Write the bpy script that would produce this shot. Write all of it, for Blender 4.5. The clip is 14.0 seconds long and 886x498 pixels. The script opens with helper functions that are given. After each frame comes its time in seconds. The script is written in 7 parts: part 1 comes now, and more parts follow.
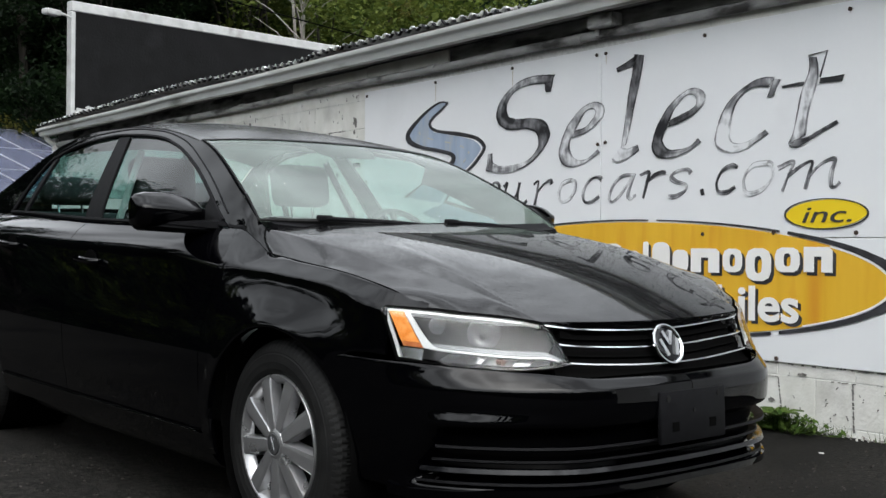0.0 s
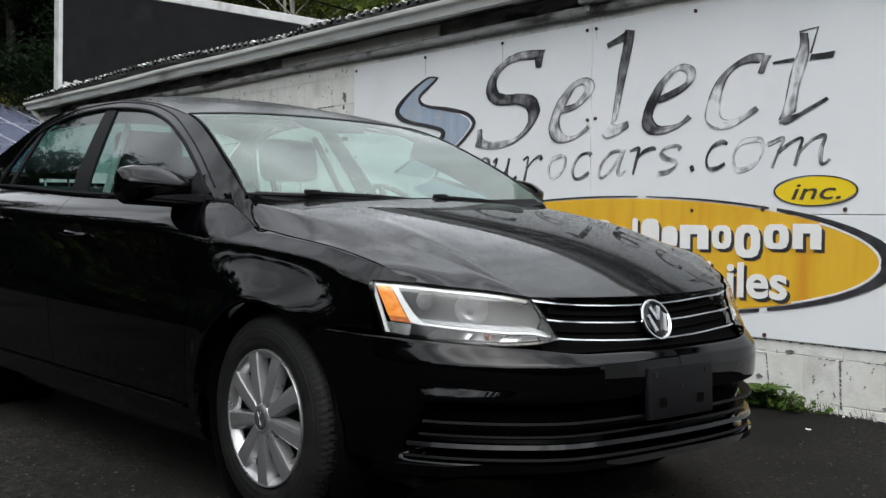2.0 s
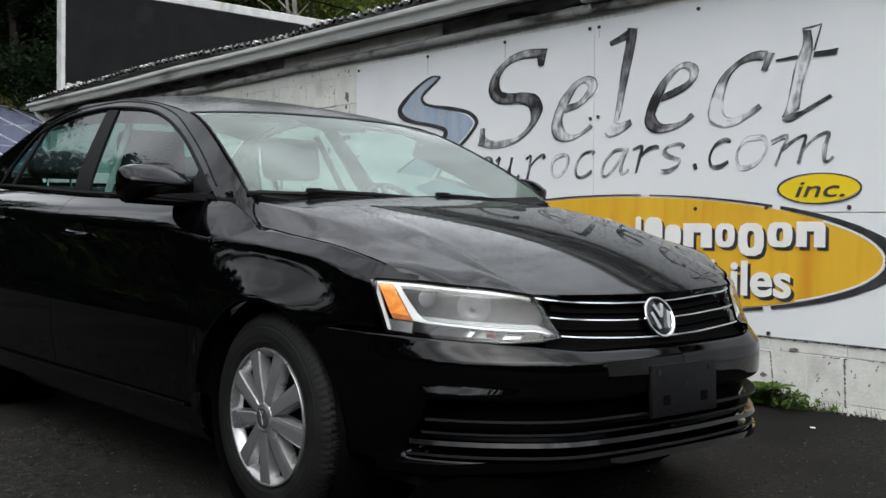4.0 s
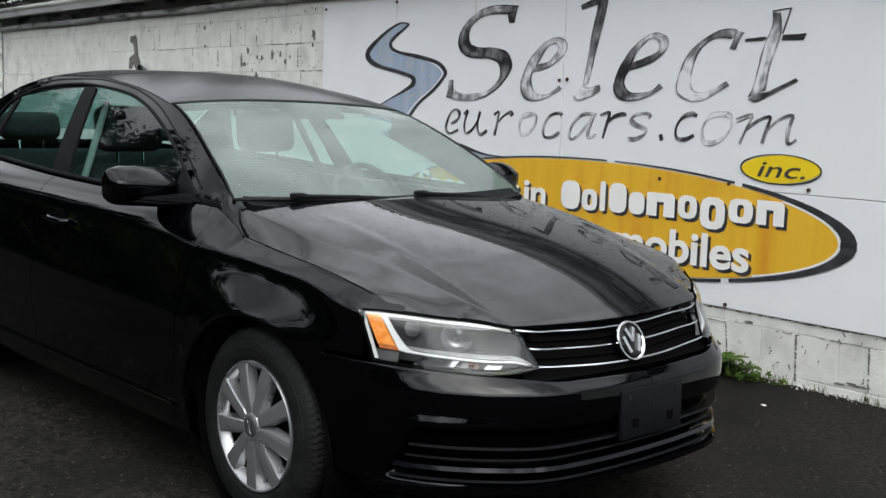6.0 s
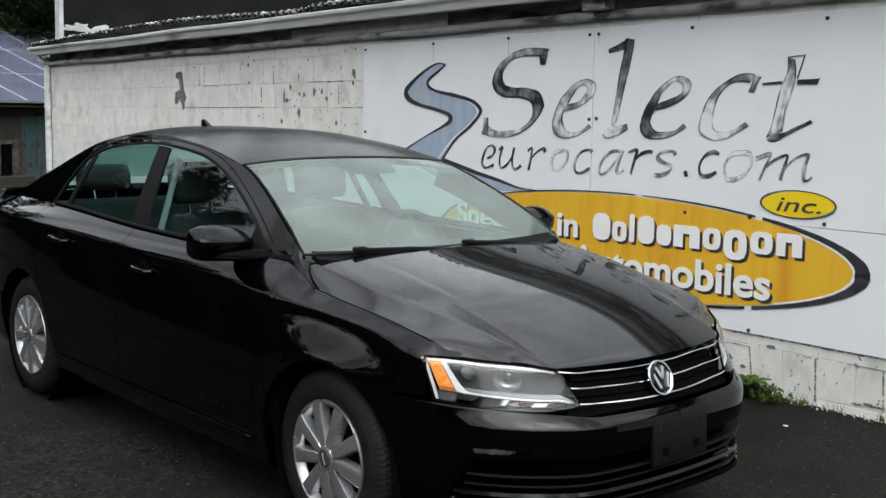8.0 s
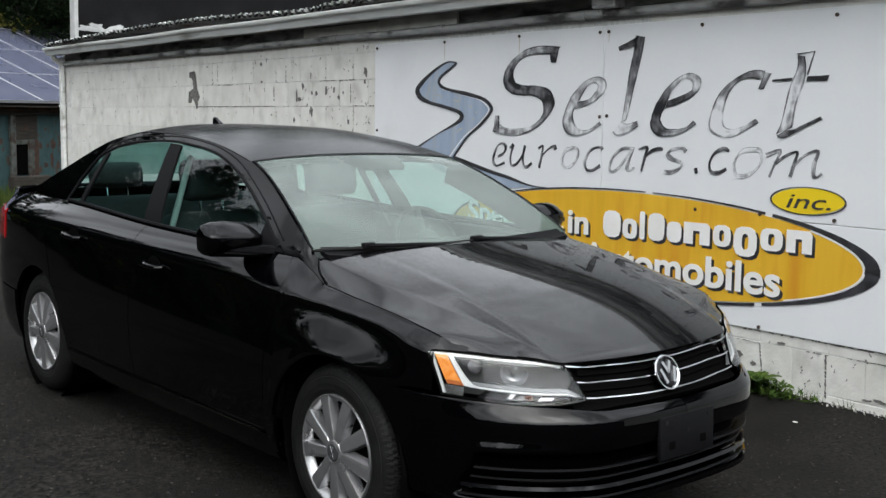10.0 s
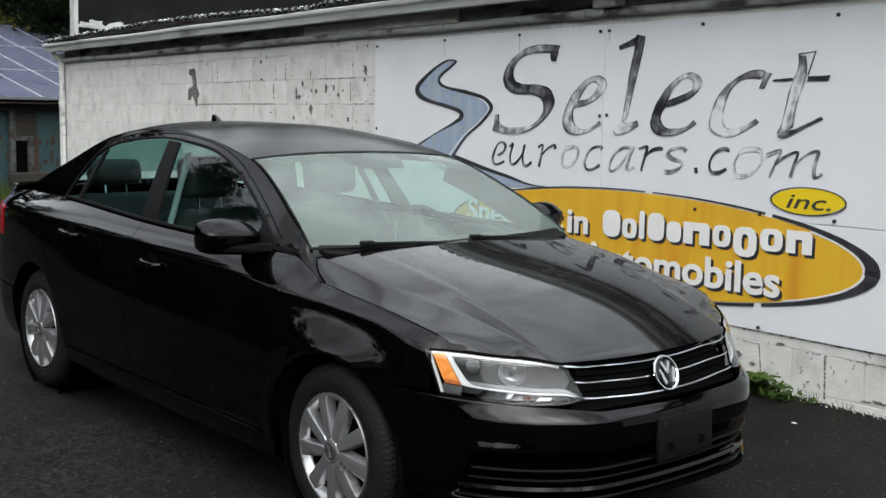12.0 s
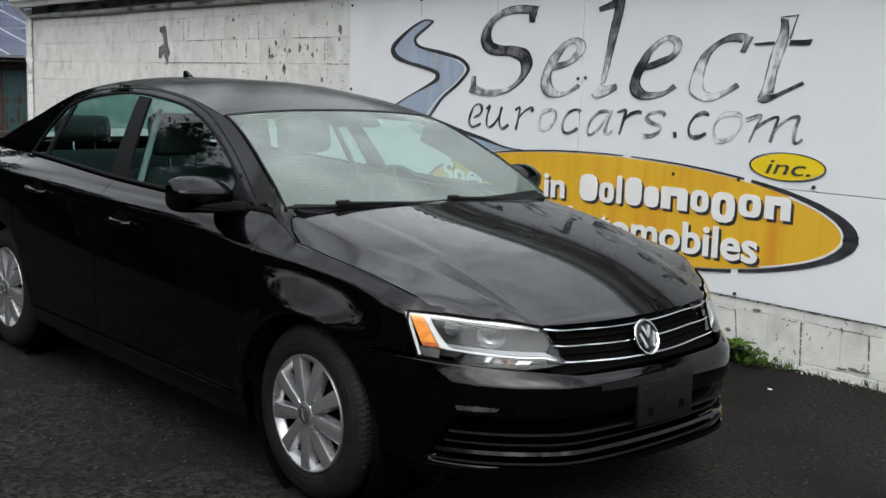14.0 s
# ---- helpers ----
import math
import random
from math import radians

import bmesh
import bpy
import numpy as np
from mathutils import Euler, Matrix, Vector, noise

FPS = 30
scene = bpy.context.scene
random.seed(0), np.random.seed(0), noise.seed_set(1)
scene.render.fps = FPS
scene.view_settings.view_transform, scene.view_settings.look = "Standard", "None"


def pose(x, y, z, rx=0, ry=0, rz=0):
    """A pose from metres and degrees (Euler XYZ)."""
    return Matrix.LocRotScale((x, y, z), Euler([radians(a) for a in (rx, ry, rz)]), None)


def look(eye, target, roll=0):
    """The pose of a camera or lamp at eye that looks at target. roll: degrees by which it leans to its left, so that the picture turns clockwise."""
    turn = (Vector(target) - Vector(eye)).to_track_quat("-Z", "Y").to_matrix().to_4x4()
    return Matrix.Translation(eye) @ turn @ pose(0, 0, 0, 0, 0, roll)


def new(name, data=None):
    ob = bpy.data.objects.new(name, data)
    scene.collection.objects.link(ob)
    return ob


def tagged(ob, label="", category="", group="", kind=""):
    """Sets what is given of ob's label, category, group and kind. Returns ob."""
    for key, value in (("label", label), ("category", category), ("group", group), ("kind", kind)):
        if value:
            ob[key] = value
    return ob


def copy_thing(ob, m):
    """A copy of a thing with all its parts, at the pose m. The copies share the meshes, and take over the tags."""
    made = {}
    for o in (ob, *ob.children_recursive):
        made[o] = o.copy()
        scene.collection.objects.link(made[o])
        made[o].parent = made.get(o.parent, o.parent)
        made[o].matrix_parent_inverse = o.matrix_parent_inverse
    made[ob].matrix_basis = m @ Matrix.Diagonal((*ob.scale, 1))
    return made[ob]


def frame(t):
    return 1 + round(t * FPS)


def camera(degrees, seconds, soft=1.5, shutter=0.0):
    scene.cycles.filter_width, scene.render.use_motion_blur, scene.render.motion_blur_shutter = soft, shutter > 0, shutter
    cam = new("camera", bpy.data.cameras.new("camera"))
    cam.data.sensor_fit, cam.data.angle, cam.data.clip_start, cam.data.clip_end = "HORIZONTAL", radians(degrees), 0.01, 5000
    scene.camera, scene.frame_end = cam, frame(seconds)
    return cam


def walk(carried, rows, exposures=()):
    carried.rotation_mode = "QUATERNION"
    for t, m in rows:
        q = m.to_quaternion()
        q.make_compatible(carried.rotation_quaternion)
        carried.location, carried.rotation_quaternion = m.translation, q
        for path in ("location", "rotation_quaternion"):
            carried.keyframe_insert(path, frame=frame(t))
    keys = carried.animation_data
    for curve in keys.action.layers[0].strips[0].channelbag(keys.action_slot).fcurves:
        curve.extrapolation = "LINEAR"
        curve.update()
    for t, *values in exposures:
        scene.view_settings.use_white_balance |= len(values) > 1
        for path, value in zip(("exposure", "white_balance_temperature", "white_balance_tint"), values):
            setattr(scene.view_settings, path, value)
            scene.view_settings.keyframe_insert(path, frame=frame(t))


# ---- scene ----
import functools

ROWS = [
    (0.0, 2.927, -2.667, 0.971, 49.84, -1.03, -0.93),
    (0.5, 2.919, -2.660, 0.970, 49.77, -1.28, -1.03),
    (1.0, 2.926, -2.664, 0.966, 49.85, -1.51, -1.26),
    (1.5, 2.927, -2.660, 0.965, 49.45, -1.55, -1.34),
    (2.0, 2.918, -2.651, 0.965, 49.32, -2.19, -1.15),
    (4.3, 2.909, -2.641, 0.956, 49.50, -2.16, -0.98),
    (4.5, 2.892, -2.645, 0.968, 49.57, -2.16, -1.55),
    (4.7, 2.895, -2.669, 0.959, 50.25, -0.74, -3.67),
    (4.8, 2.881, -2.671, 0.968, 50.19, -0.71, -4.27),
    (4.9, 2.872, -2.683, 0.956, 49.51, 0.57, -3.65),
    (5.0, 2.864, -2.699, 0.924, 50.45, 1.23, -3.47),
    (5.1, 2.869, -2.665, 0.976, 50.56, -1.07, -3.66),
    (5.2, 2.814, -2.643, 0.961, 48.60, -2.39, -3.70),
    (5.3, 2.784, -2.630, 0.990, 47.62, -3.11, -5.24),
    (5.5, 2.789, -2.616, 1.059, 46.13, -4.50, -2.95),
    (5.7, 2.807, -2.667, 1.143, 46.15, -5.37, -2.55),
    (6.0, 2.909, -2.784, 1.357, 46.87, -7.53, -2.46),
    (6.2, 3.007, -2.877, 1.478, 48.44, -8.76, -1.25),
    (6.5, 3.073, -3.036, 1.519, 49.19, -8.26, 1.14),
    (7.0, 3.123, -3.114, 1.561, 49.43, -7.07, 0.47),
    (7.5, 3.151, -3.135, 1.558, 48.54, -6.86, -0.83),
    (8.0, 3.178, -3.143, 1.562, 48.29, -7.18, -1.31),
    (8.5, 3.192, -3.149, 1.555, 48.04, -7.13, -1.09),
    (8.7, 3.202, -3.164, 1.563, 48.83, -7.26, -1.46),
    (11.0, 3.216, -3.123, 1.540, 49.03, -7.21, -1.11),
    (11.5, 3.201, -3.122, 1.547, 48.99, -7.45, -1.56),
    (12.0, 3.204, -3.127, 1.547, 49.01, -7.26, -1.46),
    (12.5, 3.207, -3.129, 1.548, 48.52, -6.84, -1.57),
    (13.0, 3.203, -3.122, 1.548, 47.93, -6.80, -1.57),
    (13.5, 3.190, -3.128, 1.543, 47.92, -6.57, -1.81),
    (14.0, 3.125, -3.090, 1.516, 47.49, -8.93, -2.27),
]


def eye_pose(x, y, z, yaw, pitch, roll):
    a, b = radians(yaw), radians(pitch)
    ahead = Vector((-math.sin(a) * math.cos(b), math.cos(a) * math.cos(b), math.sin(b)))
    return look((x, y, z), Vector((x, y, z)) + ahead, -roll)


cam = camera(42.42, 14.0, soft=1.5)
walk(cam, [(t, eye_pose(*r)) for t, *r in ROWS], [(0.0, 0.74), (0.8, 0.66), (14.0, 0.66)])

# ---- sky and sun: an overcast day ----
world = bpy.data.worlds.new("overcast_sky")
scene.world = world
world.use_nodes = True
SUN_UP, SUN_TURN = radians(52), radians(118)


def build_world():
    nt = world.node_tree
    nt.nodes.clear()
    sky = nt.nodes.new("ShaderNodeTexSky")
    sky.sky_type, sky.sun_disc = "NISHITA", False
    sky.sun_elevation, sky.sun_rotation = SUN_UP, SUN_TURN
    sky.air_density, sky.dust_density, sky.ozone_density = 1.0, 1.5, 1.0
    grey = nt.nodes.new("ShaderNodeHueSaturation")
    grey.inputs["Saturation"].default_value = 0.145
    tex = nt.nodes.new("ShaderNodeTexCoord")
    clouds = nt.nodes.new("ShaderNodeTexNoise")
    clouds.inputs["Scale"].default_value, clouds.inputs["Detail"].default_value = 3.6, 5.0
    clouds.inputs["Distortion"].default_value = 0.7
    ramp = nt.nodes.new("ShaderNodeValToRGB")
    ramp.color_ramp.elements[0].position, ramp.color_ramp.elements[1].position = 0.38, 0.62
    ramp.color_ramp.elements[0].color, ramp.color_ramp.elements[1].color = (0.95, 0.965, 0.965, 1), (2.2, 2.25, 2.24, 1)
    mul = nt.nodes.new("ShaderNodeMix")
    mul.data_type, mul.blend_type = "RGBA", "MULTIPLY"
    mul.inputs[0].default_value = 1.0
    bg, out = nt.nodes.new("ShaderNodeBackground"), nt.nodes.new("ShaderNodeOutputWorld")
    bg.inputs["Strength"].default_value = 0.143
    link = nt.links.new
    link(sky.outputs[0], grey.inputs["Color"])
    link(tex.outputs["Generated"], clouds.inputs["Vector"])
    link(clouds.outputs["Fac"], ramp.inputs[0])
    link(grey.outputs[0], mul.inputs[6])
    link(ramp.outputs[0], mul.inputs[7])
    # an overcast sky is three times brighter overhead than at its foot
    part_z, grad, mul2 = nt.nodes.new("ShaderNodeSeparateXYZ"), nt.nodes.new("ShaderNodeMapRange"), nt.nodes.new("ShaderNodeMix")
    mul2.data_type, mul2.blend_type = "RGBA", "MULTIPLY"
    mul2.inputs[0].default_value = 1.0
    grad.inputs[3].default_value, grad.inputs[4].default_value = 0.66, 1.92
    link(tex.outputs["Generated"], part_z.inputs[0])
    link(part_z.outputs["Z"], grad.inputs[0])
    link(mul.outputs[2], mul2.inputs[6])
    link(grad.outputs[0], mul2.inputs[7])
    link(mul2.outputs[2], bg.inputs["Color"])
    link(bg.outputs[0], out.inputs[0])


build_world()
sun = new("sun", bpy.data.lights.new("sun", "SUN"))
sun.data.energy, sun.data.angle, sun.data.color = 0.5, radians(50), (1.0, 0.98, 0.95)
sun.matrix_world = look((math.sin(SUN_TURN) * 30, math.cos(SUN_TURN) * 30, 30 * math.tan(SUN_UP)), (0, 0, 0))

# ---- materials ----


def base_mat(name, colour, rough=0.6, metal=0.0):
    m = bpy.data.materials.new(name)
    m.use_nodes = True
    b = m.node_tree.nodes["Principled BSDF"]
    b.inputs["Base Color"].default_value = (*colour, 1)
    b.inputs["Roughness"].default_value, b.inputs["Metallic"].default_value = rough, metal
    return m


def mottled(name, c0, c1, scale=8.0, rough=(0.5, 0.8), bump=0.2, bump_scale=60.0, c2=None, c2_scale=1.2, c2_at=(0.55, 0.7), metal=0.0, stretch=(1, 1, 1), bump_dist=0.01, per_piece=0.0, spec=0.5, whole=False, span=(0.3, 0.7)):
    """Two colours mixed by fine noise, a third in larger stains, and a noise bump."""
    m = base_mat(name, c0, rough[0], metal)
    nt, link = m.node_tree, m.node_tree.links.new
    b = nt.nodes["Principled BSDF"]
    b.inputs["Specular IOR Level"].default_value = spec
    tc, mp = nt.nodes.new("ShaderNodeTexCoord"), nt.nodes.new("ShaderNodeMapping")
    mp.inputs["Scale"].default_value = stretch
    if whole:
        # one pattern over all the pieces of a surface
        link(nt.nodes.new("ShaderNodeNewGeometry").outputs["Position"], mp.inputs[0])
    else:
        link(tc.outputs["Object"], mp.inputs[0])

    def noise_tex(s, detail=6.0):
        n = nt.nodes.new("ShaderNodeTexNoise")
        n.inputs["Scale"].default_value, n.inputs["Detail"].default_value = s, detail
        link(mp.outputs[0], n.inputs["Vector"])
        return n

    def mixed(fac, a, c):
        x = nt.nodes.new("ShaderNodeMix")
        x.data_type = "RGBA"
        link(fac, x.inputs[0])
        for val, slot in ((a, 6), (c, 7)):
            if isinstance(val, tuple):
                x.inputs[slot].default_value = (*val, 1)
            else:
                link(val, x.inputs[slot])
        return x.outputs[2]

    n1 = noise_tex(scale)
    spread = nt.nodes.new("ShaderNodeMapRange")
    spread.inputs[1].default_value, spread.inputs[2].default_value = span
    link(n1.outputs["Fac"], spread.inputs[0])
    col = mixed(spread.outputs[0], c0, c1)
    if c2:
        n2 = noise_tex(c2_scale, 8.0)
        r = nt.nodes.new("ShaderNodeMapRange")
        r.inputs[1].default_value, r.inputs[2].default_value = c2_at
        link(n2.outputs["Fac"], r.inputs[0])
        col = mixed(r.outputs[0], col, c2)
    if per_piece:
        info = nt.nodes.new("ShaderNodeObjectInfo")
        r = nt.nodes.new("ShaderNodeMapRange")
        r.inputs[3].default_value, r.inputs[4].default_value = 1 - per_piece, 1.0
        link(info.outputs["Random"], r.inputs[0])
        x = nt.nodes.new("ShaderNodeMix")
        x.data_type, x.blend_type = "RGBA", "MULTIPLY"
        x.inputs[0].default_value = 1.0
        link(col, x.inputs[6])
        link(r.outputs[0], x.inputs[7])
        col = x.outputs[2]
    link(col, b.inputs["Base Color"])
    rr = nt.nodes.new("ShaderNodeMapRange")
    rr.inputs[3].default_value, rr.inputs[4].default_value = rough
    link(n1.outputs["Fac"], rr.inputs[0])
    link(rr.outputs[0], b.inputs["Roughness"])
    if bump:
        bp = nt.nodes.new("ShaderNodeBump")
        bp.inputs["Strength"].default_value, bp.inputs["Distance"].default_value = bump, bump_dist
        link(noise_tex(bump_scale, 4.0).outputs["Fac"], bp.inputs["Height"])
        link(bp.outputs[0], b.inputs["Normal"])
    return m


def wet_paint(name, colour, drops, ior=1.5, rough=0.025):
    """Black car paint under clear coat, with fine rain beads where drops > 0."""
    m = base_mat(name, colour, 0.25)
    nt, link = m.node_tree, m.node_tree.links.new
    b = nt.nodes["Principled BSDF"]
    b.inputs["Coat Weight"].default_value, b.inputs["Coat Roughness"].default_value = 1.0, rough
    b.inputs["Specular IOR Level"].default_value, b.inputs["Coat IOR"].default_value = 0.0, ior
    tc = nt.nodes.new("ShaderNodeTexCoord")
    wave = nt.nodes.new("ShaderNodeTexNoise")
    wave.inputs["Scale"].default_value, wave.inputs["Detail"].default_value = 3.0, 2.0
    link(tc.outputs["Object"], wave.inputs["Vector"])
    b1 = nt.nodes.new("ShaderNodeBump")
    b1.inputs["Strength"].default_value, b1.inputs["Distance"].default_value = 0.02, 0.02
    link(wave.outputs["Fac"], b1.inputs["Height"])
    last = b1
    if drops:
        vor = nt.nodes.new("ShaderNodeTexVoronoi")
        vor.inputs["Scale"].default_value = 260.0
        link(tc.outputs["Object"], vor.inputs["Vector"])
        dome = nt.nodes.new("ShaderNodeMapRange")
        dome.inputs[1].default_value, dome.inputs[2].default_value = 0.0, 0.3
        dome.inputs[3].default_value, dome.inputs[4].default_value = 1.0, 0.0
        link(vor.outputs["Distance"], dome.inputs[0])
        b2 = nt.nodes.new("ShaderNodeBump")
        b2.inputs["Strength"].default_value, b2.inputs["Distance"].default_value = drops, 0.0016
        link(dome.outputs[0], b2.inputs["Height"])
        link(b1.outputs[0], b2.inputs["Normal"])
        last = b2
    link(last.outputs[0], b.inputs["Normal"])
    link(last.outputs[0], b.inputs["Coat Normal"])
    return m


def pane_mat(name, tint, rough=0.0, gloss=0.08, haze=0.0, haze_colour=(0.6, 0.65, 0.62)):
    """Thin glass: tinted see-through under a reflection that grows towards grazing; haze mixes in a pale diffuse colour
    for the sky's milky reflection.
    """
    m = bpy.data.materials.new(name)
    m.use_nodes = True
    nt, link = m.node_tree, m.node_tree.links.new
    nt.nodes.clear()
    out = nt.nodes.new("ShaderNodeOutputMaterial")
    tr, gl = nt.nodes.new("ShaderNodeBsdfTransparent"), nt.nodes.new("ShaderNodeBsdfGlossy")
    tr.inputs[0].default_value = (*tint, 1)
    gl.inputs["Roughness"].default_value = rough
    lw, pw, fr, mx = nt.nodes.new("ShaderNodeLayerWeight"), nt.nodes.new("ShaderNodeMath"), nt.nodes.new("ShaderNodeMapRange"), nt.nodes.new("ShaderNodeMixShader")
    lw.inputs[0].default_value = 0.5
    pw.operation, pw.inputs[1].default_value = "POWER", 5.0
    fr.inputs[3].default_value, fr.inputs[4].default_value = gloss, 1.0
    link(lw.outputs["Facing"], pw.inputs[0])
    link(pw.outputs[0], fr.inputs[0])
    body = tr
    if haze:
        df, hz = nt.nodes.new("ShaderNodeBsdfDiffuse"), nt.nodes.new("ShaderNodeMixShader")
        df.inputs[0].default_value = (*haze_colour, 1)
        n = nt.nodes.new("ShaderNodeTexNoise")
        n.inputs["Scale"].default_value = 5.0
        tc = nt.nodes.new("ShaderNodeTexCoord")
        link(tc.outputs["Object"], n.inputs["Vector"])
        r = nt.nodes.new("ShaderNodeMapRange")
        r.inputs[3].default_value, r.inputs[4].default_value = 0.0, 2 * haze
        link(n.outputs["Fac"], r.inputs[0])
        link(r.outputs[0], hz.inputs[0])
        link(tr.outputs[0], hz.inputs[1])
        link(df.outputs[0], hz.inputs[2])
        body = hz
    link(fr.outputs[0], mx.inputs[0])
    link(body.outputs[0], mx.inputs[1])
    link(gl.outputs[0], mx.inputs[2])
    link(mx.outputs[0], out.inputs[0])
    return m


def leaf_mat(name, c0, c1, through_light=0.0):
    m = base_mat(name, c0, 0.6)
    nt, link = m.node_tree, m.node_tree.links.new
    b = nt.nodes["Principled BSDF"]
    b.inputs["Specular IOR Level"].default_value = 0.12
    geo, ramp = nt.nodes.new("ShaderNodeNewGeometry"), nt.nodes.new("ShaderNodeMix")
    ramp.data_type = "RGBA"
    ramp.inputs[6].default_value, ramp.inputs[7].default_value = (*c0, 1), (*c1, 1)
    link(geo.outputs["Random Per Island"], ramp.inputs[0])
    link(ramp.outputs[2], b.inputs["Base Color"])
    if through_light:
        tl, mx = nt.nodes.new("ShaderNodeBsdfTranslucent"), nt.nodes.new("ShaderNodeMixShader")
        mx.inputs[0].default_value = through_light
        link(ramp.outputs[2], tl.inputs["Color"])
        link(b.outputs[0], mx.inputs[1])
        link(tl.outputs[0], mx.inputs[2])
        link(mx.outputs[0], nt.nodes["Material Output"].inputs["Surface"])
    return m


PAINT = wet_paint("black_car_paint", (0.0005, 0.0005, 0.0008), 0.0, 1.33)
PAINT_WET = wet_paint("black_car_paint_with_rain_beads", (0.0007, 0.0007, 0.0009), 0.22, 1.55)
# the roof's base is tinted blue to put the sky's bluish sheen into it
PAINT_ROOF = wet_paint("black_roof_paint_with_rain_beads", (0.0014, 0.0016, 0.0028), 0.4, 1.37, 0.2)
BLACK_TRIM = mottled("black_plastic_trim", (0.004, 0.004, 0.0045), (0.008, 0.008, 0.009), 40, (0.4, 0.6), 0.15, 300, bump_dist=0.001, spec=0.06)
GLOSS_TRIM = base_mat("gloss_black_trim", (0.003, 0.003, 0.004), 0.12)
GLOSS_TRIM.node_tree.nodes["Principled BSDF"].inputs["Specular IOR Level"].default_value = 0.3
DARK = base_mat("dark_inner_shell", (0.003, 0.003, 0.003), 0.95)
DARK.node_tree.nodes["Principled BSDF"].inputs["Specular IOR Level"].default_value = 0.0
CHROME = base_mat("chrome", (0.82, 0.83, 0.85), 0.08, 1.0)
SATIN = base_mat("satin_chrome_strip", (0.75, 0.76, 0.78), 0.22, 1.0)
REFLECTOR = base_mat("lamp_reflector", (0.86, 0.87, 0.89), 0.24, 1.0)
LAMP_CHROME = base_mat("dull_lamp_chrome", (0.4, 0.4, 0.41), 0.2, 0.95)
LAMP_GREY = base_mat("lamp_housing_grey", (0.042, 0.043, 0.044), 0.55, 0.2)
LAMP_SHELF = base_mat("pale_grey_lamp_shelf", (0.24, 0.245, 0.25), 0.4, 0.3)
LAMP_WHITE = base_mat("lamp_light_guide_white", (0.7, 0.71, 0.71), 0.3)
AMBER = mottled("amber_lens", (0.8, 0.24, 0.035), (0.9, 0.36, 0.1), 60, (0.15, 0.3), 0.1, 300, bump_dist=0.001)
AMBER_DEEP = mottled("deep_amber_lens", (0.4, 0.1, 0.03), (0.6, 0.2, 0.06), 150, (0.2, 0.4), 0.1, 300, bump_dist=0.001)
DIM_AMBER = base_mat("brown_amber_bulb_glass", (0.09, 0.03, 0.018), 0.2)
RED_LENS = base_mat("red_lens", (0.25, 0.008, 0.01), 0.1)
RUBBER = mottled("tyre_rubber", (0.0042, 0.0042, 0.0042), (0.0115, 0.0115, 0.0112), 25, (0.5, 0.75), 0.3, 120, bump_dist=0.002, spec=0.16)
SILVER = mottled("silver_wheel_cover_paint", (0.36, 0.36, 0.366), (0.43, 0.43, 0.437), 14, (0.24, 0.33), 0.03, 90, metal=0.8, bump_dist=0.001)
# the greenish haze colour stands in for bright sky reflected by the windscreen
GLASS_FRONT = pane_mat("windscreen_glass", (0.72, 0.85, 0.77), 0.0, 0.1, 0.12, (0.53, 0.69, 0.6))
GLASS_SIDE = pane_mat("side_window_glass", (0.43, 0.63, 0.605), 0.0, 0.06)
WATER = base_mat("clear_rain_water", (0.95, 0.97, 0.97), 0.02)
WATER.node_tree.nodes["Principled BSDF"].inputs["Transmission Weight"].default_value = 0.8
WATER.node_tree.nodes["Principled BSDF"].inputs["IOR"].default_value = 1.33
LENS_GLASS = pane_mat("headlamp_lens_glass", (0.93, 0.94, 0.94), 0.0, 0.038)
SEAT_CLOTH = mottled("dark_seat_cloth", (0.022, 0.023, 0.024), (0.036, 0.036, 0.038), 120, (0.8, 0.95), 0.2, 300, bump_dist=0.002)
CABIN = mottled("grey_cabin_plastic", (0.022, 0.022, 0.023), (0.036, 0.036, 0.037), 60, (0.6, 0.8), 0.1, 300, bump_dist=0.001)
CABIN_PALE = mottled("pale_cabin_lining", (0.36, 0.37, 0.36), (0.44, 0.45, 0.43), 30, (0.8, 0.95), 0.1, 300, bump_dist=0.001)
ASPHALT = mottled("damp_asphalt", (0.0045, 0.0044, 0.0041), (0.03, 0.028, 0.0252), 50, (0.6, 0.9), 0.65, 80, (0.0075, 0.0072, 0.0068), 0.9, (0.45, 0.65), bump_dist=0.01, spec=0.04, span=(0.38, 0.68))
GRIT = leaf_mat("mixed_asphalt_grit", (0.006, 0.0058, 0.0052), (0.06, 0.054, 0.047))
RUBBLE = leaf_mat("mortar_and_paint_flakes", (0.1, 0.09, 0.075), (0.6, 0.59, 0.56))
BLOCK = mottled("whitewashed_concrete_block", (0.64, 0.635, 0.585), (0.76, 0.755, 0.715), 7, (0.75, 0.95), 0.35, 55, (0.34, 0.33, 0.305), 3.6, (0.55, 0.92), per_piece=0.08, bump_dist=0.01, stretch=(1.2, 1.2, 0.95), whole=True)
MORTAR = mottled("painted_mortar", (0.5, 0.5, 0.48), (0.7, 0.7, 0.68), 40, (0.8, 0.95), 0.4, 70, whole=True)
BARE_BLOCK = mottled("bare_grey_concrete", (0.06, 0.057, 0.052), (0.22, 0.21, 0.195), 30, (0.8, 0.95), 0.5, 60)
SIGN_WHITE = mottled("white_painted_sign_board", (0.735, 0.75, 0.765), (0.775, 0.785, 0.795), 2.0, (0.3, 0.45), 0.04, 25, (0.66, 0.67, 0.675), 1.3, (0.6, 0.85), bump_dist=0.004)
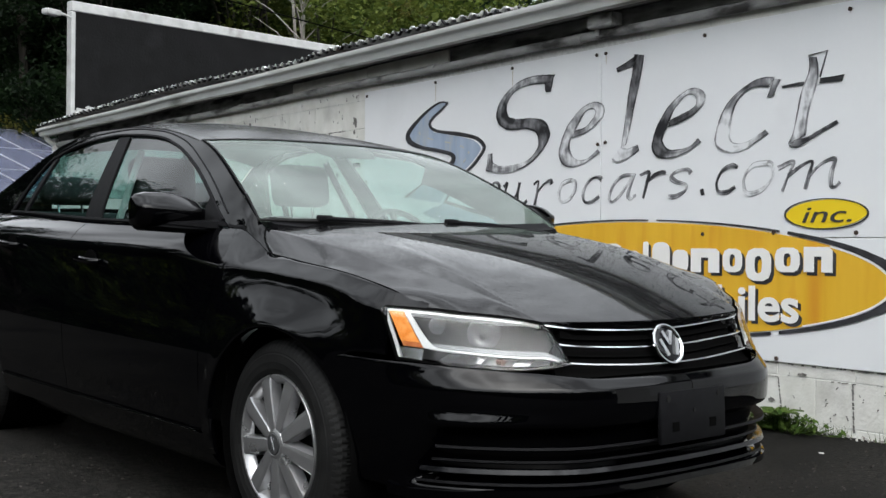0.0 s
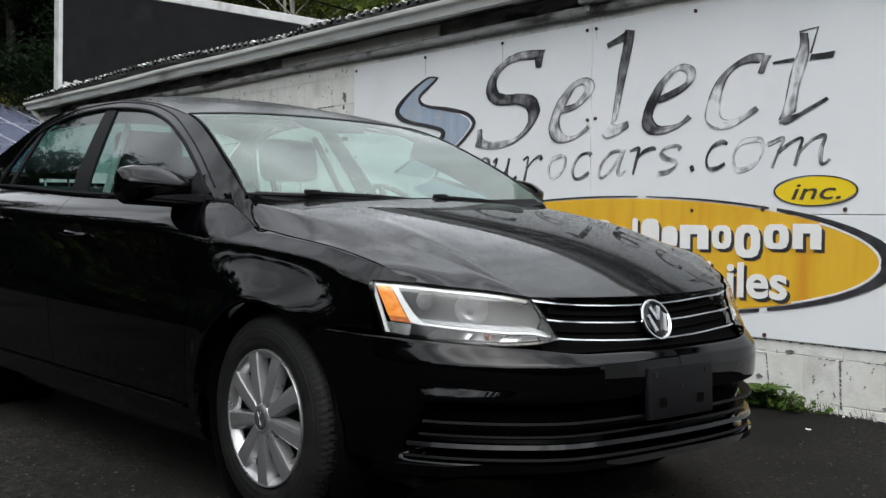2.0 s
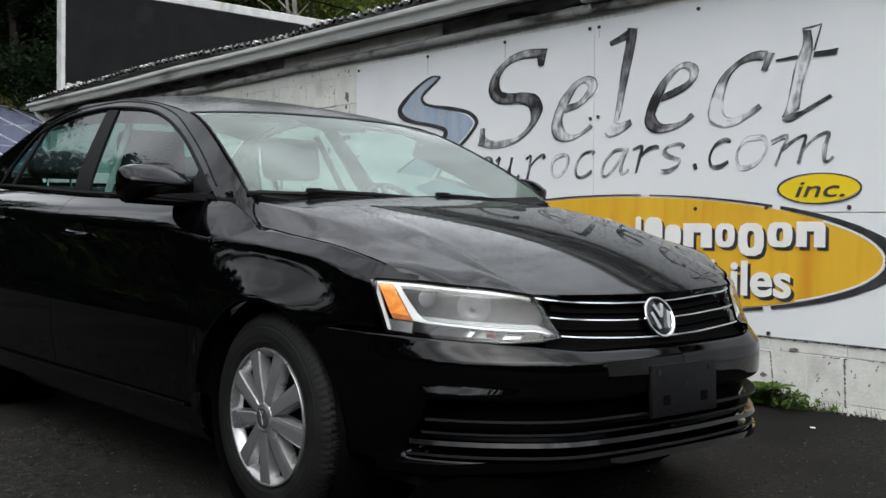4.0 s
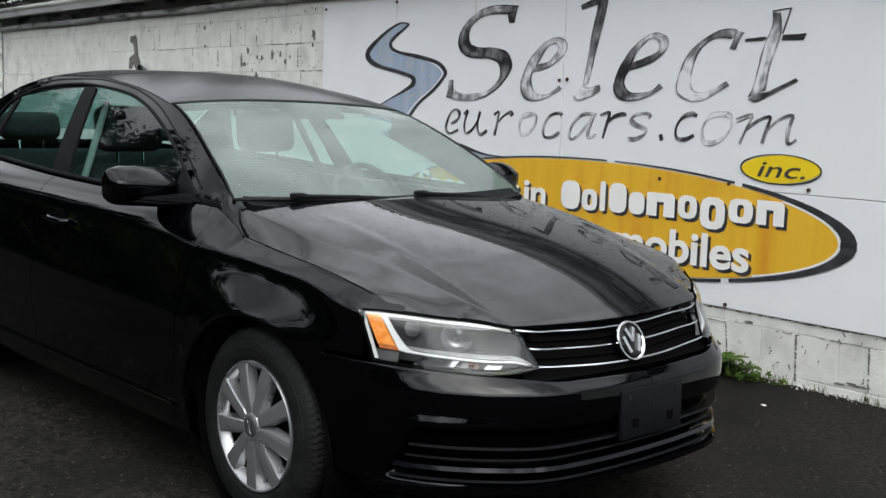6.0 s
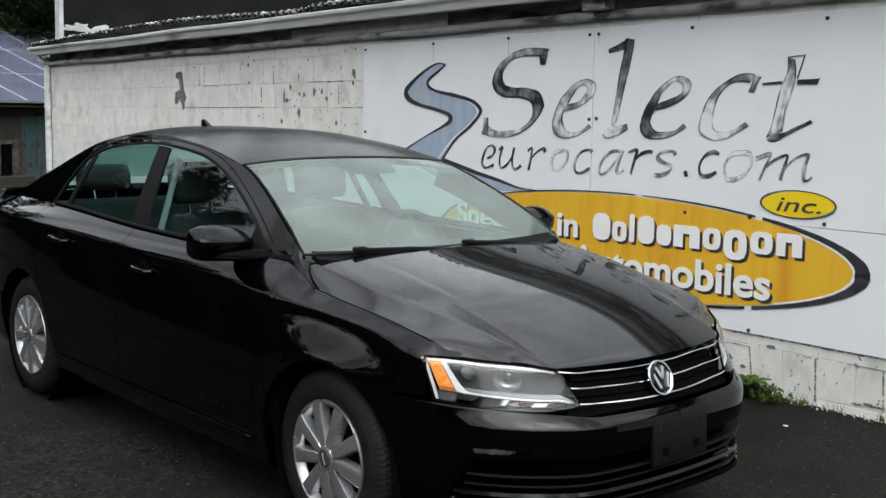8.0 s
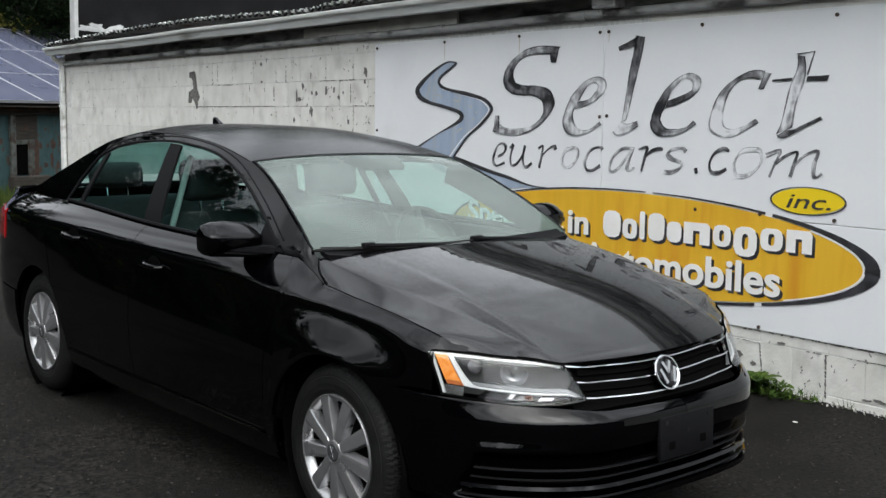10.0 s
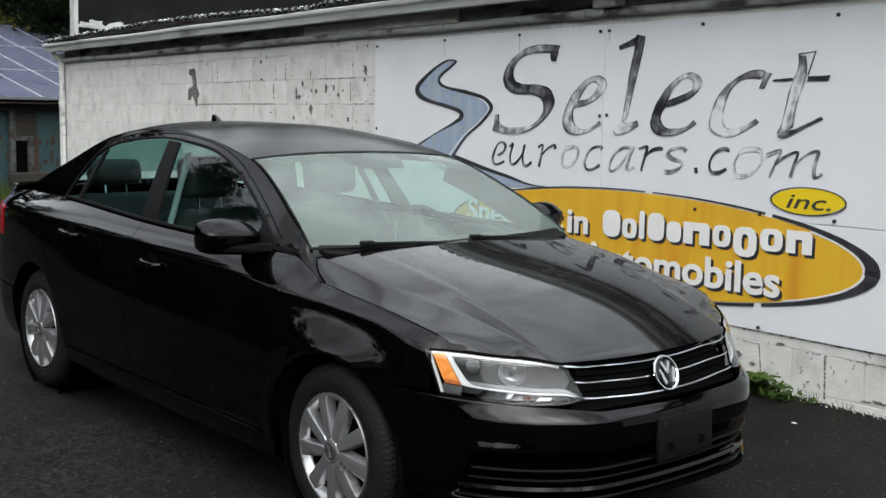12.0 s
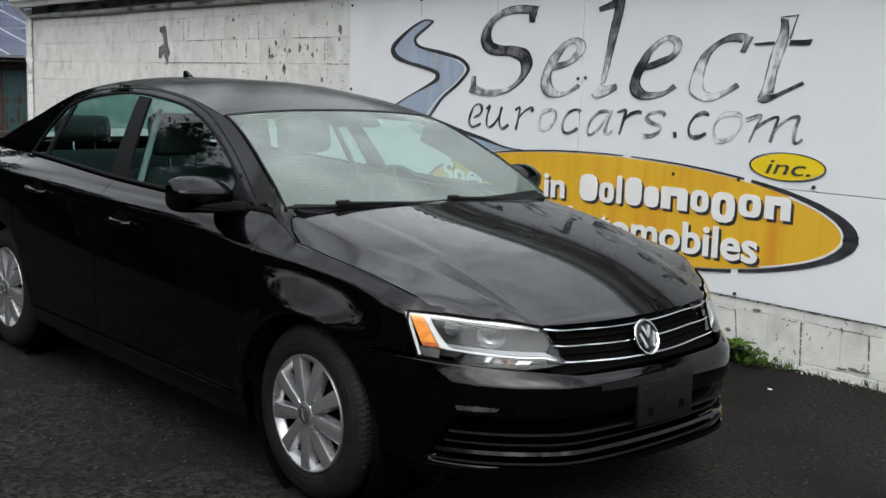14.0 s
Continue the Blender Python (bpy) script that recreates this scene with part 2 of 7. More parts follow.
SIGN_YELLOW = mottled("ochre_yellow_sign_paint", (0.66, 0.37, 0.018), (0.74, 0.44, 0.03), 4, (0.45, 0.6), 0.1, 40, (0.6, 0.26, 0.015), 2.6, (0.52, 0.75), stretch=(3.0, 3.0, 0.35), bump_dist=0.002)
LEMON = mottled("bright_yellow_sign_paint", (0.78, 0.56, 0.012), (0.85, 0.63, 0.018), 5, (0.4, 0.5), 0.05, 40)
INK = mottled("black_sign_paint", (0.012, 0.012, 0.014), (0.05, 0.05, 0.055), 14, (0.4, 0.6), 0.05, 60)


def brush_mat(name):
    """Black paint brushed thin over white: the tone of each stroke lies on its mesh, broken up by bristle marks."""
    m = base_mat(name, (0.5, 0.5, 0.5), 0.5)
    nt, link = m.node_tree, m.node_tree.links.new
    b = nt.nodes["Principled BSDF"]
    at, tc = nt.nodes.new("ShaderNodeAttribute"), nt.nodes.new("ShaderNodeTexCoord")
    at.attribute_name = "tone"
    n = nt.nodes.new("ShaderNodeTexNoise")
    n.inputs["Scale"].default_value, n.inputs["Detail"].default_value = 15.0, 6.0
    link(tc.outputs["Object"], n.inputs["Vector"])
    r, add = nt.nodes.new("ShaderNodeMapRange"), nt.nodes.new("ShaderNodeMath")
    r.inputs[1].default_value, r.inputs[2].default_value, r.inputs[3].default_value, r.inputs[4].default_value = 0.3, 0.7, -0.17, 0.17
    link(n.outputs["Fac"], r.inputs[0])
    link(at.outputs["Fac"], add.inputs[0])
    link(r.outputs[0], add.inputs[1])
    # fine dry-brush scratches along the slant of the letters
    turn, fine, r2, add2 = nt.nodes.new("ShaderNodeMapping"), nt.nodes.new("ShaderNodeTexNoise"), nt.nodes.new("ShaderNodeMapRange"), nt.nodes.new("ShaderNodeMath")
    turn.inputs["Rotation"].default_value, turn.inputs["Scale"].default_value = (0, radians(25), 0), (1.5, 1, 0.6)
    fine.inputs["Scale"].default_value, fine.inputs["Detail"].default_value = 22.0, 5.0
    r2.inputs[1].default_value, r2.inputs[2].default_value, r2.inputs[3].default_value, r2.inputs[4].default_value = 0.3, 0.7, -0.12, 0.12
    link(tc.outputs["Object"], turn.inputs[0])
    link(turn.outputs[0], fine.inputs["Vector"])
    link(fine.outputs["Fac"], r2.inputs[0])
    link(add.outputs[0], add2.inputs[0])
    link(r2.outputs[0], add2.inputs[1])
    ramp = nt.nodes.new("ShaderNodeValToRGB")
    e = ramp.color_ramp.elements
    e[0].position, e[0].color = 0.12, (0.72, 0.73, 0.745, 1)
    e[1].position, e[1].color = 0.78, (0.011, 0.011, 0.013, 1)
    mid = e.new(0.45)
    mid.color = (0.19, 0.19, 0.2, 1)
    link(add2.outputs[0], ramp.inputs[0])
    link(ramp.outputs[0], b.inputs["Base Color"])
    return m


BRUSH = brush_mat("brushed_black_on_white_sign_paint")
ROAD_BLUE = mottled("blue_grey_sign_paint", (0.27, 0.34, 0.45), (0.36, 0.43, 0.53), 6, (0.45, 0.6), 0.1, 50, (0.42, 0.42, 0.38), 4, (0.55, 0.75), stretch=(2.5, 2.5, 0.4))
DASH_YELLOW = mottled("faded_yellow_dash_paint", (0.5, 0.45, 0.27), (0.42, 0.43, 0.42), 30, (0.5, 0.6), 0.05, 60)
LETTER_WHITE = mottled("white_letter_paint", (0.78, 0.77, 0.74), (0.83, 0.82, 0.8), 9, (0.4, 0.55), 0.05, 60)
RUST_STAIN = mottled("thin_brown_rust_stain", (0.4, 0.33, 0.24), (0.55, 0.5, 0.42), 20, (0.5, 0.7), 0.0)
RUST = mottled("rusty_bolt_iron", (0.02, 0.015, 0.012), (0.06, 0.035, 0.022), 60, (0.7, 0.9), 0.3, 200)
GUTTER_WHITE = mottled("weathered_white_gutter", (0.55, 0.56, 0.54), (0.7, 0.71, 0.69), 4, (0.4, 0.6), 0.1, 30, (0.2, 0.195, 0.17), 3.2, (0.53, 0.75), stretch=(0.5, 3, 3))
PIPE_GREY = mottled("grimy_grey_pipe", (0.3, 0.3, 0.295), (0.46, 0.46, 0.45), 7, (0.5, 0.7), 0.2, 60, (0.05, 0.048, 0.045), 5.0, (0.5, 0.66), stretch=(0.7, 2, 2))
FASCIA = mottled("dirty_grey_timber", (0.12, 0.118, 0.113), (0.3, 0.3, 0.29), 7, (0.75, 0.95), 0.4, 50, (0.02, 0.019, 0.018), 4.0, (0.47, 0.6), stretch=(0.5, 2, 2))
TIN = mottled("weathered_corrugated_tin", (0.16, 0.16, 0.16), (0.34, 0.34, 0.335), 9, (0.45, 0.7), 0.2, 80, (0.12, 0.07, 0.045), 3.0, (0.58, 0.7), metal=0.3)
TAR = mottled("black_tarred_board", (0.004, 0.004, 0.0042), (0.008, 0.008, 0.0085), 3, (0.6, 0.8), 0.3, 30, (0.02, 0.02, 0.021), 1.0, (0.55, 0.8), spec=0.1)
COPING = mottled("white_painted_metal_edge", (0.33, 0.335, 0.33), (0.46, 0.465, 0.46), 6, (0.5, 0.7), 0.2, 30, (0.19, 0.185, 0.17), 2.6, (0.55, 0.72))
SOLAR = mottled("violet_grey_solar_cell_glass", (0.09, 0.1, 0.15), (0.12, 0.13, 0.18), 1.2, (0.12, 0.25), 0.0, whole=True)
SOLAR_EDGE = base_mat("pale_panel_frame_aluminium", (0.5, 0.51, 0.54), 0.4, 0.5)
TEAL = mottled("peeling_teal_barn_boards", (0.016, 0.044, 0.048), (0.03, 0.07, 0.075), 5, (0.7, 0.9), 0.4, 40, (0.05, 0.03, 0.02), 3.0, (0.58, 0.64), stretch=(2, 2, 1.3), whole=True)
BARN_TIMBER = mottled("grey_brown_barn_timber", (0.012, 0.01, 0.008), (0.04, 0.033, 0.026), 8, (0.8, 0.95), 0.4, 40, stretch=(0.5, 0.5, 3))
BARN_POST = mottled("worn_grey_green_post_paint", (0.03, 0.04, 0.038), (0.09, 0.095, 0.085), 9, (0.75, 0.9), 0.4, 40, (0.03, 0.02, 0.014), 6, (0.5, 0.62))
BARN_RUST = mottled("rust_brown_barn_iron", (0.02, 0.012, 0.009), (0.07, 0.035, 0.022), 12, (0.8, 0.95), 0.4, 40)
BARK = mottled("tree_bark", (0.016, 0.013, 0.011), (0.045, 0.038, 0.03), 10, (0.85, 0.95), 0.8, 25, stretch=(1, 1, 0.25))
POLE_WOOD = mottled("brown_pole_timber", (0.012, 0.008, 0.006), (0.035, 0.022, 0.016), 12, (0.8, 0.95), 0.4, 40, stretch=(3, 3, 0.3))
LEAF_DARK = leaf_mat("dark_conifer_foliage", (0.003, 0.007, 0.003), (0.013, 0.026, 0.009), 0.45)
PALE_BARK = mottled("pale_grey_bark", (0.16, 0.15, 0.13), (0.3, 0.28, 0.25), 6, (0.8, 0.95), 0.3, 40)
LEAF_GREEN = leaf_mat("mixed_green_foliage", (0.036, 0.062, 0.013), (0.135, 0.165, 0.035), 0.45)
LEAF_AUTUMN = leaf_mat("yellowing_foliage", (0.05, 0.065, 0.015), (0.19, 0.17, 0.04), 0.45)
WEED = leaf_mat("fresh_weed_leaves", (0.03, 0.065, 0.012), (0.1, 0.155, 0.032), 0.4)
GRASS = leaf_mat("rough_grass_blades", (0.04, 0.07, 0.015), (0.09, 0.12, 0.03), 0.45)

# ---- building helpers ----


def mesh_of(bm, name, smooth=None):
    bmesh.ops.recalc_face_normals(bm, faces=bm.faces)
    me = bpy.data.meshes.new(name)
    if smooth is not None:
        for f in bm.faces:
            f.smooth = True
        for e in bm.edges:
            e.smooth = len(e.link_faces) == 2 and e.calc_face_angle(3.2) < radians(smooth)
    bm.to_mesh(me)
    bm.free()
    return me


def part(name, bm, material, parent=None, label="", smooth=35, at=None):
    """One mesh object out of a bmesh, under its thing."""
    me = bm if isinstance(bm, bpy.types.Mesh) else mesh_of(bm, name, smooth)
    if material and not me.materials:
        me.materials.append(material)
    ob = new(name, me)
    if parent:
        ob.parent = parent
    if at is not None:
        ob.matrix_basis = at
    if label:
        tagged(ob, label)
    return ob


def thing(name, label, category, at=None, group="", kind=""):
    ob = new(name)
    ob.empty_display_size = 0.1
    if at is not None:
        ob.matrix_basis = at
    return tagged(ob, label, category, group, kind)


def solid(name, bm, material, label, category, at=None, group="", kind="", smooth=35):
    return tagged(part(name, bm, material, None, "", smooth, at), label, category, group, kind)


def box(x0, x1, y0, y1, z0, z1, bevel=0.0, bm=None, seg=1):
    out = bm if bm is not None else bmesh.new()
    made = bmesh.ops.create_cube(out, size=1.0, matrix=Matrix.LocRotScale(((x0 + x1) / 2, (y0 + y1) / 2, (z0 + z1) / 2), None, (x1 - x0, y1 - y0, z1 - z0)))
    if bevel:
        edges = list({e for v in made["verts"] for e in v.link_edges})
        bmesh.ops.bevel(out, geom=edges, offset=bevel, segments=seg, profile=0.5, affect="EDGES")
    return out


def rod(p, q, r, bm=None, seg=10, r2=None):
    out = bm if bm is not None else bmesh.new()
    a, b = Vector(p), Vector(q)
    m = Matrix.Translation((a + b) / 2) @ (b - a).to_track_quat("Z", "Y").to_matrix().to_4x4()
    bmesh.ops.create_cone(out, cap_ends=True, segments=seg, radius1=r, radius2=r if r2 is None else r2, depth=(b - a).length, matrix=m)
    return out


def tube(points, r, bm=None, seg=8, closed=False):
    """A round bar along a line of points."""
    out = bm if bm is not None else bmesh.new()
    pts = [Vector(p) for p in points]
    rings = []
    for i, p in enumerate(pts):
        a = pts[i - 1] if i or closed else p
        b = pts[(i + 1) % len(pts)] if i < len(pts) - 1 or closed else p
        q = (b - a).to_track_quat("Z", "Y")
        rr = r[i] if isinstance(r, (list, tuple)) else r
        rings.append([out.verts.new(p + q @ Vector((rr * math.cos(k * math.tau / seg), rr * math.sin(k * math.tau / seg), 0))) for k in range(seg)])
    for i in range(len(rings) - (0 if closed else 1)):
        a, b = rings[i], rings[(i + 1) % len(rings)]
        for k in range(seg):
            out.faces.new((a[k], a[(k + 1) % seg], b[(k + 1) % seg], b[k]))
    if not closed:
        out.faces.new(rings[0][::-1])
        out.faces.new(rings[-1])
    return out


def prism(outline, y0, y1, bm=None):
    """An outline in x and z, given depth along y."""
    out = bm if bm is not None else bmesh.new()
    a = [out.verts.new((x, y0, z)) for x, z in outline]
    b = [out.verts.new((x, y1, z)) for x, z in outline]
    out.faces.new(a)
    out.faces.new(b[::-1])
    for i in range(len(a)):
        j = (i + 1) % len(a)
        out.faces.new((a[j], a[i], b[i], b[j]))
    return out


def spline(points, n=8, closed=False):
    """Points along a smooth curve through the given ones."""
    pts = [np.array(p, float) for p in points]
    out = []
    last = len(pts) if closed else len(pts) - 1
    for i in range(last):
        p1, p2 = pts[i], pts[(i + 1) % len(pts)]
        p0 = pts[i - 1] if i or closed else 2 * p1 - p2
        p3 = pts[(i + 2) % len(pts)] if i + 2 < len(pts) or closed else 2 * p2 - p1
        for k in range(n):
            t = k / n
            out.append(0.5 * (2 * p1 + (p2 - p0) * t + (2 * p0 - 5 * p1 + 4 * p2 - p3) * t * t + (3 * p1 - p0 - 3 * p2 + p3) * t ** 3))
    if not closed:
        out.append(pts[-1])
    return out


def table(pairs):
    """A smooth function of one number through (x, value) pairs."""
    xs, ys = [p[0] for p in pairs], [p[1] for p in pairs]
    d = [(ys[i + 1] - ys[i]) / (xs[i + 1] - xs[i]) for i in range(len(xs) - 1)]
    m = [d[0]] + [0.0 if d[i - 1] * d[i] <= 0 else 2 * d[i - 1] * d[i] / (d[i - 1] + d[i]) for i in range(1, len(d))] + [d[-1]]

    def f(x):
        if x <= xs[0]:
            return ys[0]
        if x >= xs[-1]:
            return ys[-1]
        i = max(k for k in range(len(xs) - 1) if xs[k] <= x)
        h = xs[i + 1] - xs[i]
        t = (x - xs[i]) / h
        return ys[i] * (1 + 2 * t) * (1 - t) ** 2 + h * m[i] * t * (1 - t) ** 2 + ys[i + 1] * t * t * (3 - 2 * t) + h * m[i + 1] * t * t * (t - 1)

    return f


def mix(a, b, t):
    return a + (b - a) * t


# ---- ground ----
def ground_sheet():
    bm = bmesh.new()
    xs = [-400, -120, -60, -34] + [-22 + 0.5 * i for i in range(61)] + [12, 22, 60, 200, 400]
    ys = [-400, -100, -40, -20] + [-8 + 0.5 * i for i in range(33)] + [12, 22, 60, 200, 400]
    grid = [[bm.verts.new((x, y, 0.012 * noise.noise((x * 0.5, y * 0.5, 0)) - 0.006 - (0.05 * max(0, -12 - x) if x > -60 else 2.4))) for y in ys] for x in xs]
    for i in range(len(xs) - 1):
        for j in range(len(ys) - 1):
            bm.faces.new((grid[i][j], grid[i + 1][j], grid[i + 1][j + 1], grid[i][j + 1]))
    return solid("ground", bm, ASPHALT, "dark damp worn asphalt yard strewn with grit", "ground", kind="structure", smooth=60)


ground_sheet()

# ---- the block building; its own axes: x along the front, y into the building, z up ----
WALL = pose(2.3708 * 0.0662, 2.3708 * 0.9978, 0, 0, -0.888, -3.795)
LEFT_END, RIGHT_END = -12.05, 4.2
COURSE, BLOCK_LEN, JOINT0 = 0.2225, 0.45, 1.597


def building():
    # solid core behind the blocks; faces stay 2 cm behind the block fronts
    bm = box(LEFT_END, RIGHT_END, 0.003, 0.2, -0.5, 2.3)
    front = solid("wall_front", bm, MORTAR, "whitewashed concrete block wall, stained and flaking", "wall", WALL, kind="structure")
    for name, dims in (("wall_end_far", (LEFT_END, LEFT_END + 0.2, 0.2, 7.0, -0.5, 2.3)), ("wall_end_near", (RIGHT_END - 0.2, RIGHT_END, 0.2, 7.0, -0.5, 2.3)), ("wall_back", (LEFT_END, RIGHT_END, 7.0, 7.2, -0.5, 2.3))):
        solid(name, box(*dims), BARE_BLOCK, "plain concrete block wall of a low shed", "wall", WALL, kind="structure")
    return front


wall_front = building()


def wall_top_trim():
    # timber plate above the blocks, with a row of rafter ends and patches
    bm = box(LEFT_END + 0.05, RIGHT_END, -0.009, 0.02, 2.205, 2.3, 0.004)
    solid("trim", bm, FASCIA, "grimy grey timber wall plate under the eave", "trim", WALL, kind="structure")
    for a0, a1, z0, z1 in ((-4.42, -3.37, 2.2, 2.288), (-5.62, -4.43, 2.2, 2.28), (-0.48, -0.05, 2.19, 2.262)):
        solid("patch_board", box(a0, a1, -0.035, -0.0125, z0, z1, 0.003), BLOCK, "short whitewashed patch board nailed under the eave", "board", WALL, "patch boards")
    # junction box at the board joint
    bx = thing("junction_box", "grimy grey metal junction box under the eave", "junction box", WALL @ pose(-1.77, -0.05, 2.235))
    part("body", box(-0.1, 0.1, -0.07, 0.035, -0.035, 0.045, 0.008), PIPE_GREY, bx)
    part("stem", rod((-0.06, -0.02, -0.034), (-0.06, -0.02, -0.075), 0.018), PIPE_GREY, bx)
    # rust-stained conduit
    pipe = thing("conduit_pipe", "grimy grey conduit pipe running along the wall top", "pipe", WALL)
    part("pipe", tube([(a, -0.032, 2.172 + 0.004 * math.sin(a * 2.1)) for a in np.linspace(LEFT_END + 0.1, RIGHT_END, 44)], 0.029, seg=12), PIPE_GREY, pipe)
    for a in np.arange(LEFT_END + 0.9, RIGHT_END, 1.52):
        part("collar", rod((a - 0.035, -0.032, 2.172), (a + 0.035, -0.032, 2.172), 0.034, seg=14), PIPE_GREY, pipe)


wall_top_trim()


def roof_and_gutter():
    # corrugated sheets, with a ragged front edge
    bm = bmesh.new()
    rnd = random.Random(3)
    n = int((RIGHT_END - LEFT_END + 0.3) / 0.015)
    rows = []
    jag = 0.0
    crest = table([(-12.2, 2.43), (-10.75, 2.457), (-8.7, 2.487), (-7.0, 2.47), (-6.1, 2.442), (-5.37, 2.424), (-4.7, 2.444), (-3.5, 2.44), (-2.55, 2.42), (-2.2, 2.375), (4.2, 2.365)])
    edge, edge_shade = bmesh.new(), bmesh.new()
    patch = 0.0
    last = None
    for i in range(n + 1):
        a = LEFT_END - 0.15 + i * 0.015
        z = crest(a) - 2.413 + 0.018 * math.sin(a * math.tau / 0.115)
        if i % 60 == 0:
            jag = rnd.uniform(-0.02, 0.02)
        lift = 0.012 * noise.noise((a * 0.9, 0, 3))
        rows.append([bm.verts.new((a, y, 2.405 + z + 0.035 * (y + 0.25) + lift * (y < 0))) for y in (-0.215 + jag, 0.5, 3.5, 7.3)])
        f = rows[-1][0].co
        t = 0.009 + 0.006 * noise.noise((a * 3.0, 5, 1))
        row = [Vector((f.x, f.y - d, f.z + e)) for d, e in ((0.004, 0.003), (0.004, 0.003 - t), (-0.02, 0.003 - t), (-0.02, 0.003))]
        if i % 8 == 0:
            patch = rnd.uniform(-0.5, 0.35)
        if last:
            # crests are white; troughs are coloured black for the shade between the teeth
            into = edge if math.sin(a * math.tau / 0.115) > 0.45 + patch else edge_shade
            va, vb = [into.verts.new(q) for q in last], [into.verts.new(q) for q in row]
            for j in range(4):
                into.faces.new((va[j], vb[j], vb[(j + 1) % 4], va[(j + 1) % 4]))
        last = row
    for r, q in zip(rows, rows[1:]):
        for j in range(3):
            bm.faces.new((r[j], q[j], q[j + 1], r[j + 1]))
    bmesh.ops.solidify(bm, geom=list(bm.faces), thickness=-0.007)
    sheet = solid("roof", bm, TIN, "weathered wavy corrugated roof sheets with a ragged edge", "roof", WALL, kind="structure", smooth=60)
    part("roof_edge", edge, GUTTER_WHITE, sheet, "pale wavy cut edge of the roof sheets", smooth=30)
    part("roof_edge", edge_shade, TAR, sheet, "troughs of the roof edge, black for the shade there", smooth=None)
    # a black strip gives the shade between roof sheets and gutter
    part("eave_filler", box(LEFT_END - 0.1, RIGHT_END, -0.1, -0.085, 2.36, 2.42), DARK, sheet, "black strip for the shade under the roof sheets")
    solid("ceiling", box(LEFT_END, RIGHT_END, 0.0, 7.2, 2.335, 2.365), FASCIA, "dirty timber roof boarding", "ceiling", WALL, kind="structure")
    solid("eave_board", box(LEFT_END - 0.1, RIGHT_END, -0.135, -0.105, 2.28, 2.395, 0.004), FASCIA, "dark timber eave board behind the gutter", "board", WALL)
    # ogee gutter
    g = thing("gutter", "weathered white metal gutter along the eave", "gutter", WALL)
    prof = [(-0.137, 2.4), (-0.137, 2.292), (-0.175, 2.286), (-0.205, 2.292), (-0.212, 2.315), (-0.222, 2.34), (-0.248, 2.354), (-0.256, 2.37), (-0.256, 2.385), (-0.243, 2.389), (-0.243, 2.38), (-0.25, 2.376), (-0.242, 2.36), (-0.216, 2.344), (-0.206, 2.318), (-0.198, 2.297), (-0.145, 2.297), (-0.143, 2.4)]
    bm = bmesh.new()
    rings = []
    for a in np.linspace(LEFT_END - 0.12, RIGHT_END, 40):
        dz = 0.008 * noise.noise((a * 0.6, 1, 2)) + 0.006
        rings.append([bm.verts.new((a, y, z + dz - 0.012)) for y, z in prof])
    for r, q in zip(rings, rings[1:]):
        for j in range(len(prof)):
            k = (j + 1) % len(prof)
            bm.faces.new((r[j], r[k], q[k], q[j]))
    part("trough", bm, GUTTER_WHITE, g, smooth=30)
    part("end_cap", prism([(-0.256, 0), (-0.137, 0), (-0.137, -0.112), (-0.2, -0.117), (-0.212, -0.09), (-0.25, -0.045)], 0, 0.008), GUTTER_WHITE, g, at=pose(LEFT_END - 0.12, 0, 2.4, 0, 0, -90) @ pose(0, 0, 0))
    dp = thing("downpipe", "white metal downpipe at the building's corner", "downpipe", WALL)
    part("pipe", box(LEFT_END - 0.02, LEFT_END + 0.07, -0.075, -0.015, -0.2, 2.26, 0.012), GUTTER_WHITE, dp)
    part("elbow", tube([(LEFT_END + 0.03, -0.17, 2.3), (LEFT_END + 0.03, -0.15, 2.24), (LEFT_END + 0.03, -0.06, 2.18)], 0.036), GUTTER_WHITE, dp)
    for z in (0.6, 1.6):
        part("strap", box(LEFT_END - 0.03, LEFT_END + 0.08, -0.08, 0.0, z, z + 0.03, 0.003), GUTTER_WHITE, dp)


roof_and_gutter()


def parapet():
    # tarred board fence of a higher part at the far end, running back from the eave
    p = thing("parapet_board", "black tarred board with a white metal edge above the roof", "parapet", pose(-12.55, 3.59, 0, 0, 0, 97.0))
    part("board", box(0, 7.5, -0.06, 0.06, -0.7, 3.9), TAR, p)
    part("top_edge", box(-0.03, 7.56, -0.075, 0.075, 3.89, 4.03, 0.01), COPING, p)
    part("end_edge", box(-0.03, 0.035, -0.065, 0.065, -0.7, 3.888, 0.008), COPING, p)
    rnd = random.Random(8)
    bm = bmesh.new()
    for i in range(30):
        x = rnd.uniform(0.1, 2.6)
        bmesh.ops.create_icosphere(bm, subdivisions=1, radius=rnd.uniform(0.04, 0.1), matrix=pose(x, -0.065, 2.47 + 0.06 * (1 - x / 2.6) + rnd.uniform(-0.03, 0.03), 0, rnd.uniform(-25, 25), 0) @ Matrix.Diagonal((2.2, 0.12, 0.55, 1)))
    part("flashing", bm, COPING, p, "ragged smear of pale sealant along the roof joint")
    lamp = thing("security_lamp", "small white security lamp on the parapet corner", "lamp", pose(-12.5, 3.55, 3.8, 0, 0, 20))
    part("bracket", tube([(0, 0.02, 0), (-0.02, -0.12, 0.03), (-0.03, -0.2, 0.03)], 0.018), COPING, lamp)
    part("head", box(-0.09, 0.05, -0.42, -0.18, -0.02, 0.06, 0.02, seg=2), COPING, lamp)


parapet()


# ---- the painted sign ----
def painted(outline, y0=-0.016, y1=-0.0125):
    return prism(outline, y0, y1)


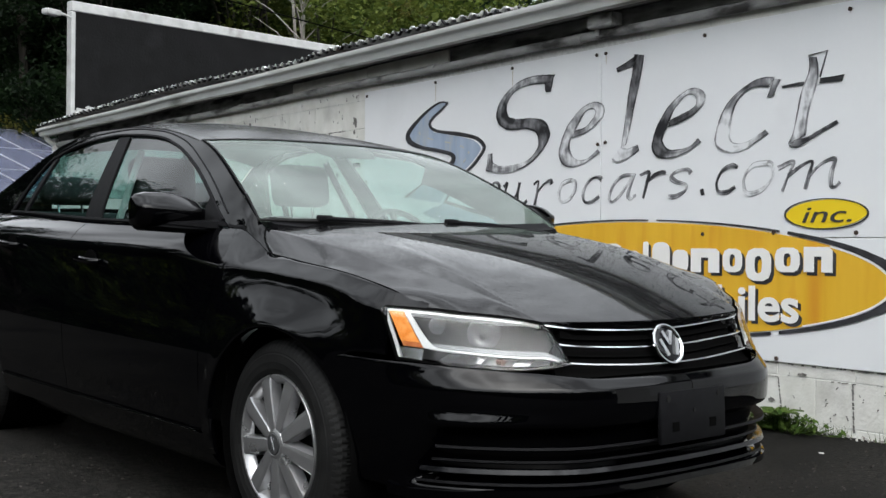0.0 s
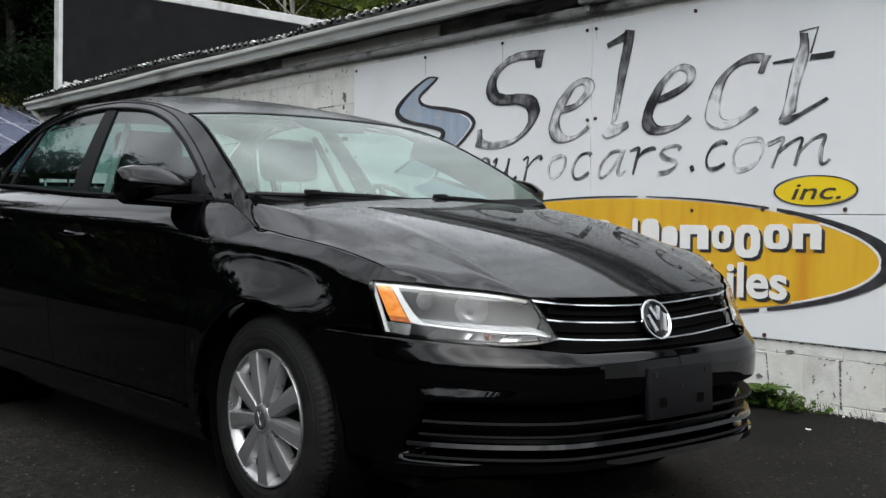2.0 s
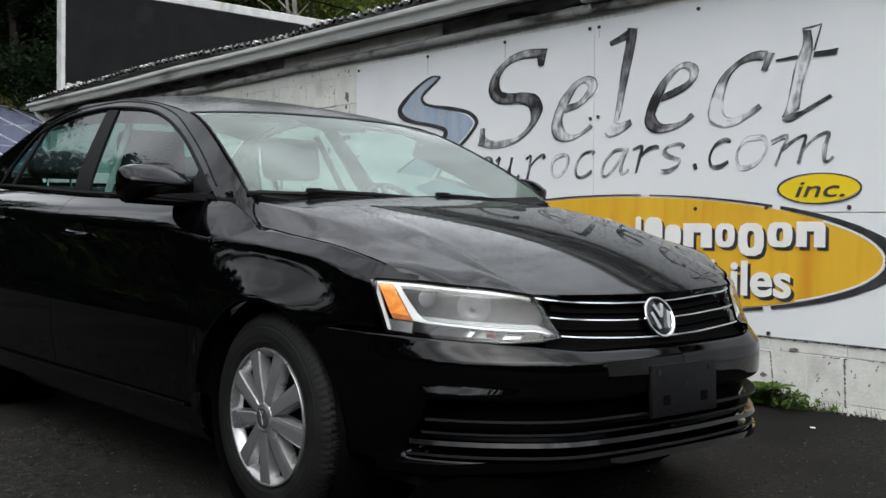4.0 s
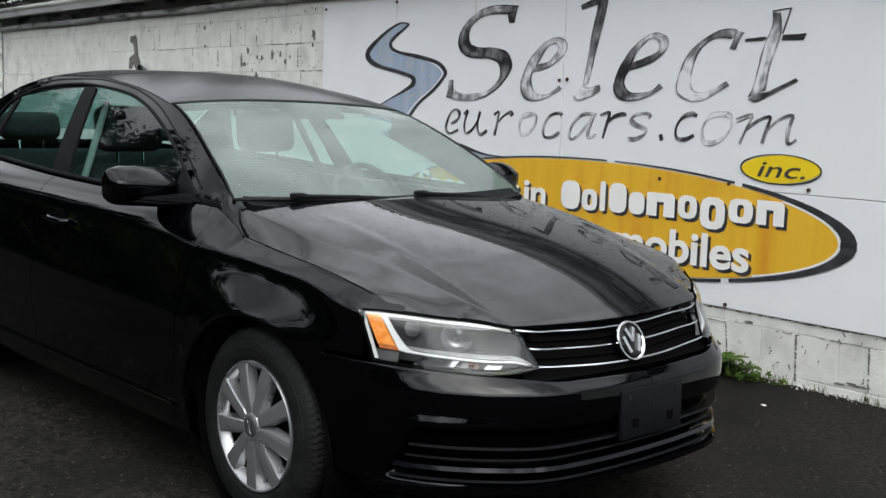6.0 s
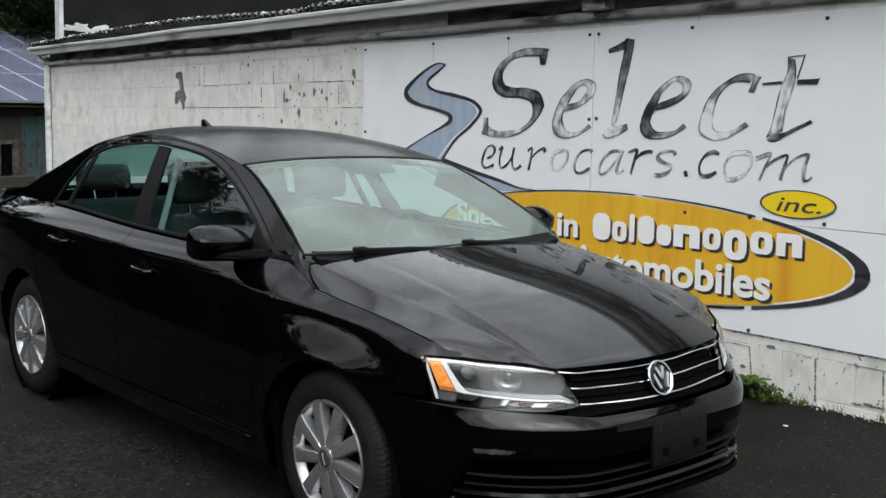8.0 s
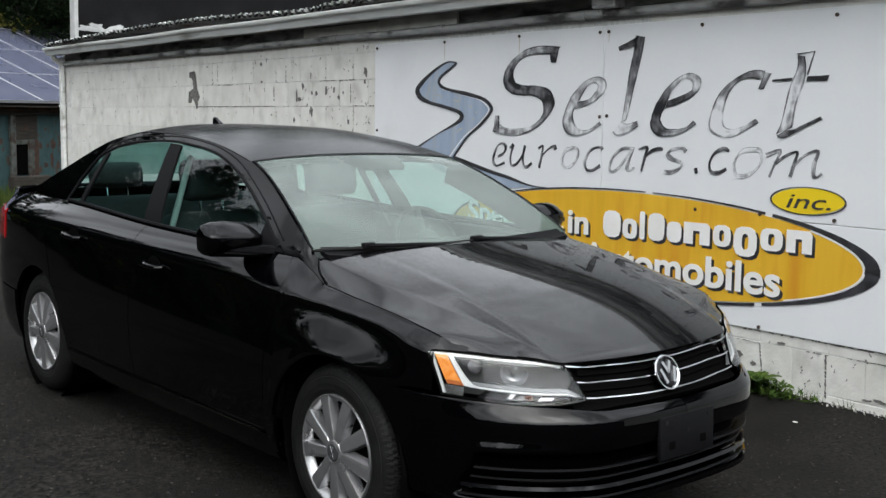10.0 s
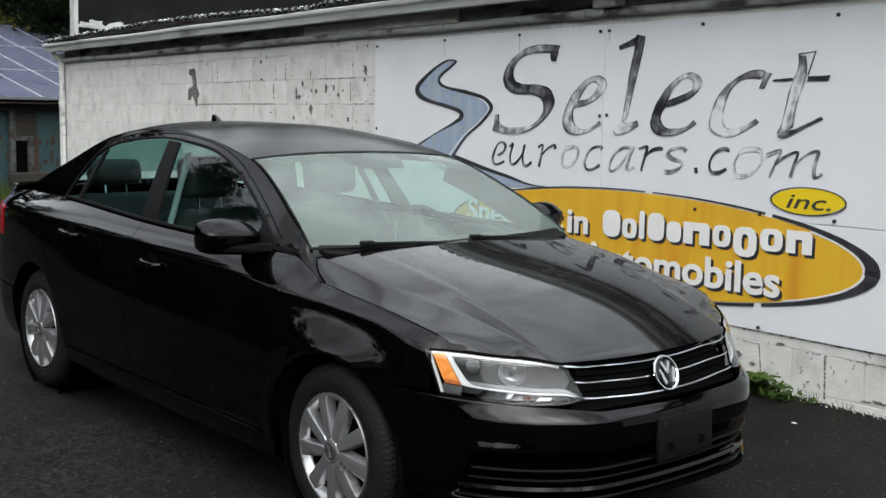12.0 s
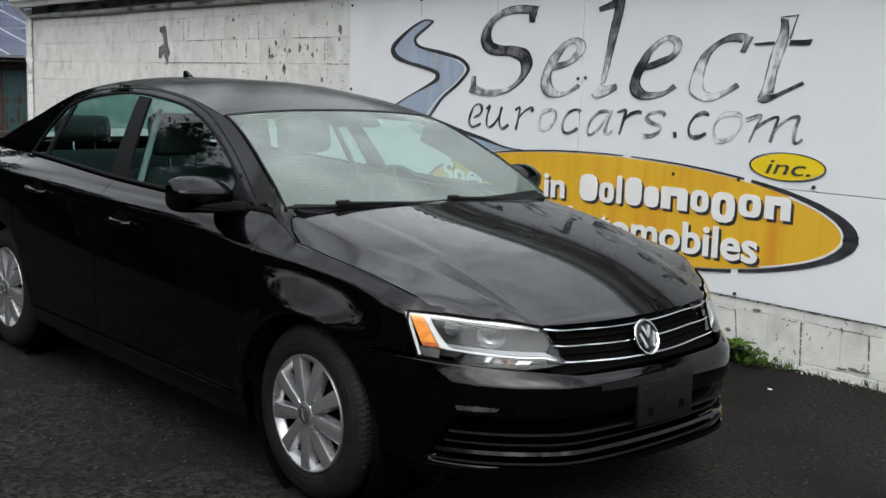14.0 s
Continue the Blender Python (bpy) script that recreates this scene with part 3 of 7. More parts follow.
def stroke(points, widths, y, nib=55.0, n=7):
    """A brush stroke on the board: a ribbon whose width follows a slanted nib, with a soft uneven edge."""
    pts = spline(points, n)
    ws = spline([(w,) for w in widths], n) if len(widths) == len(points) else [(widths[0],)] * len(pts)
    bm = bmesh.new()
    left, right = [], []
    for i, p in enumerate(pts):
        a, b = pts[max(i - 1, 0)], pts[min(i + 1, len(pts) - 1)]
        d = b - a
        d = d / (np.linalg.norm(d) + 1e-9)
        ang = math.atan2(d[1], d[0]) - radians(nib)
        w = ws[i][0] * (0.5 + 0.5 * abs(math.sin(ang))) * (1 + 0.1 * noise.noise((p[0] * 25, p[1] * 25, 0)))
        nx, nz = -d[1] * w / 2, d[0] * w / 2
        left.append((p[0] + nx, p[1] + nz))
        right.append((p[0] - nx, p[1] - nz))
    va = [bm.verts.new((x, y, z)) for x, z in left]
    vb = [bm.verts.new((x, y, z)) for x, z in right]
    vc = [bm.verts.new((x, y + 0.0025, z)) for x, z in left]
    vd = [bm.verts.new((x, y + 0.0025, z)) for x, z in right]
    for i in range(len(va) - 1):
        bm.faces.new((va[i], va[i + 1], vb[i + 1], vb[i]))
        bm.faces.new((va[i + 1], va[i], vc[i], vc[i + 1]))
        bm.faces.new((vb[i], vb[i + 1], vd[i + 1], vd[i]))
    return bm


def toned_stroke(points, widths, tones, y, nib=55.0, n=7, rim=0.5):
    """A brush stroke whose darkness changes along it, with darker outlined edges."""
    pts, ws, ts = spline(points, n), spline([(w,) for w in widths], n), spline([(t,) for t in tones], n)
    bm = bmesh.new()
    lay = bm.verts.layers.float.new("tone")
    rows = []
    for i, p in enumerate(pts):
        d = pts[min(i + 1, len(pts) - 1)] - pts[max(i - 1, 0)]
        d = d / (np.linalg.norm(d) + 1e-9)
        w = ws[i][0] * (0.5 + 0.5 * abs(math.sin(math.atan2(d[1], d[0]) - radians(nib)))) * (1 + 0.06 * noise.noise((p[0] * 25, p[1] * 25, 0)))
        row = []
        for k in (-1, -0.82, -0.66, -0.2, 0.25, 0.66, 0.82, 1):
            v = bm.verts.new((p[0] - d[1] * w / 2 * k, y, p[1] + d[0] * w / 2 * k))
            patchy = 0.5 + noise.noise((p[0] * 9, p[1] * 9, k + 7.0))
            v[lay] = min(1.0, max(0.0, ts[i][0] * (1 - 0.35 * abs(k)) + (rim * patchy + 0.2 if abs(k) > 0.8 else 0.0) + 0.12 * math.sin(k * 4 + i * 0.07)))
            row.append(v)
        rows.append(row)
    for a, b in zip(rows, rows[1:]):
        for k in range(7):
            bm.faces.new((a[k], b[k], b[k + 1], a[k + 1]))
    edge = [r[0] for r in rows] + [r[-1] for r in rows[::-1]]
    low = []
    for v in edge:
        q = bm.verts.new((v.co.x, y + 0.0025, v.co.z))
        q[lay] = v[lay]
        low.append(q)
    for k in range(len(edge)):
        j = (k + 1) % len(edge)
        bm.faces.new((edge[j], edge[k], low[k], low[j]))
    return bm


def edged_stroke(edges, tones, y, n=6, rim=0.5):
    """A brush stroke between two edges, given as rows of x, z, x, z, whose darkness changes along it."""
    pts, ts = spline(edges, n), spline([(t,) for t in tones], n)
    bm = bmesh.new()
    lay = bm.verts.layers.float.new("tone")
    rows = []
    for i, (ax, az, bx, bz) in enumerate(pts):
        row = []
        for k in (0.0, 0.07, 0.16, 0.4, 0.62, 0.84, 0.93, 1.0):
            wob = 0.05 * noise.noise((ax * 30, az * 30, 2.0)) if k in (0.0, 1.0) else 0.0
            v = bm.verts.new((mix(ax, bx, k + wob), y, mix(az, bz, k + wob)))
            patchy = 0.5 + noise.noise((ax * 8, az * 8, k * 2 + 3.0))
            streak = 0.22 * noise.noise((ax * 3, az * 3, k * 6))
            v[lay] = min(1.0, max(0.0, ts[i][0] + streak + (rim * patchy if k < 0.1 or k > 0.9 else 0.0)))
            row.append(v)
        rows.append(row)
    for a, b in zip(rows, rows[1:]):
        for k in range(7):
            bm.faces.new((a[k], b[k], b[k + 1], a[k + 1]))
    edge = [r[0] for r in rows] + [r[-1] for r in rows[::-1]]
    low = []
    for v in edge:
        q = bm.verts.new((v.co.x, y + 0.0025, v.co.z))
        q[lay] = v[lay]
        low.append(q)
    for k in range(len(edge)):
        j = (k + 1) % len(edge)
        bm.faces.new((edge[j], edge[k], low[k], low[j]))
    return bm


def word(text, x0, x1, z0, slope, height, material, parent, y=-0.017, shear=0.0, bold=0.0, name="word"):
    """Writing on the board in the built-in font, from x0 to x1 on the line z0, capitals of that height."""
    cu = bpy.data.curves.new("word", "FONT")
    cu.body, cu.size, cu.extrude, cu.shear, cu.offset = text, 1.0, 0.0, shear, bold
    tmp = new("word_curve", cu)
    me = bpy.data.meshes.new_from_object(tmp.evaluated_get(bpy.context.evaluated_depsgraph_get()))
    bpy.data.objects.remove(tmp)
    co = [v.co for v in me.vertices]
    lo, hi = min(c.x for c in co), max(c.x for c in co)
    sz = height / 0.73
    bm = bmesh.new()
    bm.from_mesh(me)
    bpy.data.meshes.remove(me)
    for f in bm.faces:
        f.smooth = False
    for v in bm.verts:
        x = x0 + (v.co.x - lo) / (hi - lo) * (x1 - x0)
        v.co = (x, y, z0 + slope * (x - x0) + v.co.y * sz)
    ext = bmesh.ops.extrude_face_region(bm, geom=list(bm.faces))
    for v in ext["geom"]:
        if isinstance(v, bmesh.types.BMVert):
            v.co.y += 0.0028
    return part(name, bm, material, parent, smooth=None)


def plain_block(x0, x1, z0, z1, y, kind):
    """A plain rounded block (0), ring (1), notched block (2) or wedge (3) that stands for a letter of a maker's name."""
    w, h = x1 - x0, z1 - z0
    if kind == 3:
        return prism([(x0, z1), (x0 + w * 0.3, z0), (x0 + w * 0.7, z0), (x1, z1), (x0 + w * 0.66, z1), (x0 + w * 0.5, z0 + h * 0.35), (x0 + w * 0.34, z1)], y, y + 0.003)
    if kind == 2:
        return prism([(x0, z0), (x0 + w * 0.36, z0), (x0 + w * 0.36, z0 + h * 0.62), (x0 + w * 0.62, z0 + h * 0.62), (x0 + w * 0.62, z0), (x1, z0), (x1, z1 - h * 0.15), (x1 - w * 0.12, z1), (x0, z1)], y, y + 0.003)
    c = min(w, h) * 0.32
    ring = [(x0 + c, z0), (x1 - c, z0), (x1 - c * 0.3, z0 + c * 0.3), (x1, z0 + c), (x1, z1 - c), (x1 - c * 0.3, z1 - c * 0.3), (x1 - c, z1), (x0 + c, z1), (x0 + c * 0.3, z1 - c * 0.3), (x0, z1 - c), (x0, z0 + c), (x0 + c * 0.3, z0 + c * 0.3)]
    if kind == 0:
        return prism(ring, y, y + 0.003)
    cx, cz = (x0 + x1) / 2, (z0 + z1) / 2
    hole = [(cx + (x - cx) * 0.3, cz + (z - cz) * 0.52) for x, z in ring]
    bm = bmesh.new()
    n = len(ring)
    A, B = [bm.verts.new((x, y, z)) for x, z in ring], [bm.verts.new((x, y, z)) for x, z in hole]
    C, D = [bm.verts.new((x, y + 0.003, z)) for x, z in ring], [bm.verts.new((x, y + 0.003, z)) for x, z in hole]
    for i in range(n):
        j = (i + 1) % n
        for q in ((A[i], A[j], B[j], B[i]), (C[j], C[i], D[i], D[j]), (A[j], A[i], C[i], C[j]), (B[i], B[j], D[j], D[i])):
            bm.faces.new(q)
    return bm


SIGN_L, SIGN_T, SIGN_B = -4.497, 2.1, 0.328


def sign():
    s = thing("wall_sign", "large hand-painted white dealer's sign boards bolted to the block wall", "sign", WALL)
    seams = (SIGN_L, -1.852, 0.79, 3.4)
    for a, b in zip(seams, seams[1:]):
        part("board", box(a + 0.002, b - 0.002, -0.012, -0.001, 0.962, SIGN_T, 0.002), SIGN_WHITE, s)
        part("board", box(a + 0.002, b - 0.002, -0.012, -0.001, SIGN_B, 0.958, 0.002), SIGN_WHITE, s)
    # winding road
    road_l = [(-3.39, 1.916), (-3.51, 1.922), (-3.70, 1.85), (-3.88, 1.735), (-3.85, 1.665), (-3.714, 1.62), (-3.53, 1.588), (-3.352, 1.548), (-3.327, 1.503), (-3.41, 1.458), (-3.647, 1.372), (-3.915, 1.26)]
    road_r = [(-3.39, 1.916), (-3.476, 1.87), (-3.58, 1.818), (-3.609, 1.774), (-3.532, 1.727), (-3.268, 1.684), (-3.07, 1.644), (-2.983, 1.592), (-2.986, 1.549), (-3.093, 1.462), (-3.26, 1.362), (-3.43, 1.2)]
    L, R = spline(road_l, 6), spline(road_r, 6)
    part("painted_road", painted([tuple(p) for p in L] + [tuple(p) for p in R[::-1]][:-1]), ROAD_BLUE, s, "blue-grey painted road winding upward")
    part("painted_outline", stroke(road_l, [0.02, 0.025, 0.035, 0.055, 0.06, 0.045, 0.045, 0.045, 0.05, 0.035, 0.012, 0.03], -0.0175, 0), INK, s)
    part("painted_outline", stroke(road_r, [0.02, 0.025, 0.03, 0.03, 0.035, 0.05, 0.04, 0.035, 0.03, 0.03, 0.02, 0.02], -0.0175, 0), INK, s)
    inner = [tuple(mix(p, q, 0.09) for p, q in zip(a, b)) for a, b in zip(road_r[4:], road_l[4:])]
    part("painted_line", stroke(inner, [0.012] * len(inner), -0.0172, 0), LETTER_WHITE, s, "thin white line along the painted road")
    middle = [(mix(a[0], b[0], 0.5), mix(a[1], b[1], 0.5)) for a, b in zip(L, R)]
    for k in range(20, len(middle) - 6, 6):
        part("painted_dash", stroke(middle[k:k + 3], [0.014] * 3, -0.0172, 0), DASH_YELLOW, s, "faded yellow dash")
    tail = spline([(-3.40, 1.21), (-3.03, 1.132), (-2.786, 1.09), (-2.552, 1.046), (-2.36, 1.036)], 6)
    part("painted_road", painted([tuple(p) for p in tail] + [(-2.55, 1.028), (-2.89, 1.007), (-3.3, 1.02), (-3.7, 1.14)]), ROAD_BLUE, s)
    part("painted_outline", stroke([(-3.40, 1.21), (-3.03, 1.132), (-2.786, 1.09), (-2.552, 1.046), (-2.36, 1.036)], [0.04, 0.045, 0.04, 0.02, 0.012], -0.0175, 0), INK, s)
    # ochre oval with a brushed dark rim
    cx, cz, rx, rz = -1.66, 0.735, 1.745, 0.315
    oval = [(cx + rx * math.cos(i * math.tau / 96), cz + rz * math.sin(i * math.tau / 96)) for i in range(96)]
    part("painted_oval", painted(oval), SIGN_YELLOW, s, "ochre yellow painted oval")
    def rim(a0, a1, w0, w1, w2):
        pts = []
        for i in range(13):
            t = radians(mix(a0, a1, i / 12))
            pts.append((cx + 0.02 + (rx + 0.025) * math.cos(t), cz + (rz + 0.012) * math.sin(t)))
        return stroke(pts, [mix(w0, w1, min(1, i / 6)) if i < 6 else mix(w1, w2, (i - 6) / 6) for i in range(13)], -0.0175, 0, 5)
    for a0, a1, w in ((-52, 3, (0.03, 0.045, 0.095)), (-3, 50, (0.095, 0.05, 0.028)), (52, 82, (0.02, 0.018, 0.012)), (84, 128, (0.015, 0.02, 0.015)), (-54, -130, (0.03, 0.025, 0.02)), (132, 178, (0.015, 0.02, 0.02)), (-132, -178, (0.02, 0.02, 0.02))):
        part("painted_rim", rim(a0, a1, *w), INK, s)
    inside = [(cx + (rx - 0.005) * math.cos(radians(t)), cz + (rz - 0.004) * math.sin(radians(t))) for t in range(-44, 37, 5)]
    part("painted_line", stroke(inside, [0.014] * len(inside), -0.0172, 0, 4), LETTER_WHITE, s, "thin white line inside the dark rim")
    # small lemon oval
    bm = painted([(-0.283 + 0.232 * math.cos(i * math.tau / 48), 1.078 + 0.008 * math.cos(i * math.tau / 48) + 0.07 * math.sin(i * math.tau / 48)) for i in range(48)])
    part("small_oval", bm, LEMON, s, "bright yellow small oval")
    part("painted_rim", stroke([(-0.283 + 0.236 * math.cos(i * math.tau / 36), 1.078 + 0.074 * math.sin(i * math.tau / 36)) for i in range(37)], [0.01], -0.0175, 0, 2), INK, s)
    word("inc.", -0.415, -0.135, 1.035, 0.01, 0.085, INK, s, -0.0195, 0.25, 0.0)
    # tall brushed letters
    def tall(tones, *edges):
        part("painted_letter", edged_stroke(edges, [0.8 * t for t in tones], -0.0175), BRUSH, s)

    # S upper half
    tall((0.75, 0.7, 0.6, 0.5, 0.5, 0.75, 0.85, 0.9, 0.9, 0.85, 0.75), (-2.263, 1.986, -2.299, 1.940), (-2.370, 1.996, -2.362, 1.938), (-2.474, 2.000, -2.463, 1.945), (-2.610, 1.980, -2.589, 1.937), (-2.729, 1.927, -2.678, 1.905), (-2.809, 1.864, -2.727, 1.855), (-2.849, 1.786, -2.740, 1.810), (-2.826, 1.726, -2.715, 1.763), (-2.753, 1.679, -2.654, 1.740), (-2.662, 1.667, -2.604, 1.735), (-2.543, 1.666, -2.505, 1.733))
    # S lower half
    tall((0.75, 0.8, 0.85, 0.75, 0.6, 0.45, 0.35, 0.4, 0.45, 0.6), (-2.543, 1.666, -2.505, 1.733), (-2.464, 1.643, -2.409, 1.719), (-2.420, 1.598, -2.332, 1.680), (-2.423, 1.541, -2.307, 1.610), (-2.469, 1.490, -2.347, 1.547), (-2.556, 1.450, -2.430, 1.477), (-2.696, 1.436, -2.536, 1.424), (-2.819, 1.441, -2.675, 1.392), (-2.893, 1.467, -2.818, 1.390), (-2.925, 1.446, -2.958, 1.412))
    # S top serif
    tall((0.7, 0.9, 0.95), (-2.363, 1.951, -2.281, 1.960), (-2.358, 1.916, -2.291, 1.917), (-2.349, 1.884, -2.301, 1.882))
    # S foot serif
    tall((0.75, 0.6, 0.5), (-2.931, 1.524, -2.888, 1.527), (-2.938, 1.466, -2.883, 1.474), (-2.956, 1.412, -2.878, 1.443))
    # first e, bar and loop
    tall((0.7, 0.5, 0.35, 0.3, 0.3, 0.35, 0.5, 0.4), (-2.108, 1.576, -2.083, 1.619), (-2.002, 1.594, -1.986, 1.633), (-1.900, 1.638, -1.935, 1.666), (-1.825, 1.703, -1.897, 1.710), (-1.839, 1.761, -1.917, 1.738), (-1.922, 1.779, -1.964, 1.739), (-2.034, 1.743, -2.003, 1.712), (-2.147, 1.653, -2.065, 1.633))
    # first e, back and tail
    tall((0.4, 0.35, 0.4, 0.4, 0.3, 0.35, 0.75), (-2.147, 1.653, -2.065, 1.633), (-2.207, 1.547, -2.122, 1.554), (-2.223, 1.472, -2.114, 1.486), (-2.175, 1.410, -2.068, 1.443), (-2.084, 1.397, -1.997, 1.435), (-1.979, 1.419, -1.945, 1.450), (-1.856, 1.473, -1.877, 1.491))
    # l flag
    tall((0.95, 0.95, 0.9), (-1.713, 1.936, -1.723, 1.962), (-1.645, 1.948, -1.646, 1.985), (-1.565, 1.962, -1.549, 2.024))
    # l stem
    tall((0.95, 0.9, 0.7, 0.75, 0.35, 0.2), (-1.576, 2.025, -1.501, 2.012), (-1.590, 1.931, -1.517, 1.928), (-1.616, 1.828, -1.541, 1.837), (-1.636, 1.723, -1.575, 1.722), (-1.656, 1.606, -1.607, 1.606), (-1.679, 1.489, -1.639, 1.507))
    # l foot
    tall((0.1, 0.2, 0.15, 0.55), (-1.753, 1.426, -1.680, 1.495), (-1.719, 1.403, -1.635, 1.480), (-1.633, 1.421, -1.592, 1.487), (-1.536, 1.464, -1.547, 1.498))
    # second e, bar and loop
    tall((0.95, 0.9, 0.75, 0.3, 0.4, 0.3, 0.45, 0.6), (-1.318, 1.580, -1.297, 1.621), (-1.236, 1.596, -1.223, 1.643), (-1.128, 1.634, -1.144, 1.668), (-1.055, 1.696, -1.109, 1.694), (-1.055, 1.756, -1.118, 1.738), (-1.135, 1.783, -1.174, 1.752), (-1.228, 1.755, -1.217, 1.727), (-1.322, 1.689, -1.270, 1.681))
    # second e, back and tail
    tall((0.6, 0.95, 0.7, 0.75, 0.95, 0.5, 0.6, 0.9), (-1.322, 1.689, -1.270, 1.681), (-1.395, 1.594, -1.311, 1.599), (-1.430, 1.513, -1.353, 1.525), (-1.432, 1.462, -1.344, 1.491), (-1.387, 1.416, -1.305, 1.457), (-1.295, 1.406, -1.230, 1.452), (-1.177, 1.431, -1.150, 1.465), (-1.071, 1.482, -1.094, 1.504))
    # c serif
    tall((0.9, 0.75, 0.55), (-0.635, 1.684, -0.599, 1.681), (-0.617, 1.725, -0.579, 1.724), (-0.597, 1.774, -0.551, 1.766))
    # c
    tall((0.5, 0.6, 0.65, 0.75, 0.6, 0.25, 0.12, 0.08, 0.15, 0.15, 0.2, 0.65), (-0.592, 1.783, -0.628, 1.735), (-0.659, 1.788, -0.682, 1.742), (-0.730, 1.774, -0.741, 1.738), (-0.813, 1.734, -0.792, 1.713), (-0.892, 1.677, -0.837, 1.666), (-0.943, 1.602, -0.867, 1.591), (-0.976, 1.504, -0.877, 1.516), (-0.971, 1.461, -0.862, 1.473), (-0.935, 1.429, -0.814, 1.457), (-0.866, 1.411, -0.760, 1.463), (-0.772, 1.426, -0.709, 1.485), (-0.625, 1.496, -0.645, 1.517))
    # t stem
    tall((0.95, 0.5, 0.35, 0.3, 0.3, 0.35, 0.6), (-0.384, 1.860, -0.338, 1.853), (-0.384, 1.790, -0.328, 1.778), (-0.416, 1.720, -0.337, 1.719), (-0.434, 1.670, -0.356, 1.669), (-0.454, 1.579, -0.382, 1.589), (-0.474, 1.497, -0.395, 1.508), (-0.502, 1.435, -0.400, 1.472))
    # t tail
    tall((0.7, 0.85, 0.9, 0.85, 0.85), (-0.501, 1.423, -0.447, 1.454), (-0.445, 1.415, -0.381, 1.465), (-0.366, 1.450, -0.346, 1.481), (-0.287, 1.486, -0.288, 1.505), (-0.212, 1.517, -0.225, 1.532))
    # t bar
    tall((1, 1, 1), (-0.544, 1.721, -0.542, 1.732), (-0.480, 1.722, -0.480, 1.736), (-0.412, 1.723, -0.416, 1.740))
    # t bar, far half
    tall((1, 1, 1), (-0.323, 1.720, -0.317, 1.746), (-0.259, 1.720, -0.248, 1.747), (-0.195, 1.719, -0.182, 1.750))
    part("painted_letter", stroke([(-0.388, 1.866), (-0.279, 1.876), (-0.320, 1.752)], [0.009, 0.008, 0.009], -0.0172, 0, 1), INK, s)
    # the lower word, stroke by stroke, with a slanted nib
    def small(tone, *points):
        ws = [0.031 * (0.8 + 0.25 * math.sin(1.7 * k + points[0][0] * 9)) for k in range(len(points))]
        part("painted_letter", toned_stroke(points, ws, [tone * (0.75 + 0.25 * math.sin(2.1 * k + points[0][0] * 5)) for k in range(len(points))], -0.0155, 50, 5, 0.3), BRUSH, s)

    small(1, (-2.896, 1.233), (-2.830, 1.261), (-2.810, 1.304), (-2.845, 1.329), (-2.898, 1.310), (-2.937, 1.248), (-2.949, 1.196), (-2.908, 1.167), (-2.820, 1.193))
    small(1, (-2.765, 1.298), (-2.729, 1.316), (-2.756, 1.238), (-2.743, 1.177), (-2.684, 1.193), (-2.622, 1.259), (-2.601, 1.317))
    small(1, (-2.601, 1.320), (-2.622, 1.242), (-2.612, 1.182), (-2.576, 1.172), (-2.527, 1.199))
    small(1, (-2.461, 1.302), (-2.417, 1.320), (-2.429, 1.249), (-2.451, 1.169))
    small(1, (-2.429, 1.249), (-2.363, 1.300), (-2.304, 1.320), (-2.286, 1.299))
    small(0.3, (-2.105, 1.318), (-2.185, 1.298), (-2.220, 1.240), (-2.200, 1.185), (-2.135, 1.194), (-2.079, 1.245), (-2.068, 1.301), (-2.105, 1.318))
    small(0.8, (-1.844, 1.310), (-1.859, 1.325), (-1.914, 1.320), (-1.968, 1.289), (-2.002, 1.225), (-1.986, 1.178), (-1.931, 1.176), (-1.861, 1.207))
    small(0.5, (-1.570, 1.325), (-1.668, 1.321), (-1.744, 1.268), (-1.776, 1.197), (-1.748, 1.172), (-1.676, 1.218), (-1.612, 1.288), (-1.570, 1.325))
    small(0.55, (-1.564, 1.331), (-1.601, 1.264), (-1.621, 1.209), (-1.603, 1.188), (-1.560, 1.208))
    small(1, (-1.527, 1.321), (-1.458, 1.334), (-1.473, 1.276), (-1.502, 1.186))
    small(1, (-1.479, 1.268), (-1.422, 1.312), (-1.361, 1.330), (-1.327, 1.326))
    small(0.6, (-1.145, 1.316), (-1.172, 1.338), (-1.251, 1.329), (-1.286, 1.300), (-1.249, 1.272), (-1.179, 1.252), (-1.188, 1.219), (-1.256, 1.191), (-1.310, 1.192))
    part("painted_letter", stroke([(-1.075, 1.204), (-1.062, 1.209), (-1.049, 1.213)], [0.045, 0.055, 0.045], -0.0155, 0), INK, s)
    small(0.95, (-0.823, 1.332), (-0.864, 1.343), (-0.927, 1.316), (-0.962, 1.260), (-0.951, 1.209), (-0.896, 1.203), (-0.838, 1.228))
    small(0.3, (-0.630, 1.347), (-0.723, 1.337), (-0.779, 1.275), (-0.772, 1.205), (-0.728, 1.190), (-0.651, 1.216), (-0.598, 1.276), (-0.603, 1.334), (-0.630, 1.347))
    small(0.6, (-0.566, 1.315), (-0.473, 1.342), (-0.504, 1.273), (-0.539, 1.195))
    small(1, (-0.504, 1.273), (-0.425, 1.321), (-0.362, 1.338), (-0.376, 1.282), (-0.401, 1.202))
    small(0.75, (-0.384, 1.262), (-0.308, 1.326), (-0.232, 1.345), (-0.251, 1.278), (-0.252, 1.215), (-0.228, 1.210), (-0.202, 1.230))
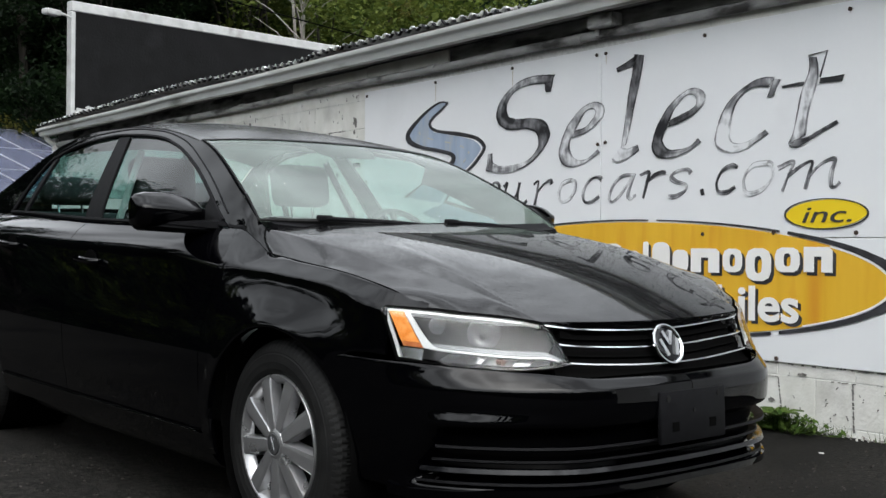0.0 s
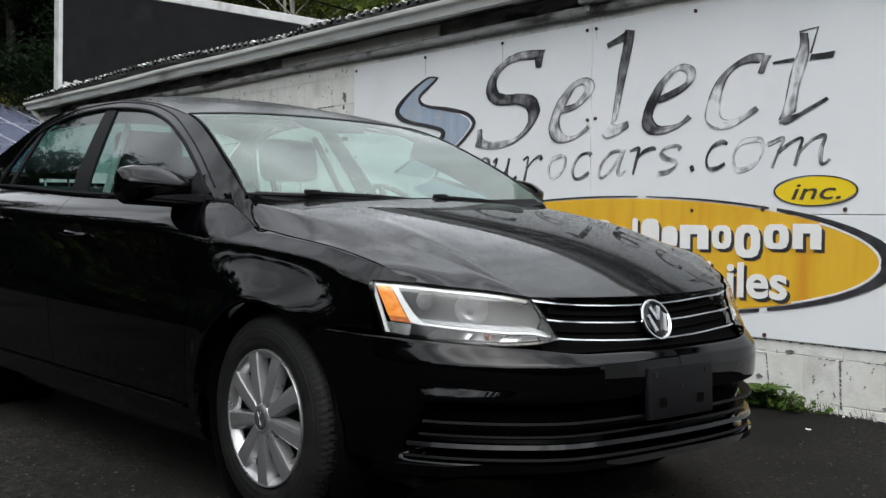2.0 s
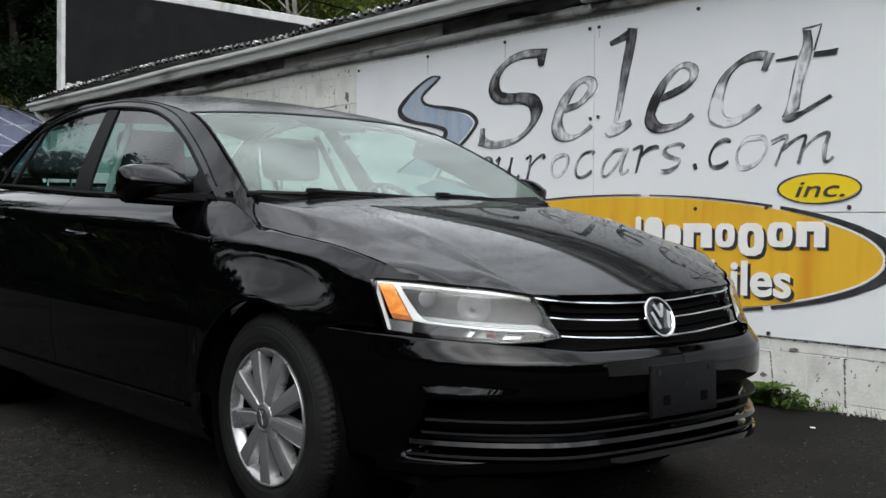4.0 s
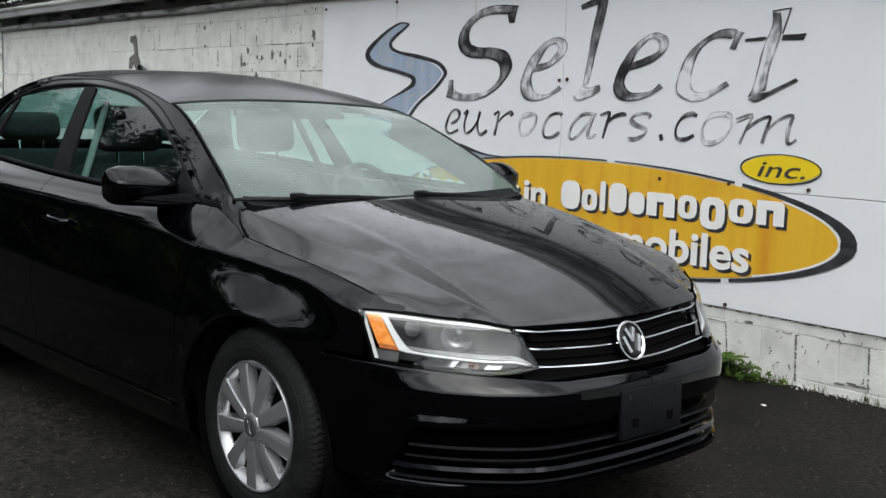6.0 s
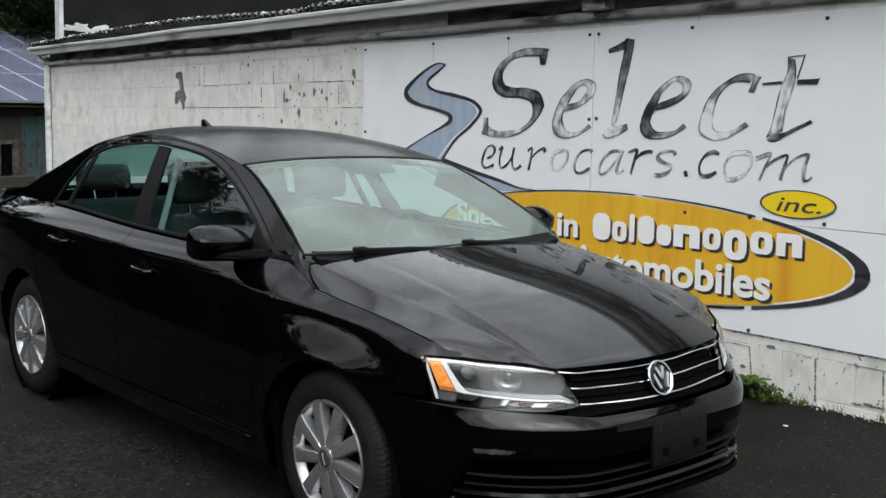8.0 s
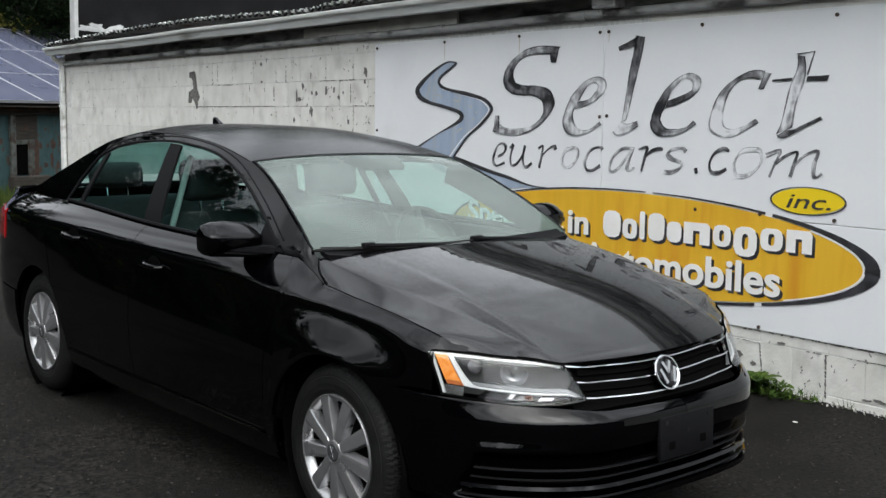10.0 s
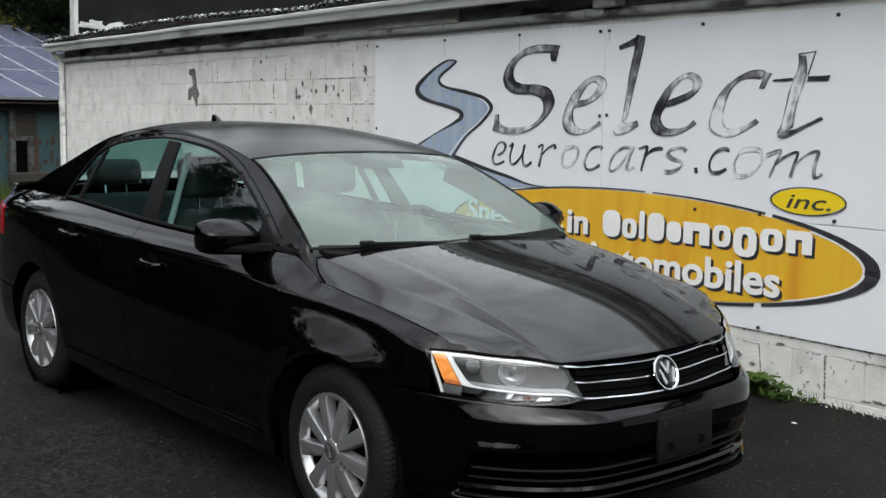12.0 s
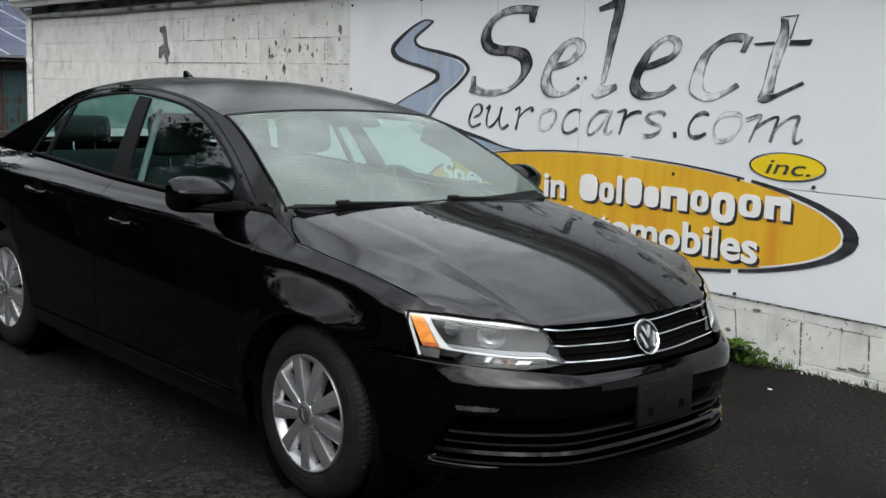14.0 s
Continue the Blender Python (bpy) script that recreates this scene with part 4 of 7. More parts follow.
    # white lettering with a black drop shadow on the oval; the maker's name is plain bars
    for dx, dz, y, mat, nm in ((0.018, -0.016, -0.0185, INK, "word_shadow"), (0, 0, -0.0215, LETTER_WHITE, "word")):
        word("Specialist", -3.22 + dx, -2.19 + dx, 0.745 + dz, 0.014, 0.165, mat, s, y, 0.0, 0.023, nm)
        word("in", -2.145 + dx, -1.95 + dx, 0.752 + dz, 0.014, 0.165, mat, s, y, 0.0, 0.023, nm)
        word("Automobiles", -2.0 + dx, -0.43 + dx, 0.53 + dz, 0.004, 0.182, mat, s, y, 0.0, 0.023, nm)
        for x0, x1, h, d, ring in ((-1.82, -1.665, 0.17, 0, 0), (-1.66, -1.535, 0.125, 0, 1), (-1.525, -1.475, 0.175, 0, 0), (-1.46, -1.325, 0.17, 0, 0), (-1.318, -1.2, 0.125, 0, 0), (-1.195, -1.0, 0.13, 0, 2), (-0.99, -0.86, 0.125, 0, 1), (-0.85, -0.69, 0.125, -0.045, 1), (-0.68, -0.53, 0.125, 0, 1), (-0.52, -0.355, 0.125, 0, 2)):
            x0, x1 = -1.82 + (x0 + 1.82) * 1.085, -1.82 + (x1 + 1.82) * 1.085
            zb = 0.755 + 0.025 * (x0 + 1.82) + d
            part("name_bar" if nm == "word" else "name_bar_shadow", plain_block(x0 + dx + 0.008, x1 + dx - 0.006, zb + dz, zb + dz + h - d, y, ring), mat, s, smooth=None)
    # bolts and rust runs
    bolts = [(-1.89, 2.06), (-1.812, 2.06), (-1.877, 1.522), (-1.812, 1.528), (-1.053, 2.06), (-1.055, 0.98), (-0.588, 0.985), (-0.111, 0.985), (-0.154, 2.06), (-4.46, 2.065), (-3.545, 2.075), (-2.683, 2.075), (-0.565, 0.345), (-4.46, 1.4), (-4.46, 0.7), (0.5, 0.36), (-1.9, 0.36)]
    for a, z in bolts:
        part("bolt", rod((a, -0.012, z), (a, -0.02, z), 0.011, seg=8), RUST, s, smooth=None)
    for a, z, l in ((-3.545, 2.06, 0.12), (-2.683, 2.06, 0.13), (-1.812, 2.045, 0.05)):
        part("rust_run", prism([(a - 0.003, z), (a + 0.004, z), (a + 0.001, z - l), (a - 0.0015, z - l)], -0.0135, -0.0125), RUST_STAIN, s, smooth=None)
    return s


sign()

# ---- the car: x forward from the front axle, y to its left, z up ----
WHEELBASE, TYRE_R = 2.651, 0.317
PLAN = spline([(0.892, 0.0), (0.884, 0.2), (0.852, 0.41), (0.757, 0.565), (0.636, 0.68), (0.495, 0.763), (0.38, 0.812), (0.25, 0.845), (0.0, 0.876), (-0.4, 0.886), (-1.0, 0.889), (-1.6, 0.889), (-2.2, 0.887), (-2.65, 0.882), (-3.0, 0.86), (-3.3, 0.815), (-3.52, 0.73), (-3.66, 0.58), (-3.735, 0.35), (-3.76, 0.0)], 10)
ARC = np.concatenate([[0], np.cumsum([np.linalg.norm(PLAN[i + 1] - PLAN[i]) for i in range(len(PLAN) - 1)])])
PX, PW = np.array([p[0] for p in PLAN]), np.array([p[1] for p in PLAN])
ARC_END = float(ARC[-1])


def s_at(x):
    """How far round the plan, from the nose, the side lies at x."""
    return float(np.interp(-x, -PX, ARC))


def s_at_w(w):
    """The same for a half-width on the nose."""
    k = int(np.argmax(PW > 0.83))
    return float(np.interp(w, PW[:k], ARC[:k]))


CREASE = table([(-3.7, 0.9), (-3.2, 0.9), (-2.2, 0.876), (-1.3, 0.86), (-0.345, 0.842), (-0.1, 0.828), (0.0, 0.82), (0.1, 0.813), (0.2, 0.804), (0.3, 0.786), (0.4, 0.756), (0.45, 0.744), (0.6, 0.72)])
BELT_Z = table([(-3.7, 0.96), (-3.4, 0.99), (-3.1, 1.012), (-2.67, 1.012), (-1.5, 0.978), (-0.6, 0.965), (-0.42, 0.96), (-0.3, 0.92), (-0.215, 0.884), (-0.1, 0.873), (0.0, 0.862), (0.1, 0.853), (0.2, 0.843), (0.3, 0.827), (0.4, 0.804), (0.5, 0.77), (0.62, 0.745), (0.75, 0.735)])
BELT_W = table([(-3.7, 0.6), (-3.2, 0.68), (-2.67, 0.715), (-1.5, 0.748), (-0.6, 0.738), (-0.42, 0.728), (-0.215, 0.736), (-0.1, 0.744), (0.0, 0.747), (0.2, 0.753), (0.3, 0.75), (0.4, 0.738), (0.5, 0.702), (0.62, 0.66), (0.75, 0.5)])
SIDE_IN = table([(0.15, 0.12), (0.2, 0.06), (0.26, 0.03), (0.34, 0.012), (0.42, 0.003), (0.6, 0.0), (0.75, 0.006), (0.9, 0.012)])
FRONT_IN = table([(0.15, 0.09), (0.2, 0.03), (0.24, 0.012), (0.32, 0.014), (0.42, 0.008), (0.5, 0.0), (0.54, 0.004), (0.556, 0.02), (0.6, 0.08), (0.65, 0.118), (0.7, 0.152), (0.745, 0.185), (0.8, 0.23)])

LEAN = table([(-3.2, 0.004), (-2.2, 0.018), (-1.2, 0.034), (-0.45, 0.045), (-0.25, 0.056), (-0.1, 0.062), (0.0, 0.062), (0.1, 0.056), (0.2, 0.044), (0.3, 0.024), (0.37, 0.006), (0.42, 0.0)])
NOSE_SHARE = table([(0, 1), (0.28, 0.97), (0.42, 0.75), (0.55, 0.6), (0.72, 0.42), (0.86, 0.2), (1.0, 0.0)])


@functools.lru_cache(None)
def edge_at(s):
    """Where the shoulder met at s ends: its place along the car, its height and its inset."""
    x, w = float(np.interp(s, ARC, PX)), float(np.interp(s, ARC, PW))
    dx = float(np.interp(s + 0.02, ARC, PX) - np.interp(s - 0.02, ARC, PX))
    dw = float(np.interp(s + 0.02, ARC, PW) - np.interp(s - 0.02, ARC, PW))
    ln = math.hypot(dx, dw) + 1e-9
    xe, inset = x, w - BELT_W(x)
    for _ in range(4 if 0.0 < x < 0.6 else 0):
        inset = (w - BELT_W(xe)) / max(0.4, -dx / ln)
        xe = x - dw / ln * inset
    return xe, BELT_Z(xe), inset


def wrap(s, z, side=-1, extra=0.0):
    """A point of the lower body: s metres round from the nose, at height z."""
    x, w = float(np.interp(s, ARC, PX)), float(np.interp(s, ARC, PW))
    x2, w2 = float(np.interp(s + 0.02, ARC, PX)), float(np.interp(s + 0.02, ARC, PW))
    x1, w1 = float(np.interp(s - 0.02, ARC, PX)), float(np.interp(s - 0.02, ARC, PW))
    nx, nw = (w2 - w1), -(x2 - x1)
    ln = math.hypot(nx, nw) + 1e-9
    nx, nw = nx / ln, nw / ln
    zc, (_, zt, deep) = CREASE(x), edge_at(s)
    # the side leans in towards the crease; over the front wheel it is hollowed under a sharp edge
    over = min(1.0, max(0.0, (x + 0.37) / 0.27))
    zz = min(z, zc)
    plain = max(0.0, (zz - 0.55) / max(0.12, zc - 0.55)) ** 1.2
    hollow = min(1.0, max(0.0, (zz - zc + 0.165) / 0.16))
    inset = SIDE_IN(zz) + LEAN(x) * mix(plain, hollow * hollow * (3 - 2 * hollow), over)
    if z > zc:
        t = min(1.0, (z - zc) / max(zt - zc, 0.02))
        # the doors stay upright and turn in late, under the windows
        late = min(1.0, max(0.0, (-0.37 - x) / 0.35))
        inset = mix(inset, max(deep, 0.03), t ** mix(1.12, 1.75, late))
    if s < 1.0:
        inset = mix(inset, FRONT_IN(z), NOSE_SHARE(s))
    if s > ARC_END - 0.8:
        k = min(1, (s - ARC_END + 0.8) / 0.5)
        inset = mix(inset, 0.02 + 0.25 * max(0, z - 0.75) ** 1.2 + 0.3 * max(0, 0.3 - z), k)
    inset += extra
    return Vector((x - nx * inset, side * (w - nw * inset), z))


def skin(rows, gap=0.0025, flange=0.018, bm=None):
    """A panel out of a grid of points, with its rim turned inwards as a shut line."""
    out = bm if bm is not None else bmesh.new()
    nu, nv = len(rows), len(rows[0])
    P = [[Vector(p) for p in r] for r in rows]
    N = [[None] * nv for _ in range(nu)]
    for i in range(nu):
        for j in range(nv):
            du = P[min(i + 1, nu - 1)][j] - P[max(i - 1, 0)][j]
            dv = P[i][min(j + 1, nv - 1)] - P[i][max(j - 1, 0)]
            N[i][j] = du.cross(dv).normalized()
    mid = P[nu // 2][nv // 2]
    flip = -1 if N[nu // 2][nv // 2].dot(mid - Vector((-1.3, 0, 0.6))) < 0 else 1
    Q = [[p.copy() for p in r] for r in P]
    if gap:
        for i in range(nu):
            for j in (0, nv - 1):
                d = P[i][1 if j == 0 else nv - 2] - P[i][j]
                Q[i][j] += d.normalized() * min(gap, d.length * 0.5) - N[i][j] * flip * 0.0015
        for j in range(nv):
            for i in (0, nu - 1):
                d = P[1 if i == 0 else nu - 2][j] - P[i][j]
                Q[i][j] += d.normalized() * min(gap, d.length * 0.5)
    V = [[out.verts.new(q) for q in r] for r in Q]
    for i in range(nu - 1):
        for j in range(nv - 1):
            out.faces.new((V[i][j], V[i + 1][j], V[i + 1][j + 1], V[i][j + 1]))
    if flange:
        loop = [(i, 0) for i in range(nu)] + [(nu - 1, j) for j in range(1, nv)] + [(i, nv - 1) for i in range(nu - 2, -1, -1)] + [(0, j) for j in range(nv - 2, 0, -1)]
        inner = [out.verts.new(Q[i][j] - N[i][j] * flip * flange) for i, j in loop]
        for k in range(len(loop)):
            a, b = loop[k], loop[(k + 1) % len(loop)]
            out.faces.new((V[a[0]][a[1]], V[b[0]][b[1]], inner[(k + 1) % len(loop)], inner[k]))
    return out


def wrap_panel(s0, s1, zb, zt, ns, nz, side, gap=0.0025, flange=0.018, extra=0.0, bm=None):
    """A panel of the lower body between s0 and s1 (numbers, or functions of 0 bottom .. 1 top) and heights zb, zt (functions of s)."""
    rows = []
    for i in range(ns + 1):
        r = []
        for j in range(nz + 1):
            v = j / nz
            a = s0(v) if callable(s0) else s0
            b = s1(v) if callable(s1) else s1
            s = mix(a, b, i / ns)
            lo, hi = zb(s), zt(s)
            z = mix(lo, hi, v)
            r.append(wrap(s, z, side, extra(s, z) if callable(extra) else extra))
        rows.append(r)
    return skin(rows, gap, flange, bm)


ARCH_R = 0.352


def arch_bottom(low, centre_x):
    def f(s):
        x = float(np.interp(s, ARC, PX)) - centre_x
        return max(low, TYRE_R + math.sqrt(max(ARCH_R ** 2 - x * x, 0.0))) if abs(x) < ARCH_R else low
    return f


def belt_of(s):
    return edge_at(s)[1]


def tumble(x, z):
    """Half-width of the cabin's side at x and height z."""
    return BELT_W(x) - 0.2 * (max(0.0, z - BELT_Z(x)) / 0.365) ** 1.12


RAIL_Z = table([(-3.12, 1.045), (-2.8, 1.175), (-2.35, 1.343), (-2.02, 1.386), (-1.716, 1.385), (-1.385, 1.36), (-1.13, 1.32), (-1.0, 1.292), (-0.88, 1.255), (-0.665, 1.162), (-0.466, 1.058), (-0.34, 0.978)])
DLO_TOP = table([(-2.58, 1.02), (-2.53, 1.13), (-2.42, 1.262), (-2.1, 1.338), (-1.77, 1.355), (-1.6, 1.348), (-1.355, 1.326), (-1.167, 1.284), (-0.933, 1.198), (-0.731, 1.099), (-0.578, 1.012), (-0.5, 0.97)])


def cabin_pt(x, z, side, out=0.0):
    return Vector((x, side * (tumble(x, z) + out), z))


def cabin_panel(x0, x1, zb, zt, nx, nz, side, out=0.0, gap=0.0, flange=0.012, bm=None):
    rows = []
    for i in range(nx + 1):
        r = []
        for j in range(nz + 1):
            v = j / nz
            a = x0(v) if callable(x0) else x0
            b = x1(v) if callable(x1) else x1
            x = mix(a, b, i / nx)
            r.append(cabin_pt(x, mix(zb(x), zt(x), v), side, out))
        rows.append(r)
    return skin(rows, gap, flange, bm)


car = thing("car", "black compact sedan beaded with rain, parked beside the sign wall", "car")


def lathe(profile, seg=48, bm=None, axis_flip=1):
    """Turns (radius, depth) pairs about the y axis."""
    out = bm if bm is not None else bmesh.new()
    rings = []
    for r, d in profile:
        rings.append([out.verts.new((r * math.cos(k * math.tau / seg), d * axis_flip, r * math.sin(k * math.tau / seg))) for k in range(seg)])
    for a, b in zip(rings, rings[1:]):
        for k in range(seg):
            out.faces.new((a[k], a[(k + 1) % seg], b[(k + 1) % seg], b[k]))
    return out


def tyre_shape(profile, seg=360):
    """A tyre with grooved tread blocks pressed into its shoulders and crown."""
    out = bmesh.new()
    rings = []
    for r, d in profile:
        ring = []
        for k in range(seg):
            rr = r
            if r > 0.295 and (k + int(90 * abs(d)) + (2 if d > -0.02 else 0)) % 4 == 0:
                rr = r - 0.003
            elif r > 0.311 and abs(d + 0.005) < 0.01:
                rr = r - 0.006
            ring.append(out.verts.new((rr * math.cos(k * math.tau / seg), d, rr * math.sin(k * math.tau / seg))))
        rings.append(ring)
    for a, b in zip(rings, rings[1:]):
        for k in range(seg):
            out.faces.new((a[k], a[(k + 1) % seg], b[(k + 1) % seg], b[k]))
    return out


def wheel(at):
    """Faces -y in its own axes."""
    w = part("wheel", lathe([(0.0, 0.06), (0.19, 0.06), (0.2, 0.0), (0.2, -0.05), (0.0, -0.05)]), DARK, car, "steel wheel with a silver nine-spoke cover", at=at)
    ty = tyre_shape([(0.198, 0.06), (0.215, 0.07), (0.26, 0.072), (0.29, 0.062), (0.302, 0.045), (0.308, 0.02), (0.3125, -0.005), (0.315, -0.03), (0.3135, -0.046), (0.308, -0.06), (0.299, -0.071), (0.288, -0.0785), (0.276, -0.083), (0.272, -0.0832), (0.268, -0.0855), (0.245, -0.0885), (0.241, -0.0875), (0.225, -0.087), (0.212, -0.082), (0.206, -0.07)])
    part("tyre", ty, RUBBER, w, "worn black rubber tyre", smooth=14)
    cov = part("wheel_cover", lathe([(0.207, -0.06), (0.2075, -0.08), (0.205, -0.0855), (0.2, -0.085), (0.196, -0.066)], 60), SILVER, w, "silver plastic wheel cover rim")
    part("cover_backing", lathe([(0.186, -0.052), (0.06, -0.046), (0.0, -0.046)], 40), DARK, cov, "black gaps of the wheel cover")
    part("cover_slope", lathe([(0.2, -0.0835), (0.182, -0.066), (0.178, -0.054)], 60), SILVER, cov)
    # nine broad flat spokes with steep sides and one folded edge
    for k in range(9):
        a = radians(k * 40 + 20)
        bm = bmesh.new()
        ring = []
        for r, half, y in ((0.03, 0.011, -0.09), (0.06, 0.0195, -0.0905), (0.11, 0.0225, -0.0895), (0.155, 0.0255, -0.088), (0.183, 0.0275, -0.086), (0.201, 0.029, -0.083)):
            ring.append([bm.verts.new((x, yy, r)) for x, yy in ((-half - 0.009, y + 0.036), (-half, y + 0.0025), (-half * 0.55, y), (half * 0.85, y), (half, y + 0.003), (half + 0.004, y + 0.036))])
        for p, q in zip(ring, ring[1:]):
            for j in range(5):
                bm.faces.new((p[j], p[j + 1], q[j + 1], q[j]))
        bm.faces.new(ring[0])
        bm.faces.new(ring[-1][::-1])
        bmesh.ops.rotate(bm, verts=bm.verts, cent=(0, 0, 0), matrix=Matrix.Rotation(a, 3, "Y"))
        part("spoke", bm, SILVER, cov, smooth=9)
    part("hub_disc", lathe([(0.05, -0.076), (0.044, -0.091), (0.036, -0.094), (0.034, -0.093)], 36), SILVER, cov)
    part("centre_badge", lathe([(0.0339, -0.0935), (0.03, -0.0965), (0.0, -0.0975)], 28), LAMP_GREY, cov, "small round grey badge, plain")
    for sgn in (-1, 1):
        bm = bmesh.new()
        box(-0.0016, 0.0016, -0.099, -0.0965, -0.022, 0.022, 0.0005, bm)
        bmesh.ops.rotate(bm, verts=bm.verts, cent=(0, 0, 0), matrix=Matrix.Rotation(radians(24 * sgn), 3, "Y"))
        part("badge_bar", bm, SATIN, cov)
    return w


def arch_liner(at):
    bm = bmesh.new()
    rings = []
    for r, d in ((0.362, -0.07), (0.362, 0.1), (0.12, 0.11)):
        rings.append([bm.verts.new((r * math.cos(math.pi * k / 24), d, r * math.sin(math.pi * k / 24))) for k in range(25)])
    for p, q in zip(rings, rings[1:]):
        for k in range(24):
            bm.faces.new((p[k], p[k + 1], q[k + 1], q[k]))
    part("arch_liner", bm, DARK, car, "black wheel arch liner", at=at)


for x in (0.0, -WHEELBASE):
    for side in (-1, 1):
        arch_liner(pose(x, side * 0.755, TYRE_R, 0, 0, 0 if side < 0 else 180))
        wheel(pose(x, side * 0.755, TYRE_R, 0, 0, 0 if side < 0 else 180))


def door_front_edge(v):
    # the shut line of the front door: upright below, leaning forward at the shoulder
    return s_at(table([(0, -0.412), (0.45, -0.408), (0.75, -0.39), (0.88, -0.385), (1, -0.44)])(v))


def mid_edge(v):
    return s_at(table([(0, -1.52), (0.5, -1.545), (1, -1.60)])(v))


SILL = 0.255


def rear_door_edge(v):
    return s_at(mix(-2.42, -2.62, (v - 0.42) / 0.58) if v > 0.42 else table([(0, -2.275), (0.1, -2.3), (0.25, -2.335), (0.36, -2.385), (0.42, -2.42)])(v))


FENDER_END = s_at(0.49)
BUMPER_REAR = s_at(0.345)


def fender_bottom(s):
    x = float(np.interp(s, ARC, PX))
    seam = table([(0.25, 0.56), (0.31, 0.612), (0.38, 0.628), (0.5, 0.618)])(x)
    arch = arch_bottom(SILL - 0.03, 0.0)(s)
    return max(arch, seam) if x > 0.25 else arch


LAMP_TIP, LAMP_IN, LAMP_OUT, LAMP_FOOT = 0.433, 0.52, 0.992, 0.938


def lamp_top(s):
    return table([(LAMP_TIP, 0.614), (LAMP_IN, 0.713), (0.78, 0.74), (0.93, 0.752), (LAMP_OUT, 0.755)])(s)


def lamp_foot(s):
    return table([(LAMP_TIP, 0.606), (0.5, 0.598), (0.595, 0.594), (0.82, 0.605), (LAMP_FOOT, 0.615), (LAMP_OUT, 0.62)])(s)


def body_sides():
    for side in (-1, 1):
        # fender: columns from the door to the headlamp, finer over the arch
        cols = [-0.42, -0.40, -0.375, -0.353] + [-0.352 * math.cos(math.pi * i / 36) for i in range(1, 33)] + [0.36, 0.4, 0.43, 0.455]
        rows = []
        for i, x in enumerate(cols):
            s = s_at(x)
            lo, hi = fender_bottom(s), belt_of(s)
            r = []
            for j in range(49):
                v = j / 48
                ss = s
                if i < 4:
                    ss = mix(door_front_edge(v), s_at(-0.353), i / 3)
                    lo, hi = SILL - 0.03, belt_of(ss)
                z = mix(lo, hi, v)
                # rolled arch lip
                d = math.hypot(float(np.interp(ss, ARC, PX)), z - TYRE_R)
                r.append(wrap(ss, z, side, -0.004 * math.exp(-((d - ARCH_R) / 0.035) ** 2) if d < 0.6 and z < 0.72 else 0))
            rows.append(r)
        part("front_fender", skin(rows, 0.0008), PAINT, car, "gloss black front fender")
        tip = []
        for i in range(7):
            s = mix(s_at(0.455), 0.872, i / 6)
            tip.append([wrap(s, mix(lamp_top(s) + 0.004, max(belt_of(s), lamp_top(s) + 0.007), j / 4), side) for j in range(5)])
        part("fender_tip", skin(tip, 0, 0.012), PAINT, car)
        # doors
        fd = part("front_door", wrap_panel(door_front_edge, mid_edge, lambda s: SILL + 0.04, belt_of, 22, 44, side, extra=lambda s, z: 0.006 * math.exp(-((z - 0.36) / 0.05) ** 2)), PAINT, car, "gloss black front door")
        rd = part("rear_door", wrap_panel(mid_edge, rear_door_edge, lambda s: SILL + 0.04, belt_of, 20, 44, side, extra=lambda s, z: 0.006 * math.exp(-((z - 0.36) / 0.05) ** 2)), PAINT, car, "gloss black rear door")
        # pull handles over a cup, whose shaded hollow is a thin black disc
        for door, hx, hz in ((fd, -1.345, 0.828), (rd, -2.185, 0.873)):
            p = wrap(s_at(hx), hz, side)
            n = Vector((0, side, 0.0))
            bm = bmesh.new()
            tube([p + n * 0.006 + Vector((-0.085, 0, 0.004)), p + n * 0.03 + Vector((-0.07, 0, 0.004)), p + n * 0.036, p + n * 0.03 + Vector((0.07, 0, -0.004)), p + n * 0.006 + Vector((0.085, 0, -0.004))], [0.011, 0.012, 0.013, 0.012, 0.011], bm, 10)
            part("handle", bm, PAINT, door, "black pull handle")
            cup = bmesh.new()
            bmesh.ops.create_uvsphere(cup, u_segments=20, v_segments=8, radius=1.0, matrix=Matrix.Translation(p + n * 0.001) @ Matrix.Diagonal((0.062, 0.004, 0.04, 1)))
            part("handle_cup", cup, DARK, door)
        part("door_edge", tube([wrap(s_at(x), SILL + 0.041, side, -0.006) for x in np.linspace(-0.44, -2.26, 30)], 0.0045, seg=6), PAINT_WET, car)
        # sill
        part("sill", wrap_panel(s_at(-0.38), s_at(-2.28), lambda s: 0.165, lambda s: SILL + 0.035, 20, 6, side), PAINT, car)
        # rear quarter
        rows = []
        for i in range(31):
            u = i / 30
            r = []
            for j in range(15):
                v = j / 14
                s = s_at(mix(mix(-2.42, -3.32, u), mix(-2.62, -3.32, u), v))
                sb = s_at(mix(-2.42, -3.32, u))
                r.append(wrap(s, mix(arch_bottom(0.5, -WHEELBASE)(sb), belt_of(s), v), side))
            rows.append(r)
        part("rear_quarter", skin(rows, 0.002), PAINT, car, "gloss black rear quarter panel")
        part("rear_bumper", wrap_panel(s_at(-2.99), ARC_END, lambda s: 0.2, lambda s: 0.497 if s < s_at(-3.32) else 0.62, 24, 8, side), PAINT, car)
        part("tail_panel", wrap_panel(s_at(-3.32), ARC_END, lambda s: 0.625, lambda s: mix(belt_of(s), 1.02, min(1, max(0, (s - s_at(-3.32)) / 0.4))), 20, 8, side), PAINT, car)
